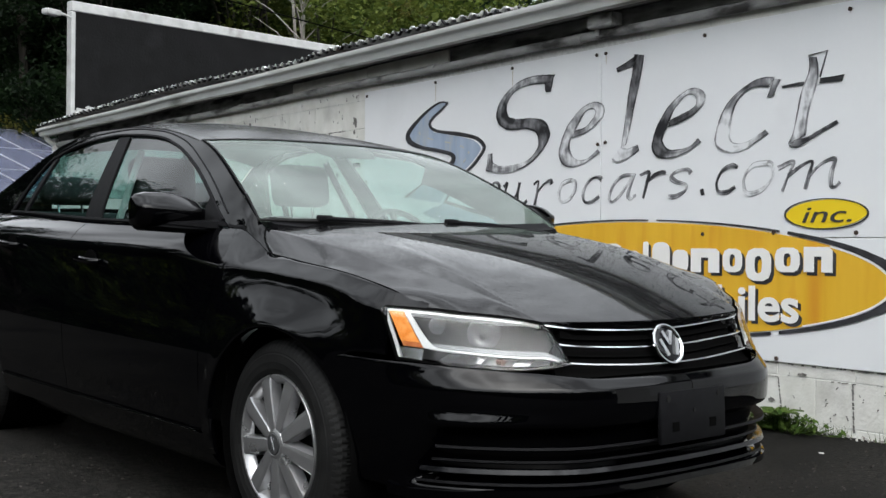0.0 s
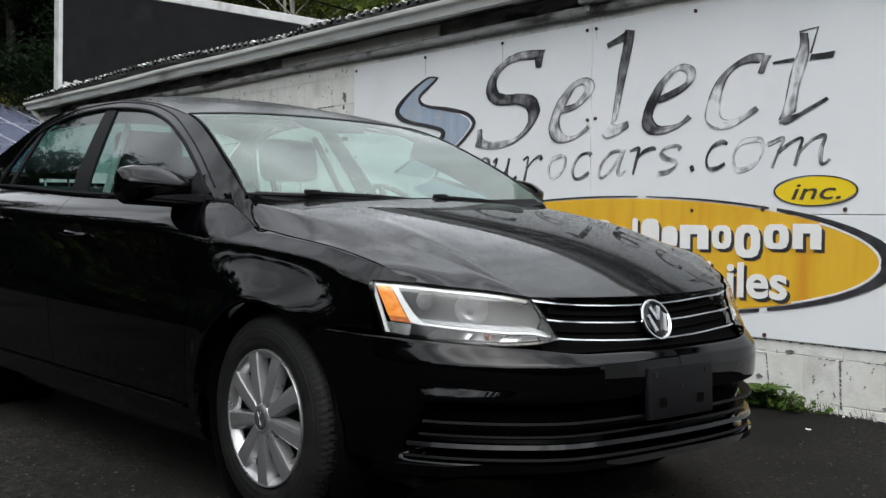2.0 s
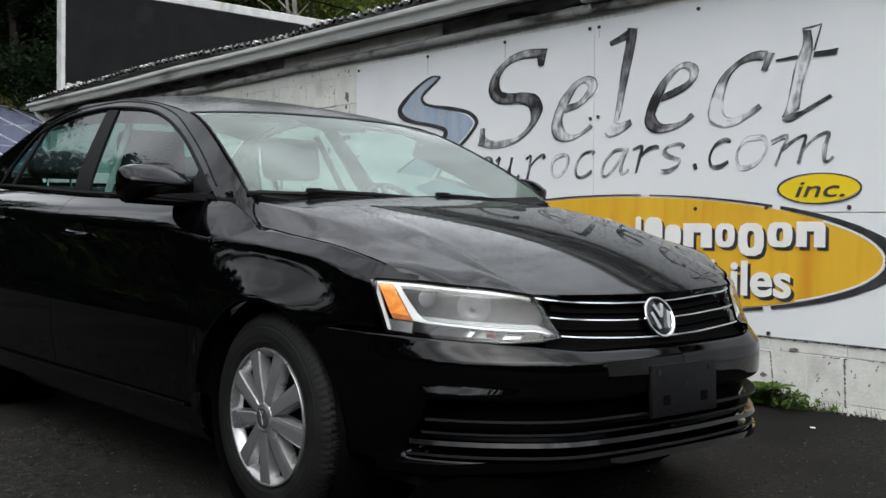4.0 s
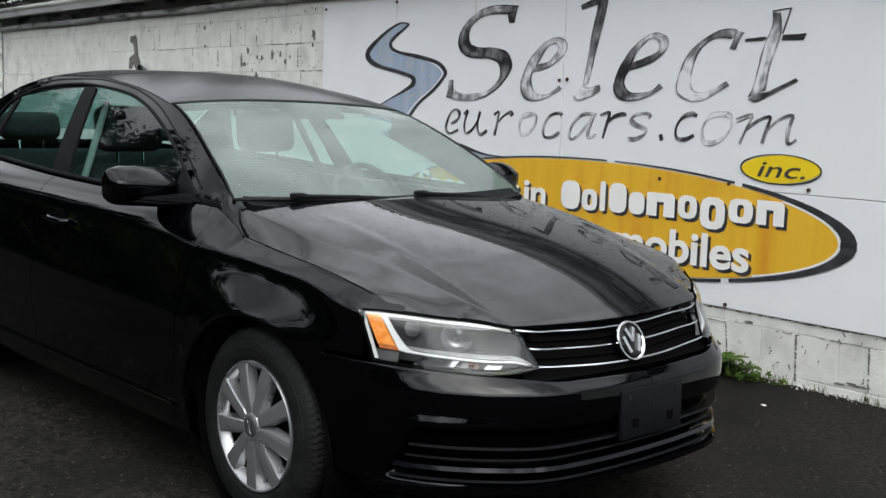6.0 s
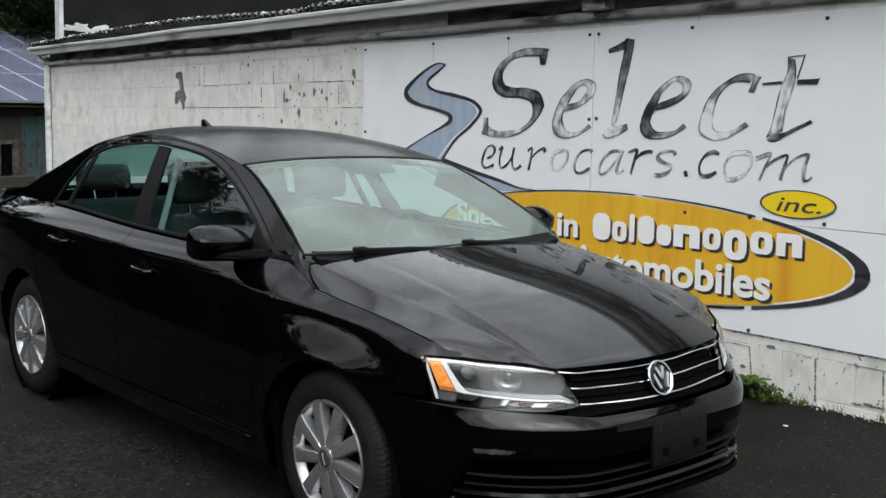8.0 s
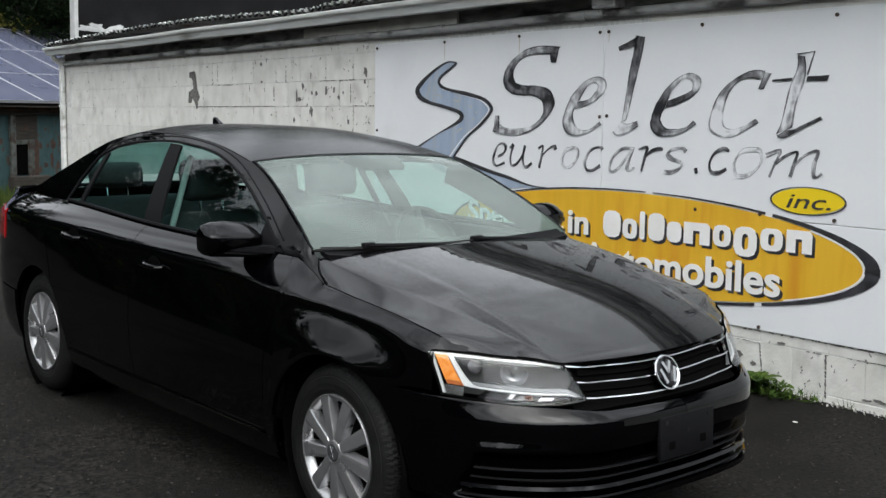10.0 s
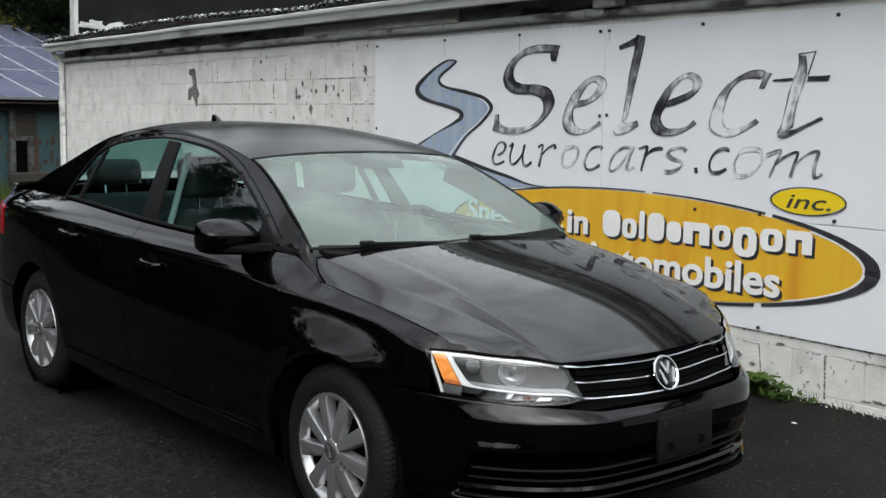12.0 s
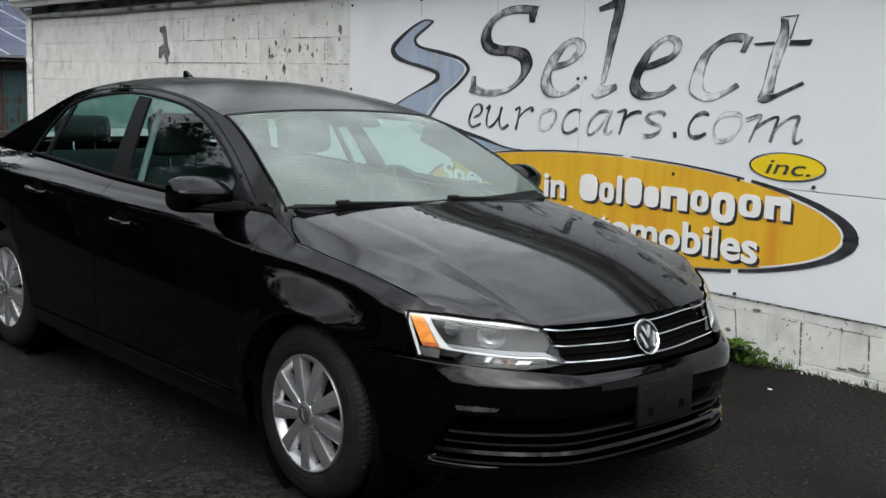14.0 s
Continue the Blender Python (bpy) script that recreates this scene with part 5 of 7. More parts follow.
        part("tail_lamp", wrap_panel(s_at(-3.2), s_at(-3.62), lambda s: 0.76, lambda s: 0.93, 12, 6, side, extra=-0.006), RED_LENS, car, "red wrap-round tail lamp")


body_sides()


def hood_front(a):
    """The bonnet's front edge at a share a of its half-width: over the grille, then along the lamp."""
    corner = wrap(LAMP_IN, lamp_top(LAMP_IN) + 0.008, 1)
    if a < 0.62:
        t = a / 0.62
        return Vector((mix(0.757, corner.x, t ** 2.2), corner.y * t, mix(0.712, corner.z, t ** 2)))
    s = mix(LAMP_IN, 0.882, (a - 0.62) / 0.38)
    return wrap(s, lamp_top(s) + 0.008, 1)


HOOD_CREASE = table([(0, 0.93), (0.35, 0.925), (0.55, 0.89), (0.75, 0.79), (1.0, 0.62)])


def hood_top(a, v):
    """The bonnet inside its creases, gently crowned."""
    f = hood_front(a)
    x = mix(mix(-0.284, -0.33, min(1, a / 0.93) ** 2), f.x, v)
    w = mix(0.735 * a, f.y, v)
    z = mix(0.989 - 0.001 * a * a, f.z, v) + 0.125 * v * (1 - v ** 2.2)
    return Vector((x, w, z - 0.026 * (1 - v ** 3) * min(1.0, a / HOOD_CREASE(v)) ** 2.6))


def hood_edge(v):
    """Its shut line along the fender."""
    f = hood_front(1.0)
    x = mix(-0.215, f.x, v)
    tail = max(0.0, (v - 0.88) / 0.12)
    return Vector((x, BELT_W(x) - 0.001, mix(BELT_Z(min(x, 0.54)), f.z, tail * tail)))


def hood_pt(u, v):
    a, sx, ca = abs(u), 1 if u > 0 else -1, HOOD_CREASE(v)
    if a <= ca:
        p = hood_top(a, v)
    else:
        # the flank falls from a crease, which runs from the pillar's foot to the grille's corner, to the shut line
        q = (a - ca) / (1 - ca)
        c, e = hood_top(ca, v), hood_edge(v)
        p = c.lerp(e, q)
        p.z = mix(c.z, e.z, q ** 1.15)
        p += v ** 4 * (hood_front(a) - hood_top(HOOD_CREASE(1), 1).lerp(hood_edge(1), (a - HOOD_CREASE(1)) / (1 - HOOD_CREASE(1)))) if a > 0.62 else Vector((0, 0, 0))
        p.x -= 0.02 * math.sin(math.pi * q) * (1 - v) ** 6
    return Vector((p.x, sx * p.y, p.z))


def hood_col(p):
    """Columns that keep to the crease: four fifths of them inside it."""
    a = abs(p)
    sx = 1 if p > 0 else -1
    return lambda v: sx * (HOOD_CREASE(v) * a / 0.8 if a <= 0.8 else mix(HOOD_CREASE(v), 1.0, (a - 0.8) / 0.2))


def upper_body():
    rows = [[hood_pt(hood_col(-1 + i / 80)(j / 44), j / 44) for j in range(45)] for i in range(161)]
    part("hood", skin(rows, 0.0008, 0.03), PAINT_WET, car, "gloss black bonnet beaded with rain")
    for u in (-1, 1):
        part("hood_seal", tube([hood_pt(u * (0.92 + 0.01 * k), 0) + Vector((-0.002, 0, 0.002)) for k in range(8)] + [hood_pt(u, 0.9 * k / 24) + Vector((0, u * 0.001, -0.0005)) for k in range(25)], [0.0012] * 33, seg=6), DARK, car, "black rubber seal along the bonnet's edge")
    # rain beads standing on the bonnet
    rnd = random.Random(77)
    beads = bmesh.new()
    for _ in range(13000):
        u, v, r = rnd.uniform(-0.93, 0.93), rnd.uniform(0.01, 0.97), rnd.choice((0.0005, 0.0006, 0.0008, 0.001, 0.0014))
        if abs(u) > HOOD_CREASE(v) and rnd.random() < 0.6:
            continue
        p = hood_pt(u, v)
        n = (hood_pt(u + 0.01, v) - p).cross(hood_pt(u, v + 0.01) - p).normalized()
        n = n if n.z > 0 else -n
        q = n.to_track_quat("Z", "Y")
        rings = [[beads.verts.new(p + q @ Vector((rr * r * math.cos(k * math.tau / 6), rr * r * math.sin(k * math.tau / 6), h * r))) for k in range(6)] for rr, h in ((1.0, -0.1), (0.72, 0.4))]
        top = beads.verts.new(p + n * r * 0.55)
        for k in range(6):
            j = (k + 1) % 6
            beads.faces.new((rings[0][k], rings[0][j], rings[1][j], rings[1][k]))
            beads.faces.new((rings[1][k], rings[1][j], top))
    solid("rain_beads", beads, PAINT, "fine beads of rain standing on the black bonnet", "water drops", kind="stuff", smooth=80)
    # windscreen: side edges follow the roof rails
    def ws_edge(v, side):
        x = mix(-0.35, -1.006, v)
        z = RAIL_Z(x)
        return Vector((x, side * (tumble(x, z) - 0.012), z))
    def ws_pt(u, v, lift=0.0):
        e = ws_edge(v, 1)
        mid_x, mid_z = mix(-0.295, -1.02, v), mix(0.972, 1.318, v) + 0.014 * math.sin(math.pi * v)
        k = abs(u) ** 2.3
        return Vector((mix(mid_x, e.x, k), u * e.y, mix(mid_z, e.z, k) + lift))
    part("windscreen", skin([[ws_pt(-1 + 2 * i / 32, j / 16) for j in range(17)] for i in range(33)], 0, 0), GLASS_FRONT, car, "greenish windscreen spotted with rain").visible_shadow = False
    drops = bmesh.new()
    for _ in range(1500):
        u, v, r = rnd.uniform(-0.96, 0.96), rnd.random() ** 1.3 * 0.94 + 0.04, rnd.choice((0.0007, 0.0009, 0.0012, 0.0017))
        p = ws_pt(u, v)
        n = (ws_pt(u + 0.01, v) - p).cross(ws_pt(u, v + 0.01) - p).normalized()
        n = n if n.z > 0 else -n
        q = n.to_track_quat("Z", "Y")
        rings = [[drops.verts.new(p + q @ Vector((rr * r * math.cos(k * math.tau / 6), rr * r * math.sin(k * math.tau / 6), h * r))) for k in range(6)] for rr, h in ((1.0, 0.05), (0.72, 0.4))]
        top = drops.verts.new(p + n * r * 0.55)
        for k in range(6):
            j = (k + 1) % 6
            drops.faces.new((rings[0][k], rings[0][j], rings[1][j], rings[1][k]))
            drops.faces.new((rings[1][k], rings[1][j], top))
    solid("rain_drops", drops, WATER, "clear rain drops standing on the windscreen", "water drops", kind="stuff", smooth=80)
    part("windscreen_band", skin([[ws_pt(-1 + 2 * i / 32, mix(0.985, 1.004, j / 2), 0.003) for j in range(3)] for i in range(33)], 0, 0.004), BLACK_TRIM, car)
    part("cowl", skin([[ws_pt(-0.94 + 1.88 * i / 32, mix(-0.06, 0.035, j / 3), 0.002) for j in range(4)] for i in range(33)], 0, 0.02), BLACK_TRIM, car, "black plastic cowl panel")
    for side in (-1, 1):
        lining = []
        for j in range(13):
            e = ws_pt(side * 0.985, mix(0.02, 0.98, j / 12), -0.01)
            lining.append([e, e + Vector((-0.015, -side * 0.012, -0.05)), e + Vector((-0.045, -side * 0.008, -0.11))])
        part("pillar_lining", skin(lining, 0, 0.0), CABIN, car, "dark windscreen pillar lining")
        part("windscreen_edge", skin([[ws_pt(side * mix(0.988, 1.0, i), j / 14, 0.002) for j in range(15)] for i in (0, 0.5, 1)], 0, 0.003), BLACK_TRIM, car)
    # the fender's rear tip, sweeping up into the pillar's foot
    for side in (-1, 1):
        inner = [hood_pt(side * mix(1.0, 0.93, k / 14), 0) + Vector((-0.004, 0, -0.0005)) for k in range(15)]
        inner += [Vector(p) for p in spline([tuple(inner[-1])] + [tuple(ws_edge(v, side)) for v in (0.05, 0.11, 0.17, 0.229)], 4)[1:]]
        rows = []
        for h in inner:
            q = Vector((h.x - 0.002, side * BELT_W(h.x), BELT_Z(h.x) + 0.001))
            # above it runs out into the pillar's own section
            up = min(1.0, max(0.0, (-0.36 - h.x) / 0.12))
            line = []
            for k in range(9):
                p = q.lerp(h, k / 8) + Vector((0, side * 0.006, 0.005)) * math.sin(math.pi * k / 8) * min(1.0, (q - h).length / 0.06)
                line.append(p.lerp(cabin_pt(h.x, mix(q.z, h.z, k / 8), side), up))
            rows.append(line)
        part("scuttle_corner", skin(rows, 0, 0.01), PAINT, car)
    # inside mirror housing against the glass
    frit = []
    for i in range(13):
        r = []
        for j in range(9):
            v = mix(0.79, 1.0, j / 8)
            half = table([(0.79, 0.19), (0.82, 0.235), (0.91, 0.285), (1.0, 0.33)])(v)
            r.append(ws_pt(0.075 + half * (-1 + i / 6), v, -0.004))
        frit.append(r)
    part("sensor_frit", skin(frit, 0, 0.0), BLACK_TRIM, car, "black dotted band round the sensor on the windscreen")
    part("rain_sensor", rod(ws_pt(0.05, 0.72, -0.004), ws_pt(0.05, 0.72, -0.02), 0.014, seg=12), BLACK_TRIM, car)
    # roof
    def roof_pt(u, v):
        xf, xr = -1.02 + 0.014 * abs(u) ** 2.3, -2.43 - 0.05 * abs(u) ** 2
        x = mix(xf, xr, v)
        zr = RAIL_Z(x)
        crown = table([(-2.48, 1.372), (-2.1, 1.428), (-1.7, 1.427), (-1.3, 1.38), (-1.02, 1.318)])(x) - zr
        return Vector((x, u * (tumble(x, zr) + 0.004), zr + crown * (1 - abs(u) ** 2.5)))
    part("roof", skin([[roof_pt(-1 + 2 * i / 36, j / 24) for j in range(25)] for i in range(37)], 0.001, 0.02), PAINT_ROOF, car, "gloss black roof wet with rain")
    part("headliner", skin([[roof_pt(-0.94 + 1.88 * i / 16, 0.02 + 0.96 * j / 12) - Vector((0, 0, 0.045)) for j in range(13)] for i in range(17)], 0, 0), CABIN_PALE, car)
    # rear window and boot
    def rw_pt(u, v, d=0.0):
        x = mix(-2.45, -3.06, v) - (0.05 * abs(u) ** 2 if v < 1 else 0.05 * abs(u) ** 2)
        ze = RAIL_Z(x)
        return Vector((x, u * (tumble(x, ze) - 0.012), ze + mix(0.052, 0.035, v) * (1 - abs(u) ** 2.5) + d))
    part("rear_window", skin([[rw_pt(-1 + 2 * i / 24, j / 12) for j in range(13)] for i in range(25)], 0, 0), GLASS_SIDE, car, "tinted rear window").visible_shadow = False
    rows = []
    for i in range(25):
        u = -1 + i / 12
        r = []
        for j in range(9):
            x = mix(-3.07, -3.68, j / 8) + 0.1 * (j / 8) * abs(u) ** 2
            r.append(Vector((x, u * mix(0.66, 0.6, j / 8), mix(1.05, 0.995, j / 8) - 0.035 * abs(u) ** 3 + 0.012 * (j / 8) ** 3)))
        rows.append(r)
    part("boot_lid", skin(rows, 0.002), PAINT_WET, car, "gloss black boot lid")
    # shark fin
    bm = bmesh.new()
    prism([(-2.19, 1.41), (-2.26, 1.428), (-2.305, 1.458), (-2.32, 1.456), (-2.325, 1.39)], -0.011, 0.011, bm)
    bmesh.ops.bevel(bm, geom=list(bm.edges), offset=0.004, segments=2, affect="EDGES")
    part("antenna_fin", bm, GLOSS_TRIM, car, "black shark-fin aerial")


upper_body()


def cabin_sides():
    B0, B1 = (lambda v: mix(-1.51, -1.655, v)), (lambda v: mix(-1.665, -1.765, v))
    for side in (-1, 1):
        bm = bmesh.new()
        # roof rail and pillars, painted, in three runs
        cabin_panel(-0.5, -2.58, DLO_TOP, RAIL_Z, 48, 5, side, 0, 0, 0.012, bm)
        cabin_panel(-2.58, -3.11, BELT_Z, lambda x: max(RAIL_Z(x), BELT_Z(x) + 0.004), 10, 6, side, 0, 0, 0.012, bm)
        part("cabin_rail", bm, PAINT, car, "gloss black roof rail and pillars")
        # glass panes, 6 mm in
        top = lambda x: DLO_TOP(x) - 0.012
        low = lambda x: BELT_Z(x) + 0.012
        for nm, a, b in (("front_side_window", -0.6, B0), ("rear_side_window", B1, lambda v: mix(-2.395, -2.36, v)), ("quarter_window", lambda v: mix(-2.425, -2.39, v), -2.57)):
            part(nm, cabin_panel(a, b, low, lambda x: max(top(x), low(x) + 0.003), 24, 8, side, -0.008, 0, 0), GLASS_SIDE, car, "dark greenish side window").visible_shadow = False
        # gloss pillar cover and divider
        part("pillar_cover", cabin_panel(B0, B1, low, top, 4, 10, side, 0.001, 0.001, 0.012), BLACK_TRIM, car, "satin black pillar cover between the doors")
        part("window_divider", cabin_panel(lambda v: mix(-2.39, -2.355, v), lambda v: mix(-2.428, -2.392, v), low, top, 2, 8, side, 0.0, 0, 0.012), BLACK_TRIM, car)
        # black seals round the opening
        seal = [cabin_pt(x, max(DLO_TOP(x) - 0.004, BELT_Z(x) + 0.01), side, 0.001) for x in np.linspace(-0.54, -2.58, 44)]
        part("window_seal", tube(seal, 0.007, seg=6), BLACK_TRIM, car)
        part("belt_seal", tube([cabin_pt(x, BELT_Z(x) + 0.006, side, 0.002) for x in np.linspace(-0.56, -2.58, 24)], 0.009, seg=6), BLACK_TRIM, car, "black belt-line seal")
        # shut line between doors and roof
        shut = table([(-2.5, 1.2), (-2.35, 1.312), (-2.02, 1.366), (-1.716, 1.374), (-1.385, 1.35), (-1.13, 1.299), (-0.87, 1.196), (-0.66, 1.09), (-0.52, 1.005)])
        part("shut_line", tube([cabin_pt(x, shut(x), side, -0.0005) for x in np.linspace(-0.53, -2.48, 44)], 0.004, seg=5), BLACK_TRIM, car)
        # sail panel and door mirror
        part("mirror_sail", cabin_panel(-0.505, -0.69, lambda x: BELT_Z(x) + 0.004, lambda x: max(BELT_Z(x) + 0.008, min(DLO_TOP(x) - 0.004, 1.16 + 0.9 * (-0.66 - x) * 4 if x < -0.66 else 9)), 10, 4, side, 0.003, 0, 0.01), BLACK_TRIM, car)
        mr = thing("door_mirror", "", "")
        mr.parent = car
        # a wedge: its top slopes forward to a level crease, its face drops from there
        cap, loops = bmesh.new(), []
        for y, top, low, deep in ((0.126, 0.03, -0.035, 0.35), (0.123, 0.042, -0.05, 0.68), (0.112, 0.053, -0.056, 0.9), (0.075, 0.062, -0.058, 1.0), (0.02, 0.064, -0.058, 1.0), (-0.05, 0.056, -0.056, 0.98), (-0.1, 0.04, -0.052, 0.9), (-0.12, 0.026, -0.046, 0.72), (-0.126, 0.014, -0.035, 0.4)):
            edge = 0.004 + 0.05 * y
            prof = ((-0.035, low + 0.006), (-0.036, top - 0.012), (-0.03, top - 0.003), (-0.018, top), (0.0, mix(edge, top, 0.9)), (0.022 * deep, mix(edge, top, 0.68)), (0.046 * deep, mix(edge, top, 0.36)), (0.062 * deep, edge + 0.008), (0.067 * deep, edge + 0.001), (0.0675 * deep, edge - 0.006), (0.063 * deep, mix(edge, low, 0.55)), (0.052 * deep, mix(edge, low, 0.88)), (0.035 * deep, low), (-0.025, low))
            loops.append([cap.verts.new((x, y, z)) for x, z in prof])
        for p, q in zip(loops, loops[1:]):
            for k in range(14):
                cap.faces.new((p[k], p[(k + 1) % 14], q[(k + 1) % 14], q[k]))
        cap.faces.new(loops[0][::-1])
        cap.faces.new(loops[-1])
        bmesh.ops.recalc_face_normals(cap, faces=cap.faces)
        part("mirror_cap", cap, PAINT, mr, "gloss black mirror cap", smooth=50, at=pose(-0.685, side * 0.862, 1.018, 0, 0, 0) @ (pose(0, 0, 0) if side > 0 else Matrix.Diagonal((1, -1, 1, 1))))
        foot = bmesh.new()
        for x, y, z in ((-0.745, 0.975, 0.972), (-0.66, 0.975, 0.972), (-0.74, 0.955, 0.948), (-0.67, 0.955, 0.948), (-0.75, 0.75, 0.975), (-0.62, 0.74, 0.985), (-0.72, 0.75, 0.938), (-0.6, 0.74, 0.938), (-0.55, 0.718, 0.99), (-0.55, 0.72, 0.952), (-0.66, 0.715, 0.985), (-0.64, 0.72, 0.95)):
            foot.verts.new((x, side * y, z))
        bmesh.ops.convex_hull(foot, input=foot.verts)
        bmesh.ops.bevel(foot, geom=list(foot.edges), offset=0.006, segments=2, affect="EDGES")
        part("mirror_foot", foot, BLACK_TRIM, mr, "black plastic mirror foot")
        part("mirror_glass", box(-0.722, -0.7185, side * 0.862 - 0.098, side * 0.862 + 0.098, 0.978, 1.06, 0.001), CHROME, mr, "mirror glass")


cabin_sides()


def nose():
    # bumper skin with grooves; its black lower grille; the splitter
    lip = table([(0.0, 0.262), (0.4, 0.258), (0.6, 0.252), (0.8, 0.236), (0.9, 0.234), (1.0, 0.25)])

    def grooves(s, z):
        y = z
        wide = 1 / (1 + math.exp((s - 0.822 - (0.4 - y) * 0.6) / 0.012))
        slot = math.exp(-((y - 0.359) / 0.076) ** 8) * 0.045
        # a ledge over the opening's outer half
        ledge = 0.011 * min(1.0, max(0.0, (0.482 - y) / 0.026)) / (1 + math.exp((s - 0.83) / 0.012)) / (1 + math.exp((0.6 - s) / 0.05))
        brow = -ledge * min(1.0, max(0.0, (y - 0.425) / 0.02))
        return slot * wide + brow
    def top(s):
        return table([(0, 0.566), (0.3, 0.57), (0.44, 0.583), (0.6, 0.598), (0.85, 0.61), (1.05, 0.62), (1.35, 0.6)])(s)
    for side in (-1, 1):
        rows = []
        ss = list(np.linspace(0, s_at(0.36), 120))
        for i, s in enumerate(ss):
            r = []
            for j in range(65):
                v = j / 64
                x = float(np.interp(s, ARC, PX))
                lo = lip(s) + 0.016
                z = mix(lo, top(s), v)
                sm = s
                edge = s_at(math.sqrt(max(ARCH_R ** 2 - (z - TYRE_R) ** 2, 0)) if abs(z - TYRE_R) < ARCH_R else 0.25)
                sm = s * edge / ss[-1]
                r.append(wrap(sm, z, side, grooves(sm, z)))
            rows.append(r)
        part("front_bumper", skin(rows, 0.0015), PAINT, car, "gloss black front bumper")
        # lower slats and splitter
        for z, h, ex, e in ((0.387, 0.007, 0.003, 0.822), (0.348, 0.006, 0.02, 0.84), (0.324, 0.012, -0.001, 0.868), (0.289, 0.007, 0.002, 0.885)):
            part("grille_slat", wrap_panel(0.0, e, lambda s, z=z, h=h: z - h / 2, lambda s, z=z, h=h: z + h / 2, 22, 2, side, 0, 0.03, lambda s, q, z=z, h=h, ex=ex: ex + 0.42 * (q - z)), GLOSS_TRIM if h > 0.01 else BLACK_TRIM, car, "black lower grille slat")
        part("splitter_lip", wrap_panel(0.0, 0.97, lip, lambda s: lip(s) + 0.018 + 0.012 * min(1.0, max(0.0, (s - 0.4) / 0.4)), 40, 4, side, 0, 0.05, lambda s, z: -0.011 + 0.08 * (z - lip(s))), PAINT, car, "gloss black splitter lip under the bumper")
        part("under_tray", wrap_panel(0.0, s_at(0.42), lambda s: 0.19, lambda s: 0.245, 20, 2, side, 0, 0.2, 0.16), DARK, car)
        # headlamp
        lamp = thing("headlamp", "", "")
        lamp.parent = car
        ends = lambda v: mix(LAMP_FOOT, LAMP_OUT, v)
        inner = lambda v: LAMP_TIP
        lo, hi = lamp_foot, lamp_top
        def tt(v, u):
            return mix(inner(v), ends(v), u)
        def strip(u0, u1, z0, z1, nu, nz, depth, back, lip=0.012):
            """A band of the lamp: u from the grille outwards, z as a share of its height."""
            rows = []
            for i in range(nu + 1):
                r = []
                for j in range(nz + 1):
                    q = j / nz
                    a0 = u0(q) if callable(u0) else u0
                    a1 = u1(q) if callable(u1) else u1
                    u = mix(a0, a1, i / nu)
                    v = mix(z0(u) if callable(z0) else z0, z1(u) if callable(z1) else z1, q)
                    s = tt(v, u)
                    r.append(wrap(s, mix(lo(s), hi(s), v), side, depth))
                rows.append(r)
            return skin(rows, 0, lip)
        part("lens", strip(0, 1, 0, 1, 26, 10, -0.004, 0, 0.01), LENS_GLASS, lamp, "clear headlamp lens").visible_shadow = False
        part("housing", strip(0, 1, 0, 1, 24, 8, 0.066, 0, 0.03), LAMP_GREY, lamp, "grey headlamp housing")
        rim = [(u, 0) for u in np.linspace(0, 1, 20)] + [(1, v) for v in (0.25, 0.5, 0.75, 0.92)] + [(u, 1) for u in np.linspace(0.98, 0, 20)]
        pts = []
        for u, v in rim:
            s = tt(v, u)
            pts.append(wrap(s, mix(lo(s), hi(s), v), side, 0.002))
        part("surround", tube(pts, 0.005, seg=6, closed=True), DARK, lamp, "black rubber gasket")
        part("light_guide", strip(0.17, 0.985, 0.92, 0.97, 24, 1, 0.006, 0), LAMP_WHITE, lamp, "white upper light guide")
        part("light_guide", strip(lambda q: mix(0.735, 0.866, q ** 0.42), lambda q: mix(0.835, 0.893, q ** 0.8), 0.27, 0.93, 3, 16, 0.007, 0), LAMP_WHITE, lamp, "white light guide beside the orange corner")
        part("light_guide", strip(0.06, 0.81, lambda u: mix(0.2, 0.27, u), lambda u: mix(0.245, 0.31, u), 24, 1, 0.008, 0), LAMP_WHITE, lamp, "white lower light guide")
        part("light_guide_shelf", strip(0.03, 0.82, lambda u: mix(0.25, 0.315, u), lambda u: mix(0.36, 0.37, u), 24, 1, 0.014, 0), LAMP_SHELF, lamp, "grey shelf above the light guide")
        part("light_guide", strip(lambda q: 0.977, lambda q: 0.995, 0.04, 0.96, 1, 10, 0.007, 0), LAMP_WHITE, lamp)
        part("corner_reflector", strip(lambda q: mix(0.865, 0.84, q), 0.972, 0.03, 0.24, 4, 2, 0.009, 0), REFLECTOR, lamp, "bright chrome corner reflector")
        part("amber_reflector", strip(lambda q: mix(0.85, 0.896, q ** 0.8), lambda q: mix(0.95, 0.968, q), 0.36, 0.935, 5, 8, 0.004, 0), AMBER, lamp, "orange corner reflector")
        part("amber_foot", strip(lambda q: mix(0.84, 0.85, q), lambda q: mix(0.946, 0.95, q), 0.27, 0.355, 5, 2, 0.006, 0), AMBER_DEEP, lamp, "deeper orange foot of the corner reflector")
        for a0, a1, lean in ((0.2, 0.3, 0.05), (0.36, 0.45, 0.06), (0.49, 0.53, 0.05), (0.62, 0.68, -0.03)):
            part("lower_reflector", strip(lambda q: a0 + lean * (1 - q), lambda q: a1 + lean * (1 - q), 0.05, 0.2, 4, 2, 0.03, 0), LAMP_CHROME if lean < 0.06 else LAMP_SHELF, lamp, "dull chrome facet of the lower reflector")
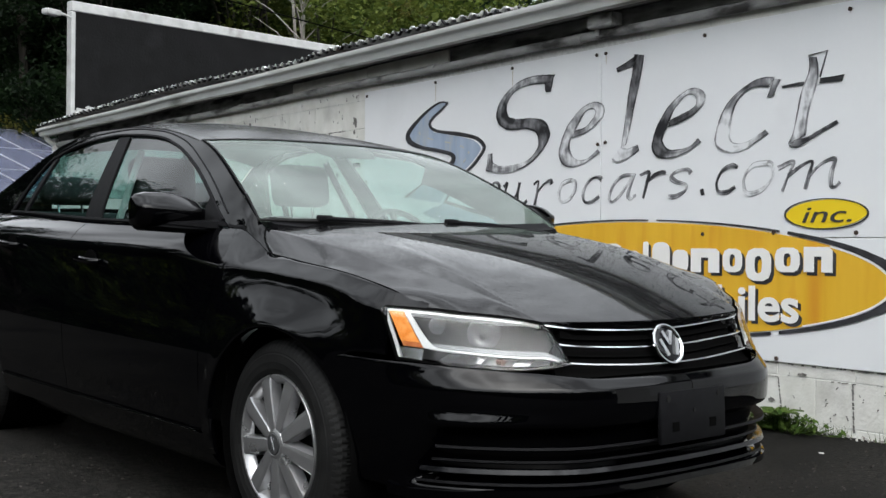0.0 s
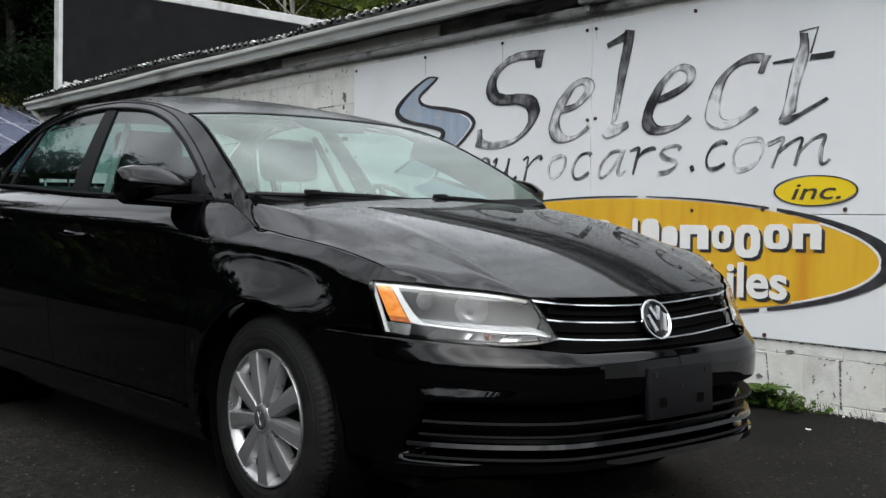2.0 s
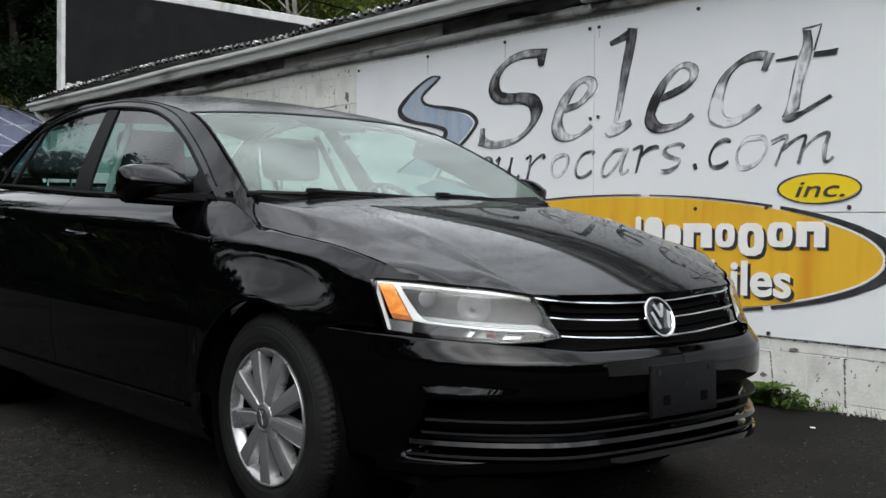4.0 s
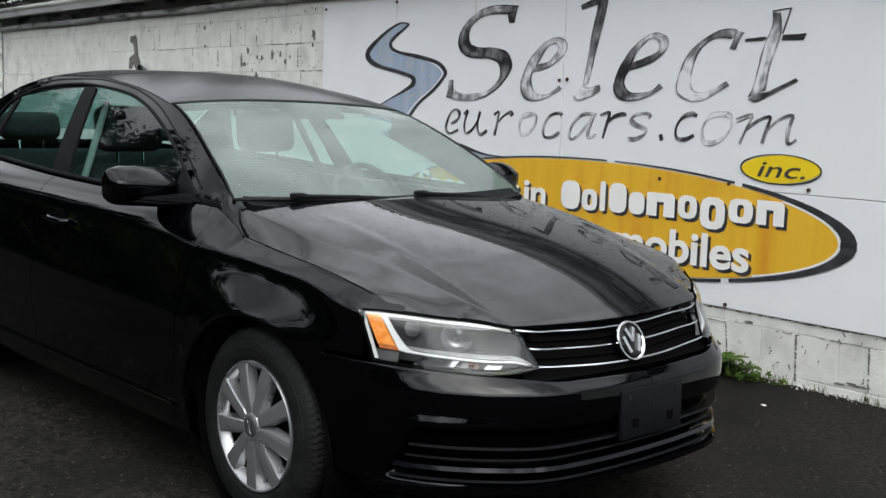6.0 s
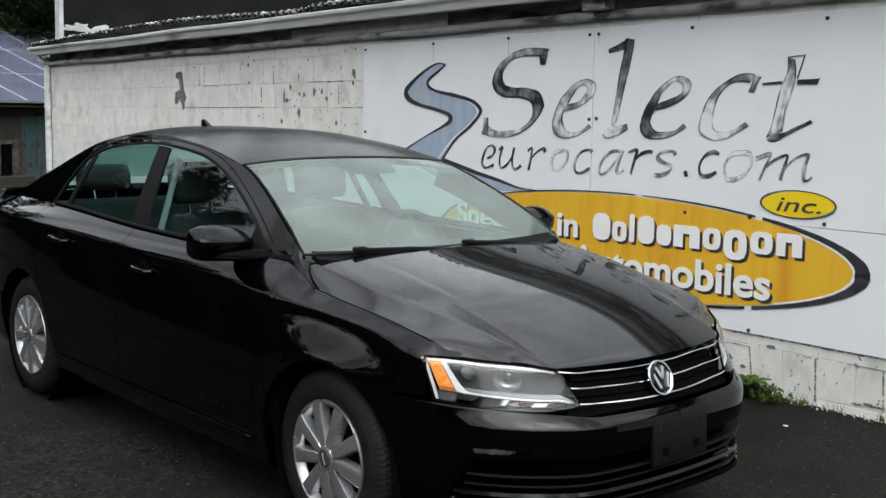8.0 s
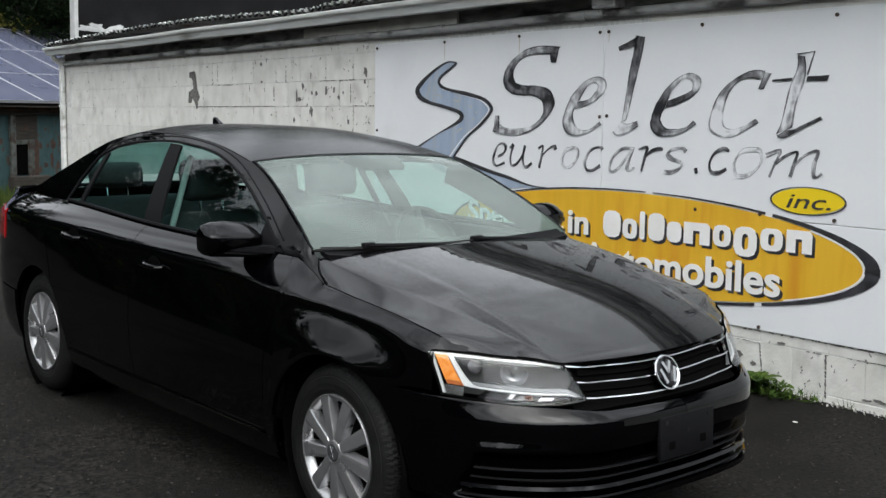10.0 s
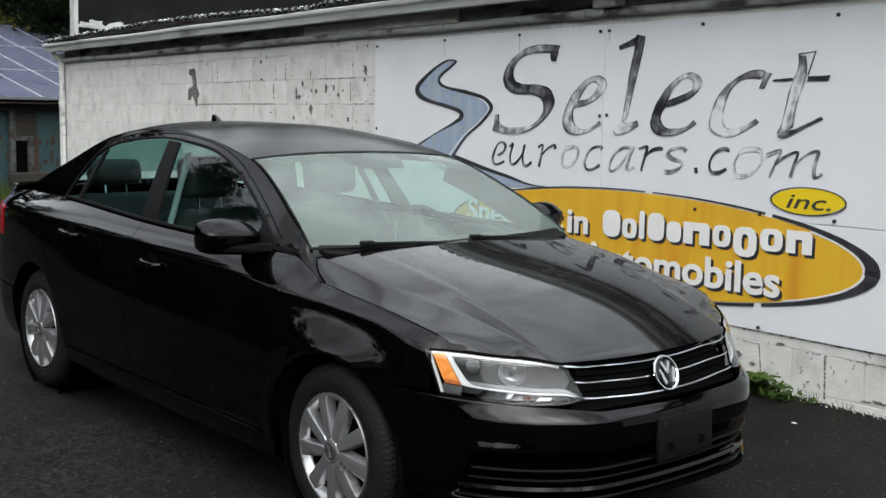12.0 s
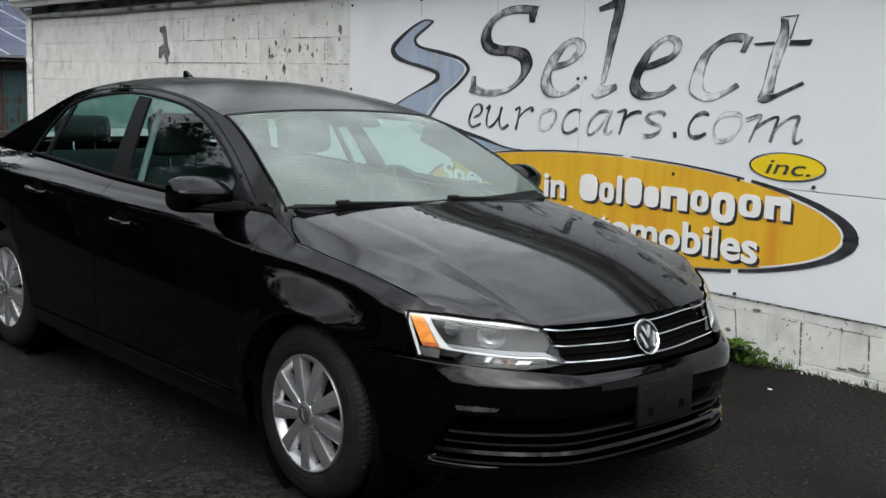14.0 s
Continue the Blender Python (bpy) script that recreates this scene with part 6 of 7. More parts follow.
        part("lower_insert", strip(lambda q: mix(0.58, 0.53, q), lambda q: mix(0.78, 0.7, q), 0.04, 0.22, 12, 2, 0.012, 0), GLOSS_TRIM, lamp, "dark insert under the light guide")
        s = tt(0.12, 0.4)
        p = wrap(s, mix(lo(s), hi(s), 0.13), side, 0.01)
        part("marker_bulb", rod(p, p + Vector((-0.02, 0, 0)), 0.009, seg=10), DIM_AMBER, lamp, "small brown-amber marker bulb")
        for u, v, rr in ((0.5, 0.64, 0.042), (0.76, 0.7, 0.022)):
            s = tt(v, u)
            z = mix(lo(s), hi(s), v)
            c = wrap(s, z, side, 0.034)
            d = (wrap(s, z, side, 0.0) - c).normalized()
            m = Matrix.Translation(c) @ d.to_track_quat("-Y", "Z").to_matrix().to_4x4()
            part("bowl", lathe([(rr * 1.15, 0.012), (rr * 1.1, 0.0), (rr * 0.75, 0.018), (rr * 0.35, 0.028), (0.0, 0.03)], 18), LAMP_CHROME, lamp, "chrome reflector bowl", at=m, smooth=12)
            part("bulb", lathe([(rr * 0.16, 0.028), (rr * 0.2, 0.006), (rr * 0.14, 0.0), (0.0, -0.001)], 10), CHROME, lamp, "chrome bulb shield", at=m)
    # upper grille, chrome strips, round badge
    gw = s_at_w(0.47)
    for side in (-1, 1):
        part("grille", wrap_panel(0.0, gw, lambda s: 0.568, lambda s: mix(0.71, 0.6, max(0, (s - 0.4) / 0.12)), 16, 6, side, 0, 0.02, 0.035), DARK, car, "black slatted grille")
        for z, e in ((0.684, 0.515), (0.638, 0.468), (0.592, 0.428)):
            part("chrome_strip", wrap_panel(0.0, e, lambda s, z=z: z - 0.0017 + 0.1 * s * s, lambda s, z=z: z + 0.0017 + 0.1 * s * s, 16, 1, side, 0, 0.006, -0.001), SATIN, car, "thin chrome grille strip")
        for z in (0.66, 0.615):
            part("grille_bar", wrap_panel(0.0, 0.44, lambda s, z=z: z - 0.006 + 0.1 * s * s, lambda s, z=z: z + 0.006 + 0.1 * s * s, 16, 1, side, 0, 0.02, 0.022), DARK, car)
    at = pose(0.798, 0, 0.643, 0, 0, 90) @ pose(0, 0, 0, -24, 0, 0) @ Matrix.Diagonal((0.93, 0.93, 0.93, 1))
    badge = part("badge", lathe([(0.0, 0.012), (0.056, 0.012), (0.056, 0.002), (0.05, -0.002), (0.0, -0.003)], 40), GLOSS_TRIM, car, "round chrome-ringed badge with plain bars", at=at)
    part("badge_ring", lathe([(0.055, 0.006), (0.066, 0.006), (0.0675, -0.002), (0.0655, -0.0055), (0.0615, -0.0055), (0.0575, -0.002)], 48), CHROME, badge)
    def bar(x0, z0, x1, z1, w=0.0065):
        dx, dz = x1 - x0, z1 - z0
        l = math.hypot(dx, dz)
        px, pz = -dz / l * w, dx / l * w
        bm = prism([(x0 + px, z0 + pz), (x1 + px, z1 + pz), (x1 - px, z1 - pz), (x0 - px, z0 - pz)], -0.0085, 0.0)
        part("badge_bar", bm, SATIN, badge)
    bar(-0.021, 0.041, 0.001, -0.002)
    bar(0.021, 0.041, -0.001, -0.002)
    bar(-0.041, 0.016, -0.019, -0.039)
    bar(0.041, 0.016, 0.019, -0.039)
    # black plate bracket with square holes
    br = thing("plate_bracket", "", "")
    br.parent = car
    br.matrix_basis = pose(0.885, 0, 0.452, 0, 0, 90) @ pose(0, 0, 0, -3, 0, 0)
    bm = bmesh.new()
    box(-0.148, 0.148, -0.013, 0.004, -0.078, 0.07, 0.006, bm, 2)
    part("plate", bm, BLACK_TRIM, br, "empty black number-plate bracket")
    for x, z, r in ((-0.115, 0.05, 0.009), (0.115, 0.05, 0.009), (0, 0.01, 0.006)):
        part("screw", rod((x, -0.012, z), (x, -0.0155, z), r, seg=10), RUBBER, br)
    for x in (-0.085, 0.085):
        part("slot", box(x - 0.015, x + 0.015, -0.0145, -0.011, -0.045, -0.018), DARK, br)


nose()


def wipers():
    for tip, knob, end, foot in (((-0.355, -0.7, 0.99), (-0.318, -0.46, 0.984), (-0.28, -0.24, 0.981), (-0.272, 0.02, 0.97)), ((-0.28, -0.2, 0.981), (-0.305, 0.1, 0.98), (-0.31, 0.36, 0.98), (-0.285, 0.46, 0.965))):
        w = thing("wiper", "", "")
        w.parent = car
        k = Vector(knob)
        part("blade", tube([tip, k + Vector((0, 0, 0.004)), end], [0.006, 0.01, 0.006], seg=6), RUBBER, w, "black wiper blade")
        part("connector", box(k.x - 0.012, k.x + 0.014, k.y - 0.03, k.y + 0.03, k.z + 0.004, k.z + 0.026, 0.005), BLACK_TRIM, w)
        part("arm", tube([k + Vector((0.008, 0, 0.014)), k.lerp(Vector(foot), 0.5) + Vector((0.012, 0, 0.012)), foot], [0.008, 0.01, 0.015], seg=8), BLACK_TRIM, w, "black wiper arm")


wipers()


def cabin_inside():
    part("floor_pan", box(-3.4, 0.55, -0.7, 0.7, 0.2, 0.3), DARK, car, "dark underbody")
    for side in (-1, 1):
        for x in (0.0, -WHEELBASE):
            part("wheel_well", lathe([(0.0, 0.5), (0.36, 0.5), (0.36, 0.82)], 28), DARK, car, at=pose(x, 0, TYRE_R) if side > 0 else pose(x, 0, TYRE_R) @ pose(0, 0, 0, 0, 0, 180))
        part("door_lining", box(-2.3, -0.5, side * 0.7 - 0.03, side * 0.7 + 0.03, 0.3, 0.955), CABIN, car)
        # one lining in two colours: the far side's is dark for its shade
        part("pillar_lining", tube([(-1.6, side * 0.65, 0.9), (-1.7, side * 0.48, 1.28)], 0.015, seg=8), CABIN_PALE if side < 0 else CABIN, car)
    part("firewall", box(-0.3, -0.2, -0.68, 0.68, 0.3, 0.86), DARK, car)
    bm = box(-0.86, -0.3, -0.7, 0.7, 0.72, 0.935, 0.07, seg=4)
    part("dashboard", bm, CABIN, car, "grey dashboard")
    part("parcel_shelf", box(-3.05, -2.65, -0.62, 0.62, 0.9, 0.98, 0.02), CABIN, car)

    def seat(x, y, wide, front):
        s = thing("seat", "", "")
        s.parent = car
        s.matrix_basis = pose(x, y, 0.3)
        bm = box(-0.25, 0.25, -wide / 2, wide / 2, 0.1, 0.27, 0.06, seg=4)
        part("cushion", bm, SEAT_CLOTH, s, "dark grey cloth seat cushion")
        bm = box(-0.07, 0.07, -wide / 2, wide / 2, 0.0, 0.53 if front else 0.56, 0.055, seg=4)
        part("backrest", bm, SEAT_CLOTH, s, "dark grey cloth backrest", at=pose(-0.25, 0, 0.2, 0, -16 if front else -24, 0))
        for hy in ((0,) if front else (-0.38, 0.38)):
            bm = box(-0.055, 0.055, -0.15, 0.15, 0.0, 0.2 if front else 0.14, 0.045, seg=4)
            part("headrest", bm, SEAT_CLOTH, s, "dark cloth headrest", at=pose(-0.37 if front else -0.52, hy, 0.765 if front else 0.76, 0, -10, 0))
            for p in (-0.06, 0.06):
                part("headrest_post", rod((-0.36 if front else -0.5, hy + p, 0.68), (-0.375 if front else -0.53, hy + p, 0.8), 0.006), CHROME, s)

    seat(-1.35, -0.36, 0.5, True)
    seat(-1.35, 0.36, 0.5, True)
    seat(-2.2, 0.0, 1.28, False)
    w = thing("steering_wheel", "", "")
    w.parent = car
    w.matrix_basis = pose(-1.0, 0.42, 0.88, 0, 62, 0)
    part("rim", tube([(0.185 * math.cos(k * math.tau / 32), 0.185 * math.sin(k * math.tau / 32), 0) for k in range(32)], 0.013, seg=8, closed=True), SEAT_CLOTH, w, "black steering wheel rim")
    part("hub", rod((0, 0, -0.03), (0, 0, 0.02), 0.07, seg=20), CABIN, w)
    for a in (0, 180, 270):
        part("spoke", rod((0, 0, 0), (0.18 * math.sin(radians(a)), 0.18 * math.cos(radians(a)), 0), 0.014), CABIN, w)


cabin_inside()


# ---- the barn with the solar roof, behind ----
def barn():
    b = thing("barn", "low teal boarded barn with solar panels on its roof", "barn", pose(-17.6, 2.55, 0, 0, 0, 108.0))
    # own axes: x along the eave, y away from the yard, z up
    L0, L1, deep, eave = -4.0, 8.0, 5.2, 1.4
    part("wall", box(L0, L1, 0.25, 0.4, -0.9, eave), TEAL, b, "peeling teal barn boards")
    for i in range(40):
        x = L0 + i * 0.3
        part("plank", box(x + 0.002, x + 0.298, 0.215, 0.249, -0.9, eave - 0.05, 0.004), TEAL, b)
    part("beam", box(L0, L1, 0.12, 0.21, eave - 0.2, eave - 0.04, 0.01), BARN_TIMBER, b, "weathered grey eave beam")
    part("eave_lath", box(L0, L1, 0.06, 0.118, eave - 0.13, eave - 0.06, 0.008), BARN_RUST, b, "rust-brown lath under the roof edge")
    for x in (-0.55, 1.25, 2.46, 5.0):
        part("post", box(x, x + 0.12, 0.13, 0.212, -0.9, eave - 0.2, 0.01), BARN_POST, b, "grey-green painted post")
    # the hatch's shaded inside is a black slab on the planks
    part("doorway", box(2.59, 2.88, 0.19, 0.214, 0.05, 0.63), DARK, b, "black slab for the shaded inside of an open hatch in the barn wall")
    part("hatch_jamb", box(2.885, 3.02, 0.15, 0.213, -0.9, 0.72, 0.012), BARN_POST, b, "worn pale hatch jamb")
    part("hatch_lintel", box(2.585, 2.883, 0.16, 0.213, 0.635, 0.72, 0.012), BARN_POST, b)
    part("hatch_panel", box(2.585, 3.12, 0.195, 0.2135, 0.725, 1.19, 0.004), BARN_TIMBER, b, "rotten brown panel over the hatch")
    part("hatch_sill", box(2.4, 3.3, 0.02, 0.19, -0.9, 0.03, 0.02), BARN_TIMBER, b, "mossy timber sill under the hatch")
    part("corner_strip", box(3.03, 3.13, 0.17, 0.2135, -0.9, 0.72, 0.008), BARN_RUST, b, "rusted strip beside the hatch")
    rust = random.Random(12)
    for x, z, w, h in ((3.5, 0.62, 0.09, 0.12), (3.38, 0.6, 0.04, 0.05), (3.47, 0.32, 0.05, 0.2), (3.33, 0.22, 0.08, 0.07), (3.2, 0.6, 0.06, 0.07), (2.3, 0.7, 0.05, 0.08), (3.62, 0.2, 0.06, 0.1), (2.85, 0.95, 0.09, 0.07)):
        ring = [(x + w * rust.uniform(0.5, 1.0) * math.cos(k * math.tau / 12), z + h * rust.uniform(0.5, 1.0) * math.sin(k * math.tau / 12)) for k in range(12)]
        part("rust_patch", prism(ring, 0.19 if 2.58 < x < 3.12 else 0.211, 0.216), BARN_RUST, b, "rust-brown patch of lost paint", smooth=None)
    part("end_wall", box(L0, L0 + 0.15, 0.4, 2 * deep, -0.9, eave), TEAL, b)
    rise = math.tan(radians(19))
    bm = bmesh.new()
    for y0, y1, z0, z1 in ((-0.15, deep, eave - 0.05, eave - 0.05 + rise * (deep + 0.15)), (deep, 2 * deep, eave - 0.05 + rise * (deep + 0.15), eave)):
        v = [bm.verts.new(p) for p in ((L0, y0, z0), (L1, y0, z0), (L1, y1, z1), (L0, y1, z1))]
        bm.faces.new(v)
    bmesh.ops.solidify(bm, geom=list(bm.faces), thickness=0.06)
    part("roof", bm, BARN_TIMBER, b)
    tilt = math.degrees(math.atan(rise))
    w, h = 1.0, 1.66
    for i in range(12):
        for j in range(3):
            p = part("solar_panel", box(0.01, w - 0.01, 0.01, h - 0.01, 0.03, 0.07), SOLAR, b, "blue-violet solar panel", at=pose(L0 + i * w, -0.12, eave - 0.02, tilt, 0, 0) @ pose(0, j * h, 0.02))
            bm = bmesh.new()
            for d in ((0.0, 0.02, 0.0, h), (w - 0.02, w, 0.0, h), (0.02, w - 0.02, 0.0, 0.005), (0.02, w - 0.02, h - 0.005, h)):
                box(d[0], d[1], d[2], d[3], 0.025, 0.078, 0, bm)
            part("panel_frame", bm, SOLAR_EDGE, p)


barn()


# ---- trees ----
def leaf_cloud(bm, centre, radius, count, size, rnd, flat=0.7):
    cx, cy, cz = centre
    for _ in range(int(count * 0.85)):
        while True:
            x, y, z = rnd.uniform(-1, 1), rnd.uniform(-1, 1), rnd.uniform(-1, 1)
            if 0.25 < x * x + y * y + z * z < 1:
                break
        big = _ % 6 == 0
        if big:
            x, y, z = x * 0.6, y * 0.6, z * 0.6
        p = Vector((cx + x * radius, cy + y * radius, cz + z * radius * flat))
        q = Euler((rnd.uniform(-0.9, 0.9), rnd.uniform(-0.9, 0.9), rnd.uniform(0, 6.3)))
        s = size * rnd.uniform(0.6, 1.3) * (2.3 if big else 1.0)
        a, b = q.to_matrix() @ Vector((s, 0, 0)), q.to_matrix() @ Vector((0, s * 0.55, 0))
        c = q.to_matrix() @ Vector((0, 0, s * 0.2))
        v = [bm.verts.new(p + d) for d in (-a, b + c, a, -b + c)]
        bm.faces.new((v[0], v[1], v[2]))
        bm.faces.new((v[0], v[2], v[3]))


def tree(seed, height, spread, kind, mat, fine=True):
    rnd = random.Random(seed)
    t = thing("tree", {"conifer": "tall dark conifer at the wood's edge", "broad": "green broadleaf tree with an uneven crown", "thin": "yellowing sparse broadleaf tree"}[kind], "tree", group="trees of the wood")
    bm = bmesh.new()
    top = height * (0.95 if kind == "conifer" else 0.75)
    tube([(0.1 * rnd.uniform(-1, 1) * k, 0.1 * rnd.uniform(-1, 1) * k, top * k / 6) for k in range(7)], [0.024 * height * (1 - 0.14 * k) for k in range(7)], bm, 8)
    crown = bmesh.new()
    if kind == "conifer":
        n = int(height * 3.2)
        for i in range(n):
            f = 0.12 + 0.88 * i / n
            z, reach = height * f, spread * (1.04 - f) ** 0.8 * rnd.uniform(0.7, 1.15)
            a = rnd.uniform(0, math.tau)
            tip = Vector((reach * math.cos(a), reach * math.sin(a), z - reach * 0.25))
            tube([(0, 0, z), tip], [0.05, 0.015], bm, 4)
            for k in (0.35, 0.65, 0.95):
                leaf_cloud(crown, Vector((0, 0, z)).lerp(tip, k), 0.16 * spread + 0.28 * reach * (1 - k) + 0.25, 105 if fine else 52, 0.085 if fine else 0.12, rnd, 0.4)
    else:
        for i in range(26 if kind == "broad" else 15):
            a, f = rnd.uniform(0, math.tau), rnd.uniform(0.34, 1.0)
            reach = spread * math.sin(math.pi * min(1, (f - 0.15) / 0.95)) ** 0.7 * rnd.uniform(0.45, 1.0)
            tip = Vector((reach * math.cos(a), reach * math.sin(a), height * f))
            tube([(0, 0, height * f * 0.6), tip * 0.6 + Vector((0, 0, height * f * 0.3)), tip], [0.06, 0.03, 0.012], bm, 5)
            for k in range(5):
                c = tip + Vector((rnd.gauss(0, 0.8), rnd.gauss(0, 0.8), rnd.gauss(0, 0.6))) * (spread / 4)
                leaf_cloud(crown, c, spread * rnd.uniform(0.16, 0.3), (200 if kind == "broad" else 120) if fine else 110, 0.068 if fine else 0.09, rnd, 0.75)
    part("trunk", bm, BARK, t)
    part("crown", crown, mat, t, smooth=None)
    return t


def woods():
    rnd = random.Random(21)
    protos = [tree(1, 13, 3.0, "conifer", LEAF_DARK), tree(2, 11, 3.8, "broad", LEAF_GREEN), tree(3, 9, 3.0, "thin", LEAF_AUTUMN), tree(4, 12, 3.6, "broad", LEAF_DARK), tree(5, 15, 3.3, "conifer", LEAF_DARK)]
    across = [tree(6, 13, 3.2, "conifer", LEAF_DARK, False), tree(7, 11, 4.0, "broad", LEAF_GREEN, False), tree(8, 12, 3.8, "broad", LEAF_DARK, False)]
    spots = []

    def plant(protos, x, y, z, s, k):
        spots.append((protos[k], x, y, z, s))

    # behind the yard: dark on the far end, opening to sky towards the road
    for i in range(30):
        k = i / 29
        ang, dist = mix(158, 119, k) + rnd.uniform(-1.2, 1.2), rnd.uniform(34, 54)
        plant(protos, 3 + dist * math.cos(radians(ang)), -3 + dist * math.sin(radians(ang)), -2.0, mix(1.3, 0.66, k) * dist / 45 * rnd.uniform(0.85, 1.1), (0, 3, 4, 0, 3)[i % 5] if k < 0.3 else (1, 3, 1, 2, 0)[i % 5] if k < 0.6 else (2, 1, 2, 1, 1)[i % 5])
    # a close row of dark trees behind the barn, one yellowing bush among them
    for i in range(7):
        ang, dist = mix(159, 150, i / 6) + rnd.uniform(-0.5, 0.5), rnd.uniform(29, 33)
        plant(protos, 3 + dist * math.cos(radians(ang)), -3 + dist * math.sin(radians(ang)), -2.0, rnd.uniform(0.8, 1.0), (0, 4, 3, 0)[i % 4])
    plant(protos, -24.2, 7.0, -2.6, 0.62, 2)
    # lighter broadleaf trees standing before the wood where it opens
    for ang, dist, size, k in ((147.5, 30, 0.95, 1), (145.4, 27, 0.84, 1), (143.6, 31, 0.96, 1), (142.0, 28, 0.85, 2), (140.7, 32, 0.97, 1), (139.3, 30, 0.9, 1), (137.2, 35, 0.86, 3), (135.0, 36, 0.74, 1)):
        plant(protos, 3 + dist * math.cos(radians(ang)), -3 + dist * math.sin(radians(ang)), -2.0, size, k)
    # a pale leafless tree among them
    bare = thing("bare_tree", "pale leafless tree with two thin forked stems", "tree", pose(3 + 26 * math.cos(radians(146.6)), -3 + 26 * math.sin(radians(146.6)), -2.0))
    part("stem", tube([(0, 0, 0), (0.06, 0, 3.4), (0.02, 0.05, 6.2), (0.16, 0, 10.2)], [0.1, 0.08, 0.06, 0.02], seg=7), PALE_BARK, bare)
    part("stem", tube([(0.03, 0, 2.8), (-0.24, 0.1, 5.2), (-0.33, 0.1, 7.2), (-0.62, 0, 10.0)], [0.07, 0.055, 0.04, 0.012], seg=7), PALE_BARK, bare)
    twigs = bmesh.new()
    for _ in range(26):
        z0, a, l = rnd.uniform(4.0, 9.2), rnd.uniform(0, math.tau), rnd.uniform(0.5, 1.5)
        tube([(0.08, 0, z0), (0.08 + 0.5 * l * math.cos(a), 0.5 * l * math.sin(a), z0 + 0.5 * l), (0.08 + l * math.cos(a), l * math.sin(a), z0 + 0.8 * l)], [0.02, 0.012, 0.005], twigs, 4)
    part("twigs", twigs, PALE_BARK, bare)
    # across the yard, behind the walker, with undergrowth at their feet
    for i in range(36):
        ang, dist = mix(-178, 30, i / 35) + rnd.uniform(-2, 2), rnd.uniform(36, 46)
        plant(across, dist * math.cos(radians(ang)), dist * math.sin(radians(ang)) - 2, -0.3, rnd.uniform(1.1, 1.18) if i < 3 else rnd.uniform(1.36, 1.5) if i < 5 else rnd.uniform(1.12, 1.25) if i < 12 else rnd.uniform(1.36, 1.58) if i < 19 else rnd.uniform(0.95, 1.2), i % 3)
    for i in range(40):
        ang, dist = mix(-180, 32, i / 39) + rnd.uniform(-2, 2), rnd.uniform(29, 34)
        plant(across, dist * math.cos(radians(ang)), dist * math.sin(radians(ang)) - 2, -3.2, rnd.uniform(0.6, 0.72), 1 + i % 2)
    for i in range(13):
        ang, dist = mix(163, 203, i / 12) + rnd.uniform(-1, 1), rnd.uniform(34, 40)
        plant(across, dist * math.cos(radians(ang)), dist * math.sin(radians(ang)) - 2, -1.6, rnd.uniform(1.05, 1.12) if i < 4 else rnd.uniform(1.16, 1.24) if i < 9 else rnd.uniform(1.4, 1.5), 2 if i % 3 else 0)
    # an unseen rise added behind them, closing the gaps between trunks in the car's reflections
    bm = bmesh.new()
    grid = []
    for i in range(241):
        ang, col = radians(mix(158, 394, i / 240)), []
        for j in range(9):
            f = j / 8
            d = mix(50, 60, f) + rnd.uniform(-0.9, 0.9)
            crest = 13.5 + 6.5 * math.exp(-((math.degrees(ang) - 200) / 13) ** 4) + 1.6 * math.sin(i * 0.21) + 1.1 * math.sin(i * 0.57 + 1) + rnd.uniform(-0.8, 0.8)
            col.append(bm.verts.new((d * math.cos(ang), d * math.sin(ang) - 2, mix(-2.5, crest, f ** 0.6) + rnd.uniform(-0.5, 0.5))))
        grid.append(col)
    for p, q in zip(grid, grid[1:]):
        for j in range(8):
            bm.faces.new((p[j], p[j + 1], q[j + 1], q[j]))
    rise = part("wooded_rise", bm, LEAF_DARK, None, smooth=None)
    tagged(rise, "added dark wooded rise, out of view beyond the trees across the yard", "woods", kind="stuff")
    for proto, x, y, z, s in spots:
        m = pose(x, y, z, 0, 0, rnd.uniform(0, 360)) @ Matrix.Diagonal((s, s, s, 1))
        c = copy_thing(proto, m)
        c.matrix_basis = m
    for p, m in zip(protos + across, (pose(-40, 9, -2), pose(-34, 24, -2), pose(-30, 27, -2), pose(-44, 14, -2), pose(-46, 6, -2), pose(-38, -9, -2), pose(-30, -24, -1), pose(20, -36, -1))):
        p.matrix_basis = m


woods()


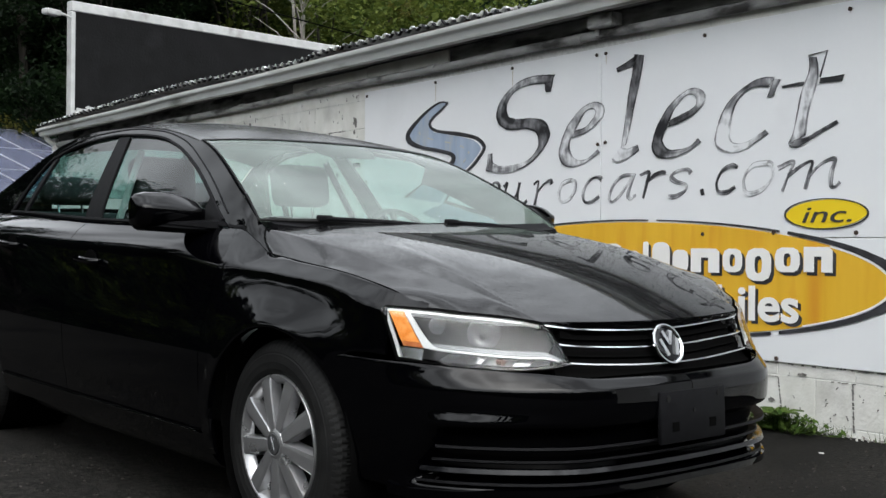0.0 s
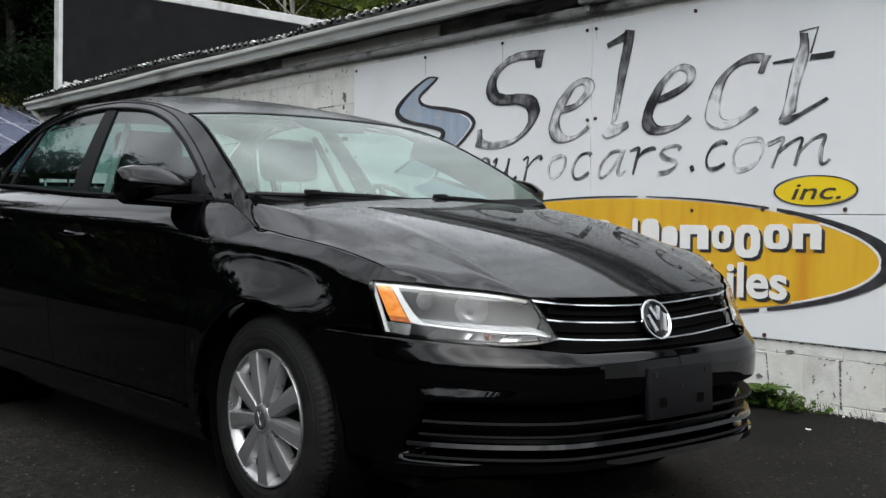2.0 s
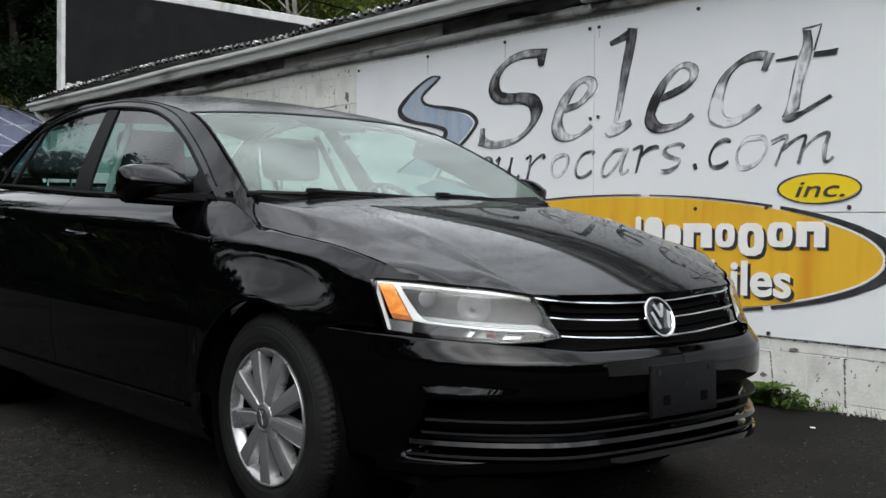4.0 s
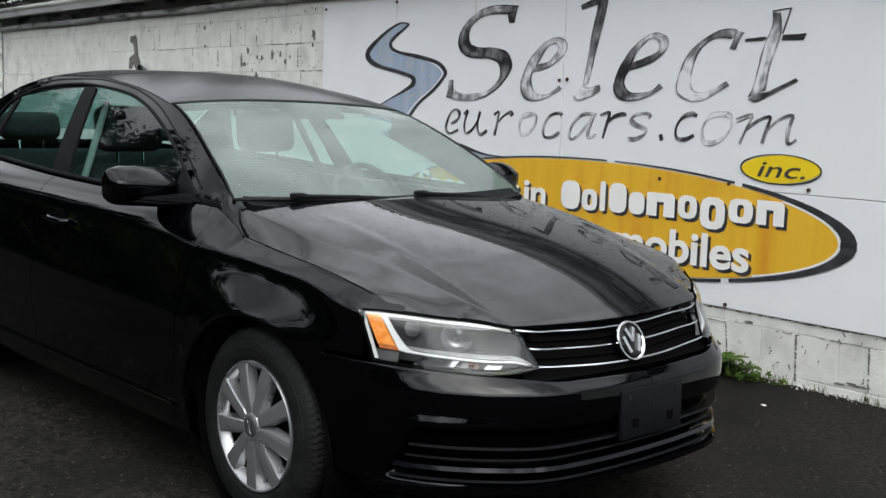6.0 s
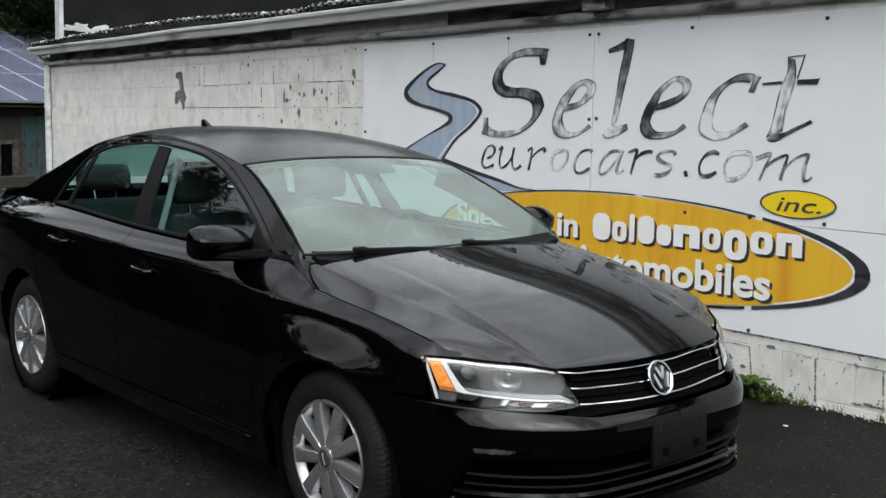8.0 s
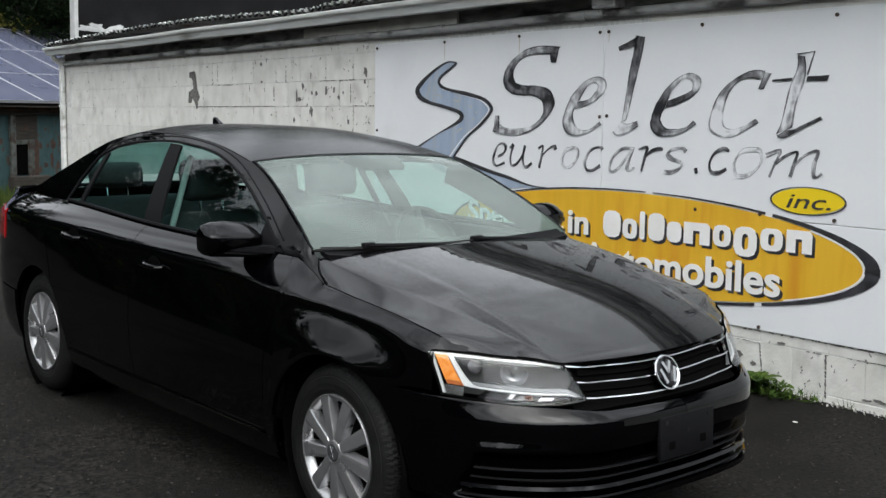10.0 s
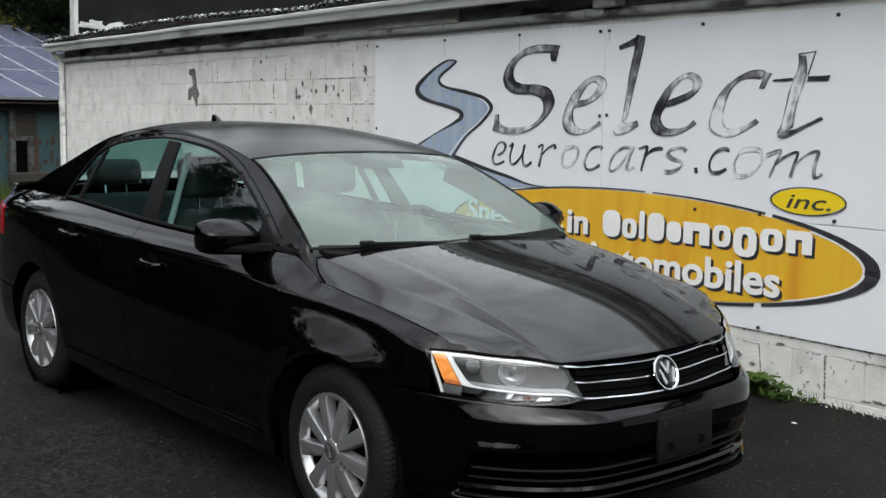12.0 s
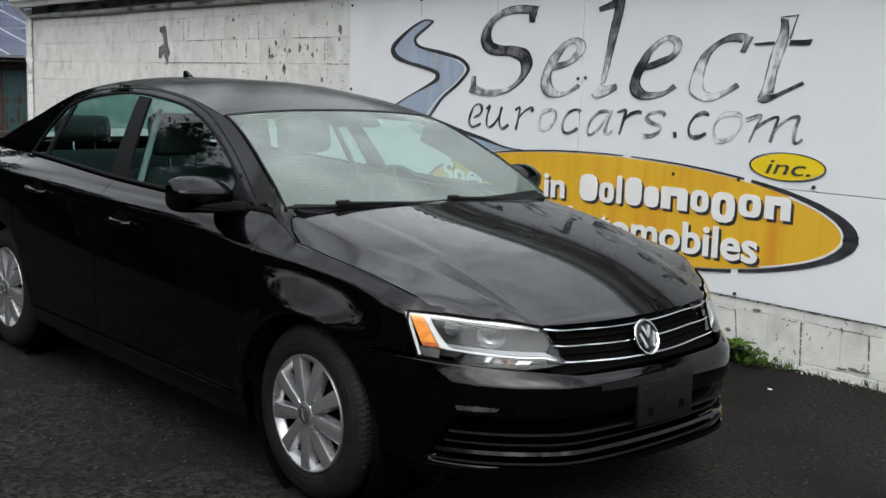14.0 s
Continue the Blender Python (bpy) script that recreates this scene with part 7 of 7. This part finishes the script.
def small_stuff():
    rnd = random.Random(31)
    # weeds at the wall foot
    wd = thing("weed_clump", "fresh green weeds growing at the foot of the wall", "weeds", WALL @ pose(-0.47, -0.14, 0.01))
    bm = bmesh.new()
    for i in range(420):
        x, y = rnd.gauss(0, 0.13), -abs(rnd.gauss(0, 0.06)) + 0.06
        h, a, s = rnd.uniform(0.008, 0.1) * math.exp(-(x / 0.3) ** 2), rnd.uniform(0, math.tau), rnd.uniform(0.012, 0.028)
        d, u = Vector((math.cos(a), math.sin(a), rnd.uniform(0.1, 0.7))).normalized(), Vector((-math.sin(a), math.cos(a), 0))
        p = Vector((x, y, h))
        v = [bm.verts.new(q) for q in (p - d * s, p + u * s * 0.5, p + d * s * 1.2, p - u * s * 0.5)]
        bm.faces.new(v)
        tube([(x * 0.8, y * 0.8, 0), p - d * s], 0.0018, bm, 3)
    part("leaves", bm, WEED, wd, smooth=None)
    bm = bmesh.new()
    for k in range(7):
        a = k * 0.9
        d, u = Vector((math.cos(a), math.sin(a), 0.55)).normalized(), Vector((-math.sin(a), math.cos(a), 0))
        prev = None
        for f, w in ((0, 0.008), (0.35, 0.03), (0.7, 0.035), (1, 0.004)):
            c = d * 0.16 * f + Vector((0.02, -0.03, 0.07 - 0.05 * f * f))
            row = [bm.verts.new(c - u * w), bm.verts.new(c + Vector((0, 0, -0.006))), bm.verts.new(c + u * w)]
            if prev:
                bm.faces.new((prev[0], prev[1], row[1], row[0]))
                bm.faces.new((prev[1], prev[2], row[2], row[1]))
            prev = row
    part("broad_leaves", bm, WEED, wd, smooth=60)
    tufts = bmesh.new()
    for x0, n in ((-0.17, 26), (0.04, 10), (0.3, 30), (-0.28, 12)):
        for _ in range(n):
            x, y = x0 + rnd.gauss(0, 0.03), rnd.uniform(-0.05, 0.0)
            t = Vector((x + rnd.gauss(0, 0.015), y + rnd.gauss(0, 0.015) - 0.01, rnd.uniform(0.03, 0.07)))
            v = [tufts.verts.new(q) for q in ((x - 0.002, y, 0), (x + 0.002, y, 0), t)]
            tufts.faces.new(v)
    solid("grass_tuft", tufts, GRASS, "thin grass blades along the wall foot", "grass", WALL, kind="stuff", smooth=None)
    # loose grit and a scrap of litter
    grit = bmesh.new()
    for k in range(6500):
        x, y = rnd.uniform(-4.5, 3.2), rnd.uniform(-3.1, -0.7)
        if k % 4 == 0:
            x, y = rnd.uniform(0.2, 3.0), rnd.uniform(0.4, 2.3)
        r = rnd.uniform(0.0014, 0.0055) * (1.5 if rnd.random() < 0.05 else 1)
        a = rnd.uniform(0, 6.3)
        c, w = Vector((x, y, 0.001 + r * 0.3 + 0.012 * noise.noise((x * 0.5, y * 0.5, 0)) - 0.006)), (math.cos(a), math.sin(a))
        v = [grit.verts.new(c + Vector(q) * r) for q in ((w[0] * 1.4, w[1] * 1.4, 0), (-w[1], w[0], 0.1), (-w[0] * 1.2, -w[1] * 1.2, 0), (w[1] * 0.9, -w[0] * 0.9, 0), (0.1, 0, 0.8), (0, 0, -0.8))]
        for q in range(4):
            grit.faces.new((v[q], v[(q + 1) % 4], v[4]))
            grit.faces.new((v[(q + 1) % 4], v[q], v[5]))
    solid("grit", grit, GRIT, "loose grey grit scattered on the asphalt", "gravel", kind="stuff", smooth=None)
    rubble = bmesh.new()
    for _ in range(170):
        a, d = rnd.uniform(-0.35, 1.1), abs(rnd.gauss(0, 0.035))
        r = rnd.uniform(0.002, 0.009) * (1 - min(0.7, d * 6))
        bmesh.ops.create_icosphere(rubble, subdivisions=1, radius=r, matrix=pose(a, -0.012 - d, r * 0.3 + 0.006, rnd.uniform(0, 90), rnd.uniform(0, 90), 0) @ Matrix.Diagonal((1.5, 1, 0.6, 1)))
    solid("rubble", rubble, RUBBLE, "pale flakes of mortar and paint along the wall foot", "rubble", WALL, kind="stuff", smooth=None)
    solid("litter_scrap", prism([(-0.013, 0), (-0.004, 0.008), (0.01, 0.006), (0.014, -0.003), (0.0, -0.007)], -0.002, 0.002), LETTER_WHITE, "small white scrap of litter on the asphalt", "litter", pose(0.17, 1.866, 0.006, 90, 0, 0))
    # grass verge by the barn
    verge = bmesh.new()
    for _ in range(2600):
        x, y = rnd.uniform(-17.2, -13.2), rnd.uniform(0.5, 6.5)
        g = -0.05 * max(0, -12 - x)
        t = Vector((x + rnd.gauss(0, 0.05), y + rnd.gauss(0, 0.05), g + rnd.uniform(0.08, 0.3)))
        v = [verge.verts.new(q) for q in ((x, y - 0.015, g - 0.03), (x, y + 0.015, g - 0.03), t)]
        verge.faces.new(v)
    solid("grass_verge", verge, GRASS, "rough grass verge in front of the barn", "grass", kind="stuff", smooth=None)
    # utility pole beyond the barn
    up = thing("utility_pole", "brown wooden utility pole among the dark trees", "utility pole", pose(-25.3, 6.7, -1.2, 0, 1.2, 0))
    part("pole", rod((0, 0, -1.0), (0, 0, 12.5), 0.085, seg=12, r2=0.07), POLE_WOOD, up)
    part("crossarm", box(-0.06, 0.06, -1.1, 1.1, 11.6, 11.72, 0.01), POLE_WOOD, up)
    part("guy_wire", rod((0, -0.9, -0.5), (0, 0, 9.5), 0.015, seg=6), DARK, up, "thin black stay wire")
    # overhead cable
    c = thing("overhead_cable", "thin black overhead cable in front of the trees", "cable")
    pts = [(mix(-22.5, -12.3, k / 16), mix(-1.4, 18.7, k / 16), mix(7.9, 3.14, k / 16) - 0.05 * math.sin(math.pi * k / 16)) for k in range(17)]
    part("cable", tube(pts, 0.014, seg=5), DARK, c)


small_stuff()

# ---- block pieces of the front wall ----
def wall_blocks():
    rnd = random.Random(11)
    meshes = []
    for k in range(6):
        bm = box(-BLOCK_LEN / 2 + 0.002, BLOCK_LEN / 2 - 0.002, 0.0, 0.05, 0.002, COURSE - 0.002, 0.0025)
        for v in bm.verts:
            v.co.y += rnd.uniform(-0.0015, 0.0015)
        meshes.append(mesh_of(bm, "block"))
        meshes[-1].materials.append(BLOCK)
    def ragged(w, h, seed):
        """A flake of lost paint with a torn outline."""
        q = random.Random(seed)
        ring = []
        for i in range(14):
            t = i * math.tau / 14
            r = q.uniform(0.45, 1.0)
            ring.append((w * r * math.cos(t), h * r * math.sin(t)))
        return prism(ring, 0, 0.003)
    for row in range(-8, 3):
        z = JOINT0 + row * COURSE
        a = LEFT_END + 0.01 + (BLOCK_LEN / 2 if row % 2 else BLOCK_LEN)
        while a < 1.6:
            hidden = SIGN_L + 0.3 < a < -1.4 and row < 3 or (a > SIGN_L + 0.3 and 0.62 < z < 1.8) or (z < 0.3 and a < -1.5)
            if not hidden:
                part("block", meshes[rnd.randrange(6)], None, wall_front, at=pose(a, -0.001 * rnd.random() - 0.001, z, 0, rnd.uniform(-0.12, 0.12), 0))
            a += BLOCK_LEN
    part("bare_patch", prism([(-8.1, 1.965), (-8.1, 1.909), (-8.04, 1.9), (-8.02, 1.965), (-7.97, 1.975), (-7.945, 1.95), (-7.91, 1.781), (-7.85, 1.7), (-7.9, 1.65), (-7.9, 1.59), (-7.93, 1.569), (-7.97, 1.64), (-8.03, 1.69), (-8.06, 1.64), (-8.13, 1.641), (-8.12, 1.758), (-8.0, 1.79), (-8.02, 1.88)], -0.0065, -0.003), BARE_BLOCK, wall_front, smooth=None)
    flakes = ((-4.65, 1.881, 0.045, 0.06), (-5.8, 1.694, 0.02, 0.085), (-5.75, 1.66, 0.05, 0.03), (-5.54, 1.55, 0.04, 0.06), (-5.45, 1.712, 0.03, 0.03), (-5.28, 1.732, 0.03, 0.055), (-5.69, 1.778, 0.03, 0.04), (-5.07, 1.674, 0.03, 0.03), (-5.15, 1.739, 0.025, 0.035), (-4.92, 1.465, 0.025, 0.03), (-5.85, 1.471, 0.02, 0.04), (-5.53, 1.718, 0.02, 0.03), (-5.0, 1.713, 0.014, 0.02), (-7.66, 2.01, 0.03, 0.012), (-6.28, 1.519, 0.02, 0.012), (-4.66, 1.8, 0.02, 0.03), (-6.48, 2.0, 0.03, 0.03), (-6.47, 1.83, 0.03, 0.018), (-0.42, 0.275, 0.04, 0.012), (-0.7, 0.17, 0.04, 0.03), (-0.6, 0.13, 0.03, 0.02), (0.2, 0.068, 0.07, 0.012))
    for k, (a, z, w, h) in enumerate(flakes):
        part("bare_patch", ragged(w * 0.85, h * 0.85, 50 + k), BARE_BLOCK, wall_front, at=pose(a, -0.0065, z), smooth=None)
    # open joints and hairline cracks in the paint, too fine and many to count, and the sign's shade line
    cracks = bmesh.new()

    def crack(a0, z0, a1, z1, w, share):
        n = max(2, int(math.hypot(a1 - a0, z1 - z0) / 0.02))
        for i in range(n):
            if rnd.random() > share:
                continue
            t, u = i / n, (i + rnd.uniform(0.5, 1.2)) / n
            d = rnd.uniform(-0.002, 0.002)
            p, q, hw = (mix(a0, a1, t), mix(z0, z1, t) + d), (mix(a0, a1, u), mix(z0, z1, u) + d), w * rnd.uniform(0.3, 1.0) / 2
            if abs(a1 - a0) > abs(z1 - z0):
                prism([(p[0], p[1] - hw), (q[0], q[1] - hw * 0.6), (q[0], q[1] + hw), (p[0], p[1] + hw * 0.5)], -0.006, -0.003, cracks)
            else:
                prism([(p[0] - hw, p[1]), (q[0] - hw * 0.6, q[1]), (q[0] + hw, q[1]), (p[0] + hw * 0.5, p[1])], -0.006, -0.003, cracks)

    upper = ((-7.51, 1.815, -7.04, 1.815, 0.01, 0.7), (-7.91, 1.598, -6.23, 1.6, 0.011, 0.85), (-5.38, 1.82, -4.82, 1.818, 0.012, 0.85), (-4.85, 1.6, -4.5, 1.6, 0.012, 0.9), (-7.42, 2.01, -7.42, 1.857, 0.012, 0.8), (-6.0, 1.972, -6.0, 1.81, 0.012, 0.7), (-6.23, 1.785, -6.23, 1.644, 0.02, 0.8), (-6.72, 1.81, -6.72, 1.62, 0.01, 0.6), (-4.88, 1.784, -4.88, 1.625, 0.012, 0.8), (-6.36, 2.08, -6.38, 2.017, 0.014, 0.9), (-5.54, 1.96, -5.55, 1.818, 0.012, 0.6))
    # the last row draws the shadow line under the sign's bottom edge
    lower = ((-0.56, 0.25, -0.54, 0.09, 0.014, 0.9), (-0.13, 0.256, -0.12, 0.02, 0.018, 0.95), (0.27, 0.26, 0.28, 0.05, 0.014, 0.9), (-0.8, 0.252, -0.56, 0.254, 0.006, 0.7), (-0.25, 0.258, -0.09, 0.256, 0.008, 0.8), (-0.02, 0.262, 0.5, 0.266, 0.006, 0.8), (-0.73, 0.2, -0.68, 0.1, 0.012, 0.7), (0.1, 0.06, 0.3, 0.07, 0.014, 0.8), (-1.2, 0.322, 0.9, 0.322, 0.012, 0.6))
    for a0, z0, a1, z1, w, share in upper + lower:
        crack(a0, z0, a1, z1, w, share)
    for row in range(-2, 3):
        z = JOINT0 + row * COURSE
        crack(LEFT_END + 0.2, z, -4.55, z, 0.005, 0.14)
        for k in range(17):
            a = LEFT_END + 0.01 + (BLOCK_LEN / 2 if row % 2 == 0 else 0) + k * BLOCK_LEN
            if a < -4.6:
                crack(a, z, a, z + COURSE, 0.005, 0.1)
    for _ in range(150):
        a, z = (rnd.uniform(-5.9, -4.52), rnd.uniform(1.3, 2.1)) if rnd.random() < 0.6 else (rnd.uniform(-12, -5.8), rnd.uniform(1.2, 2.1))
        if rnd.random() < 0.25:
            a, z = rnd.uniform(-0.8, 1.2), rnd.uniform(0.02, 0.3)
        crack(a, z, a + rnd.uniform(-0.02, 0.02), z + rnd.uniform(0.01, 0.03), 0.01, 0.9)
    p = part("paint_cracks", cracks, BARE_BLOCK, wall_front, "fine dark cracks and open joints in the whitewash, and a dark shade line under the sign", smooth=None)
    p["kind"] = "stuff"


wall_blocks()
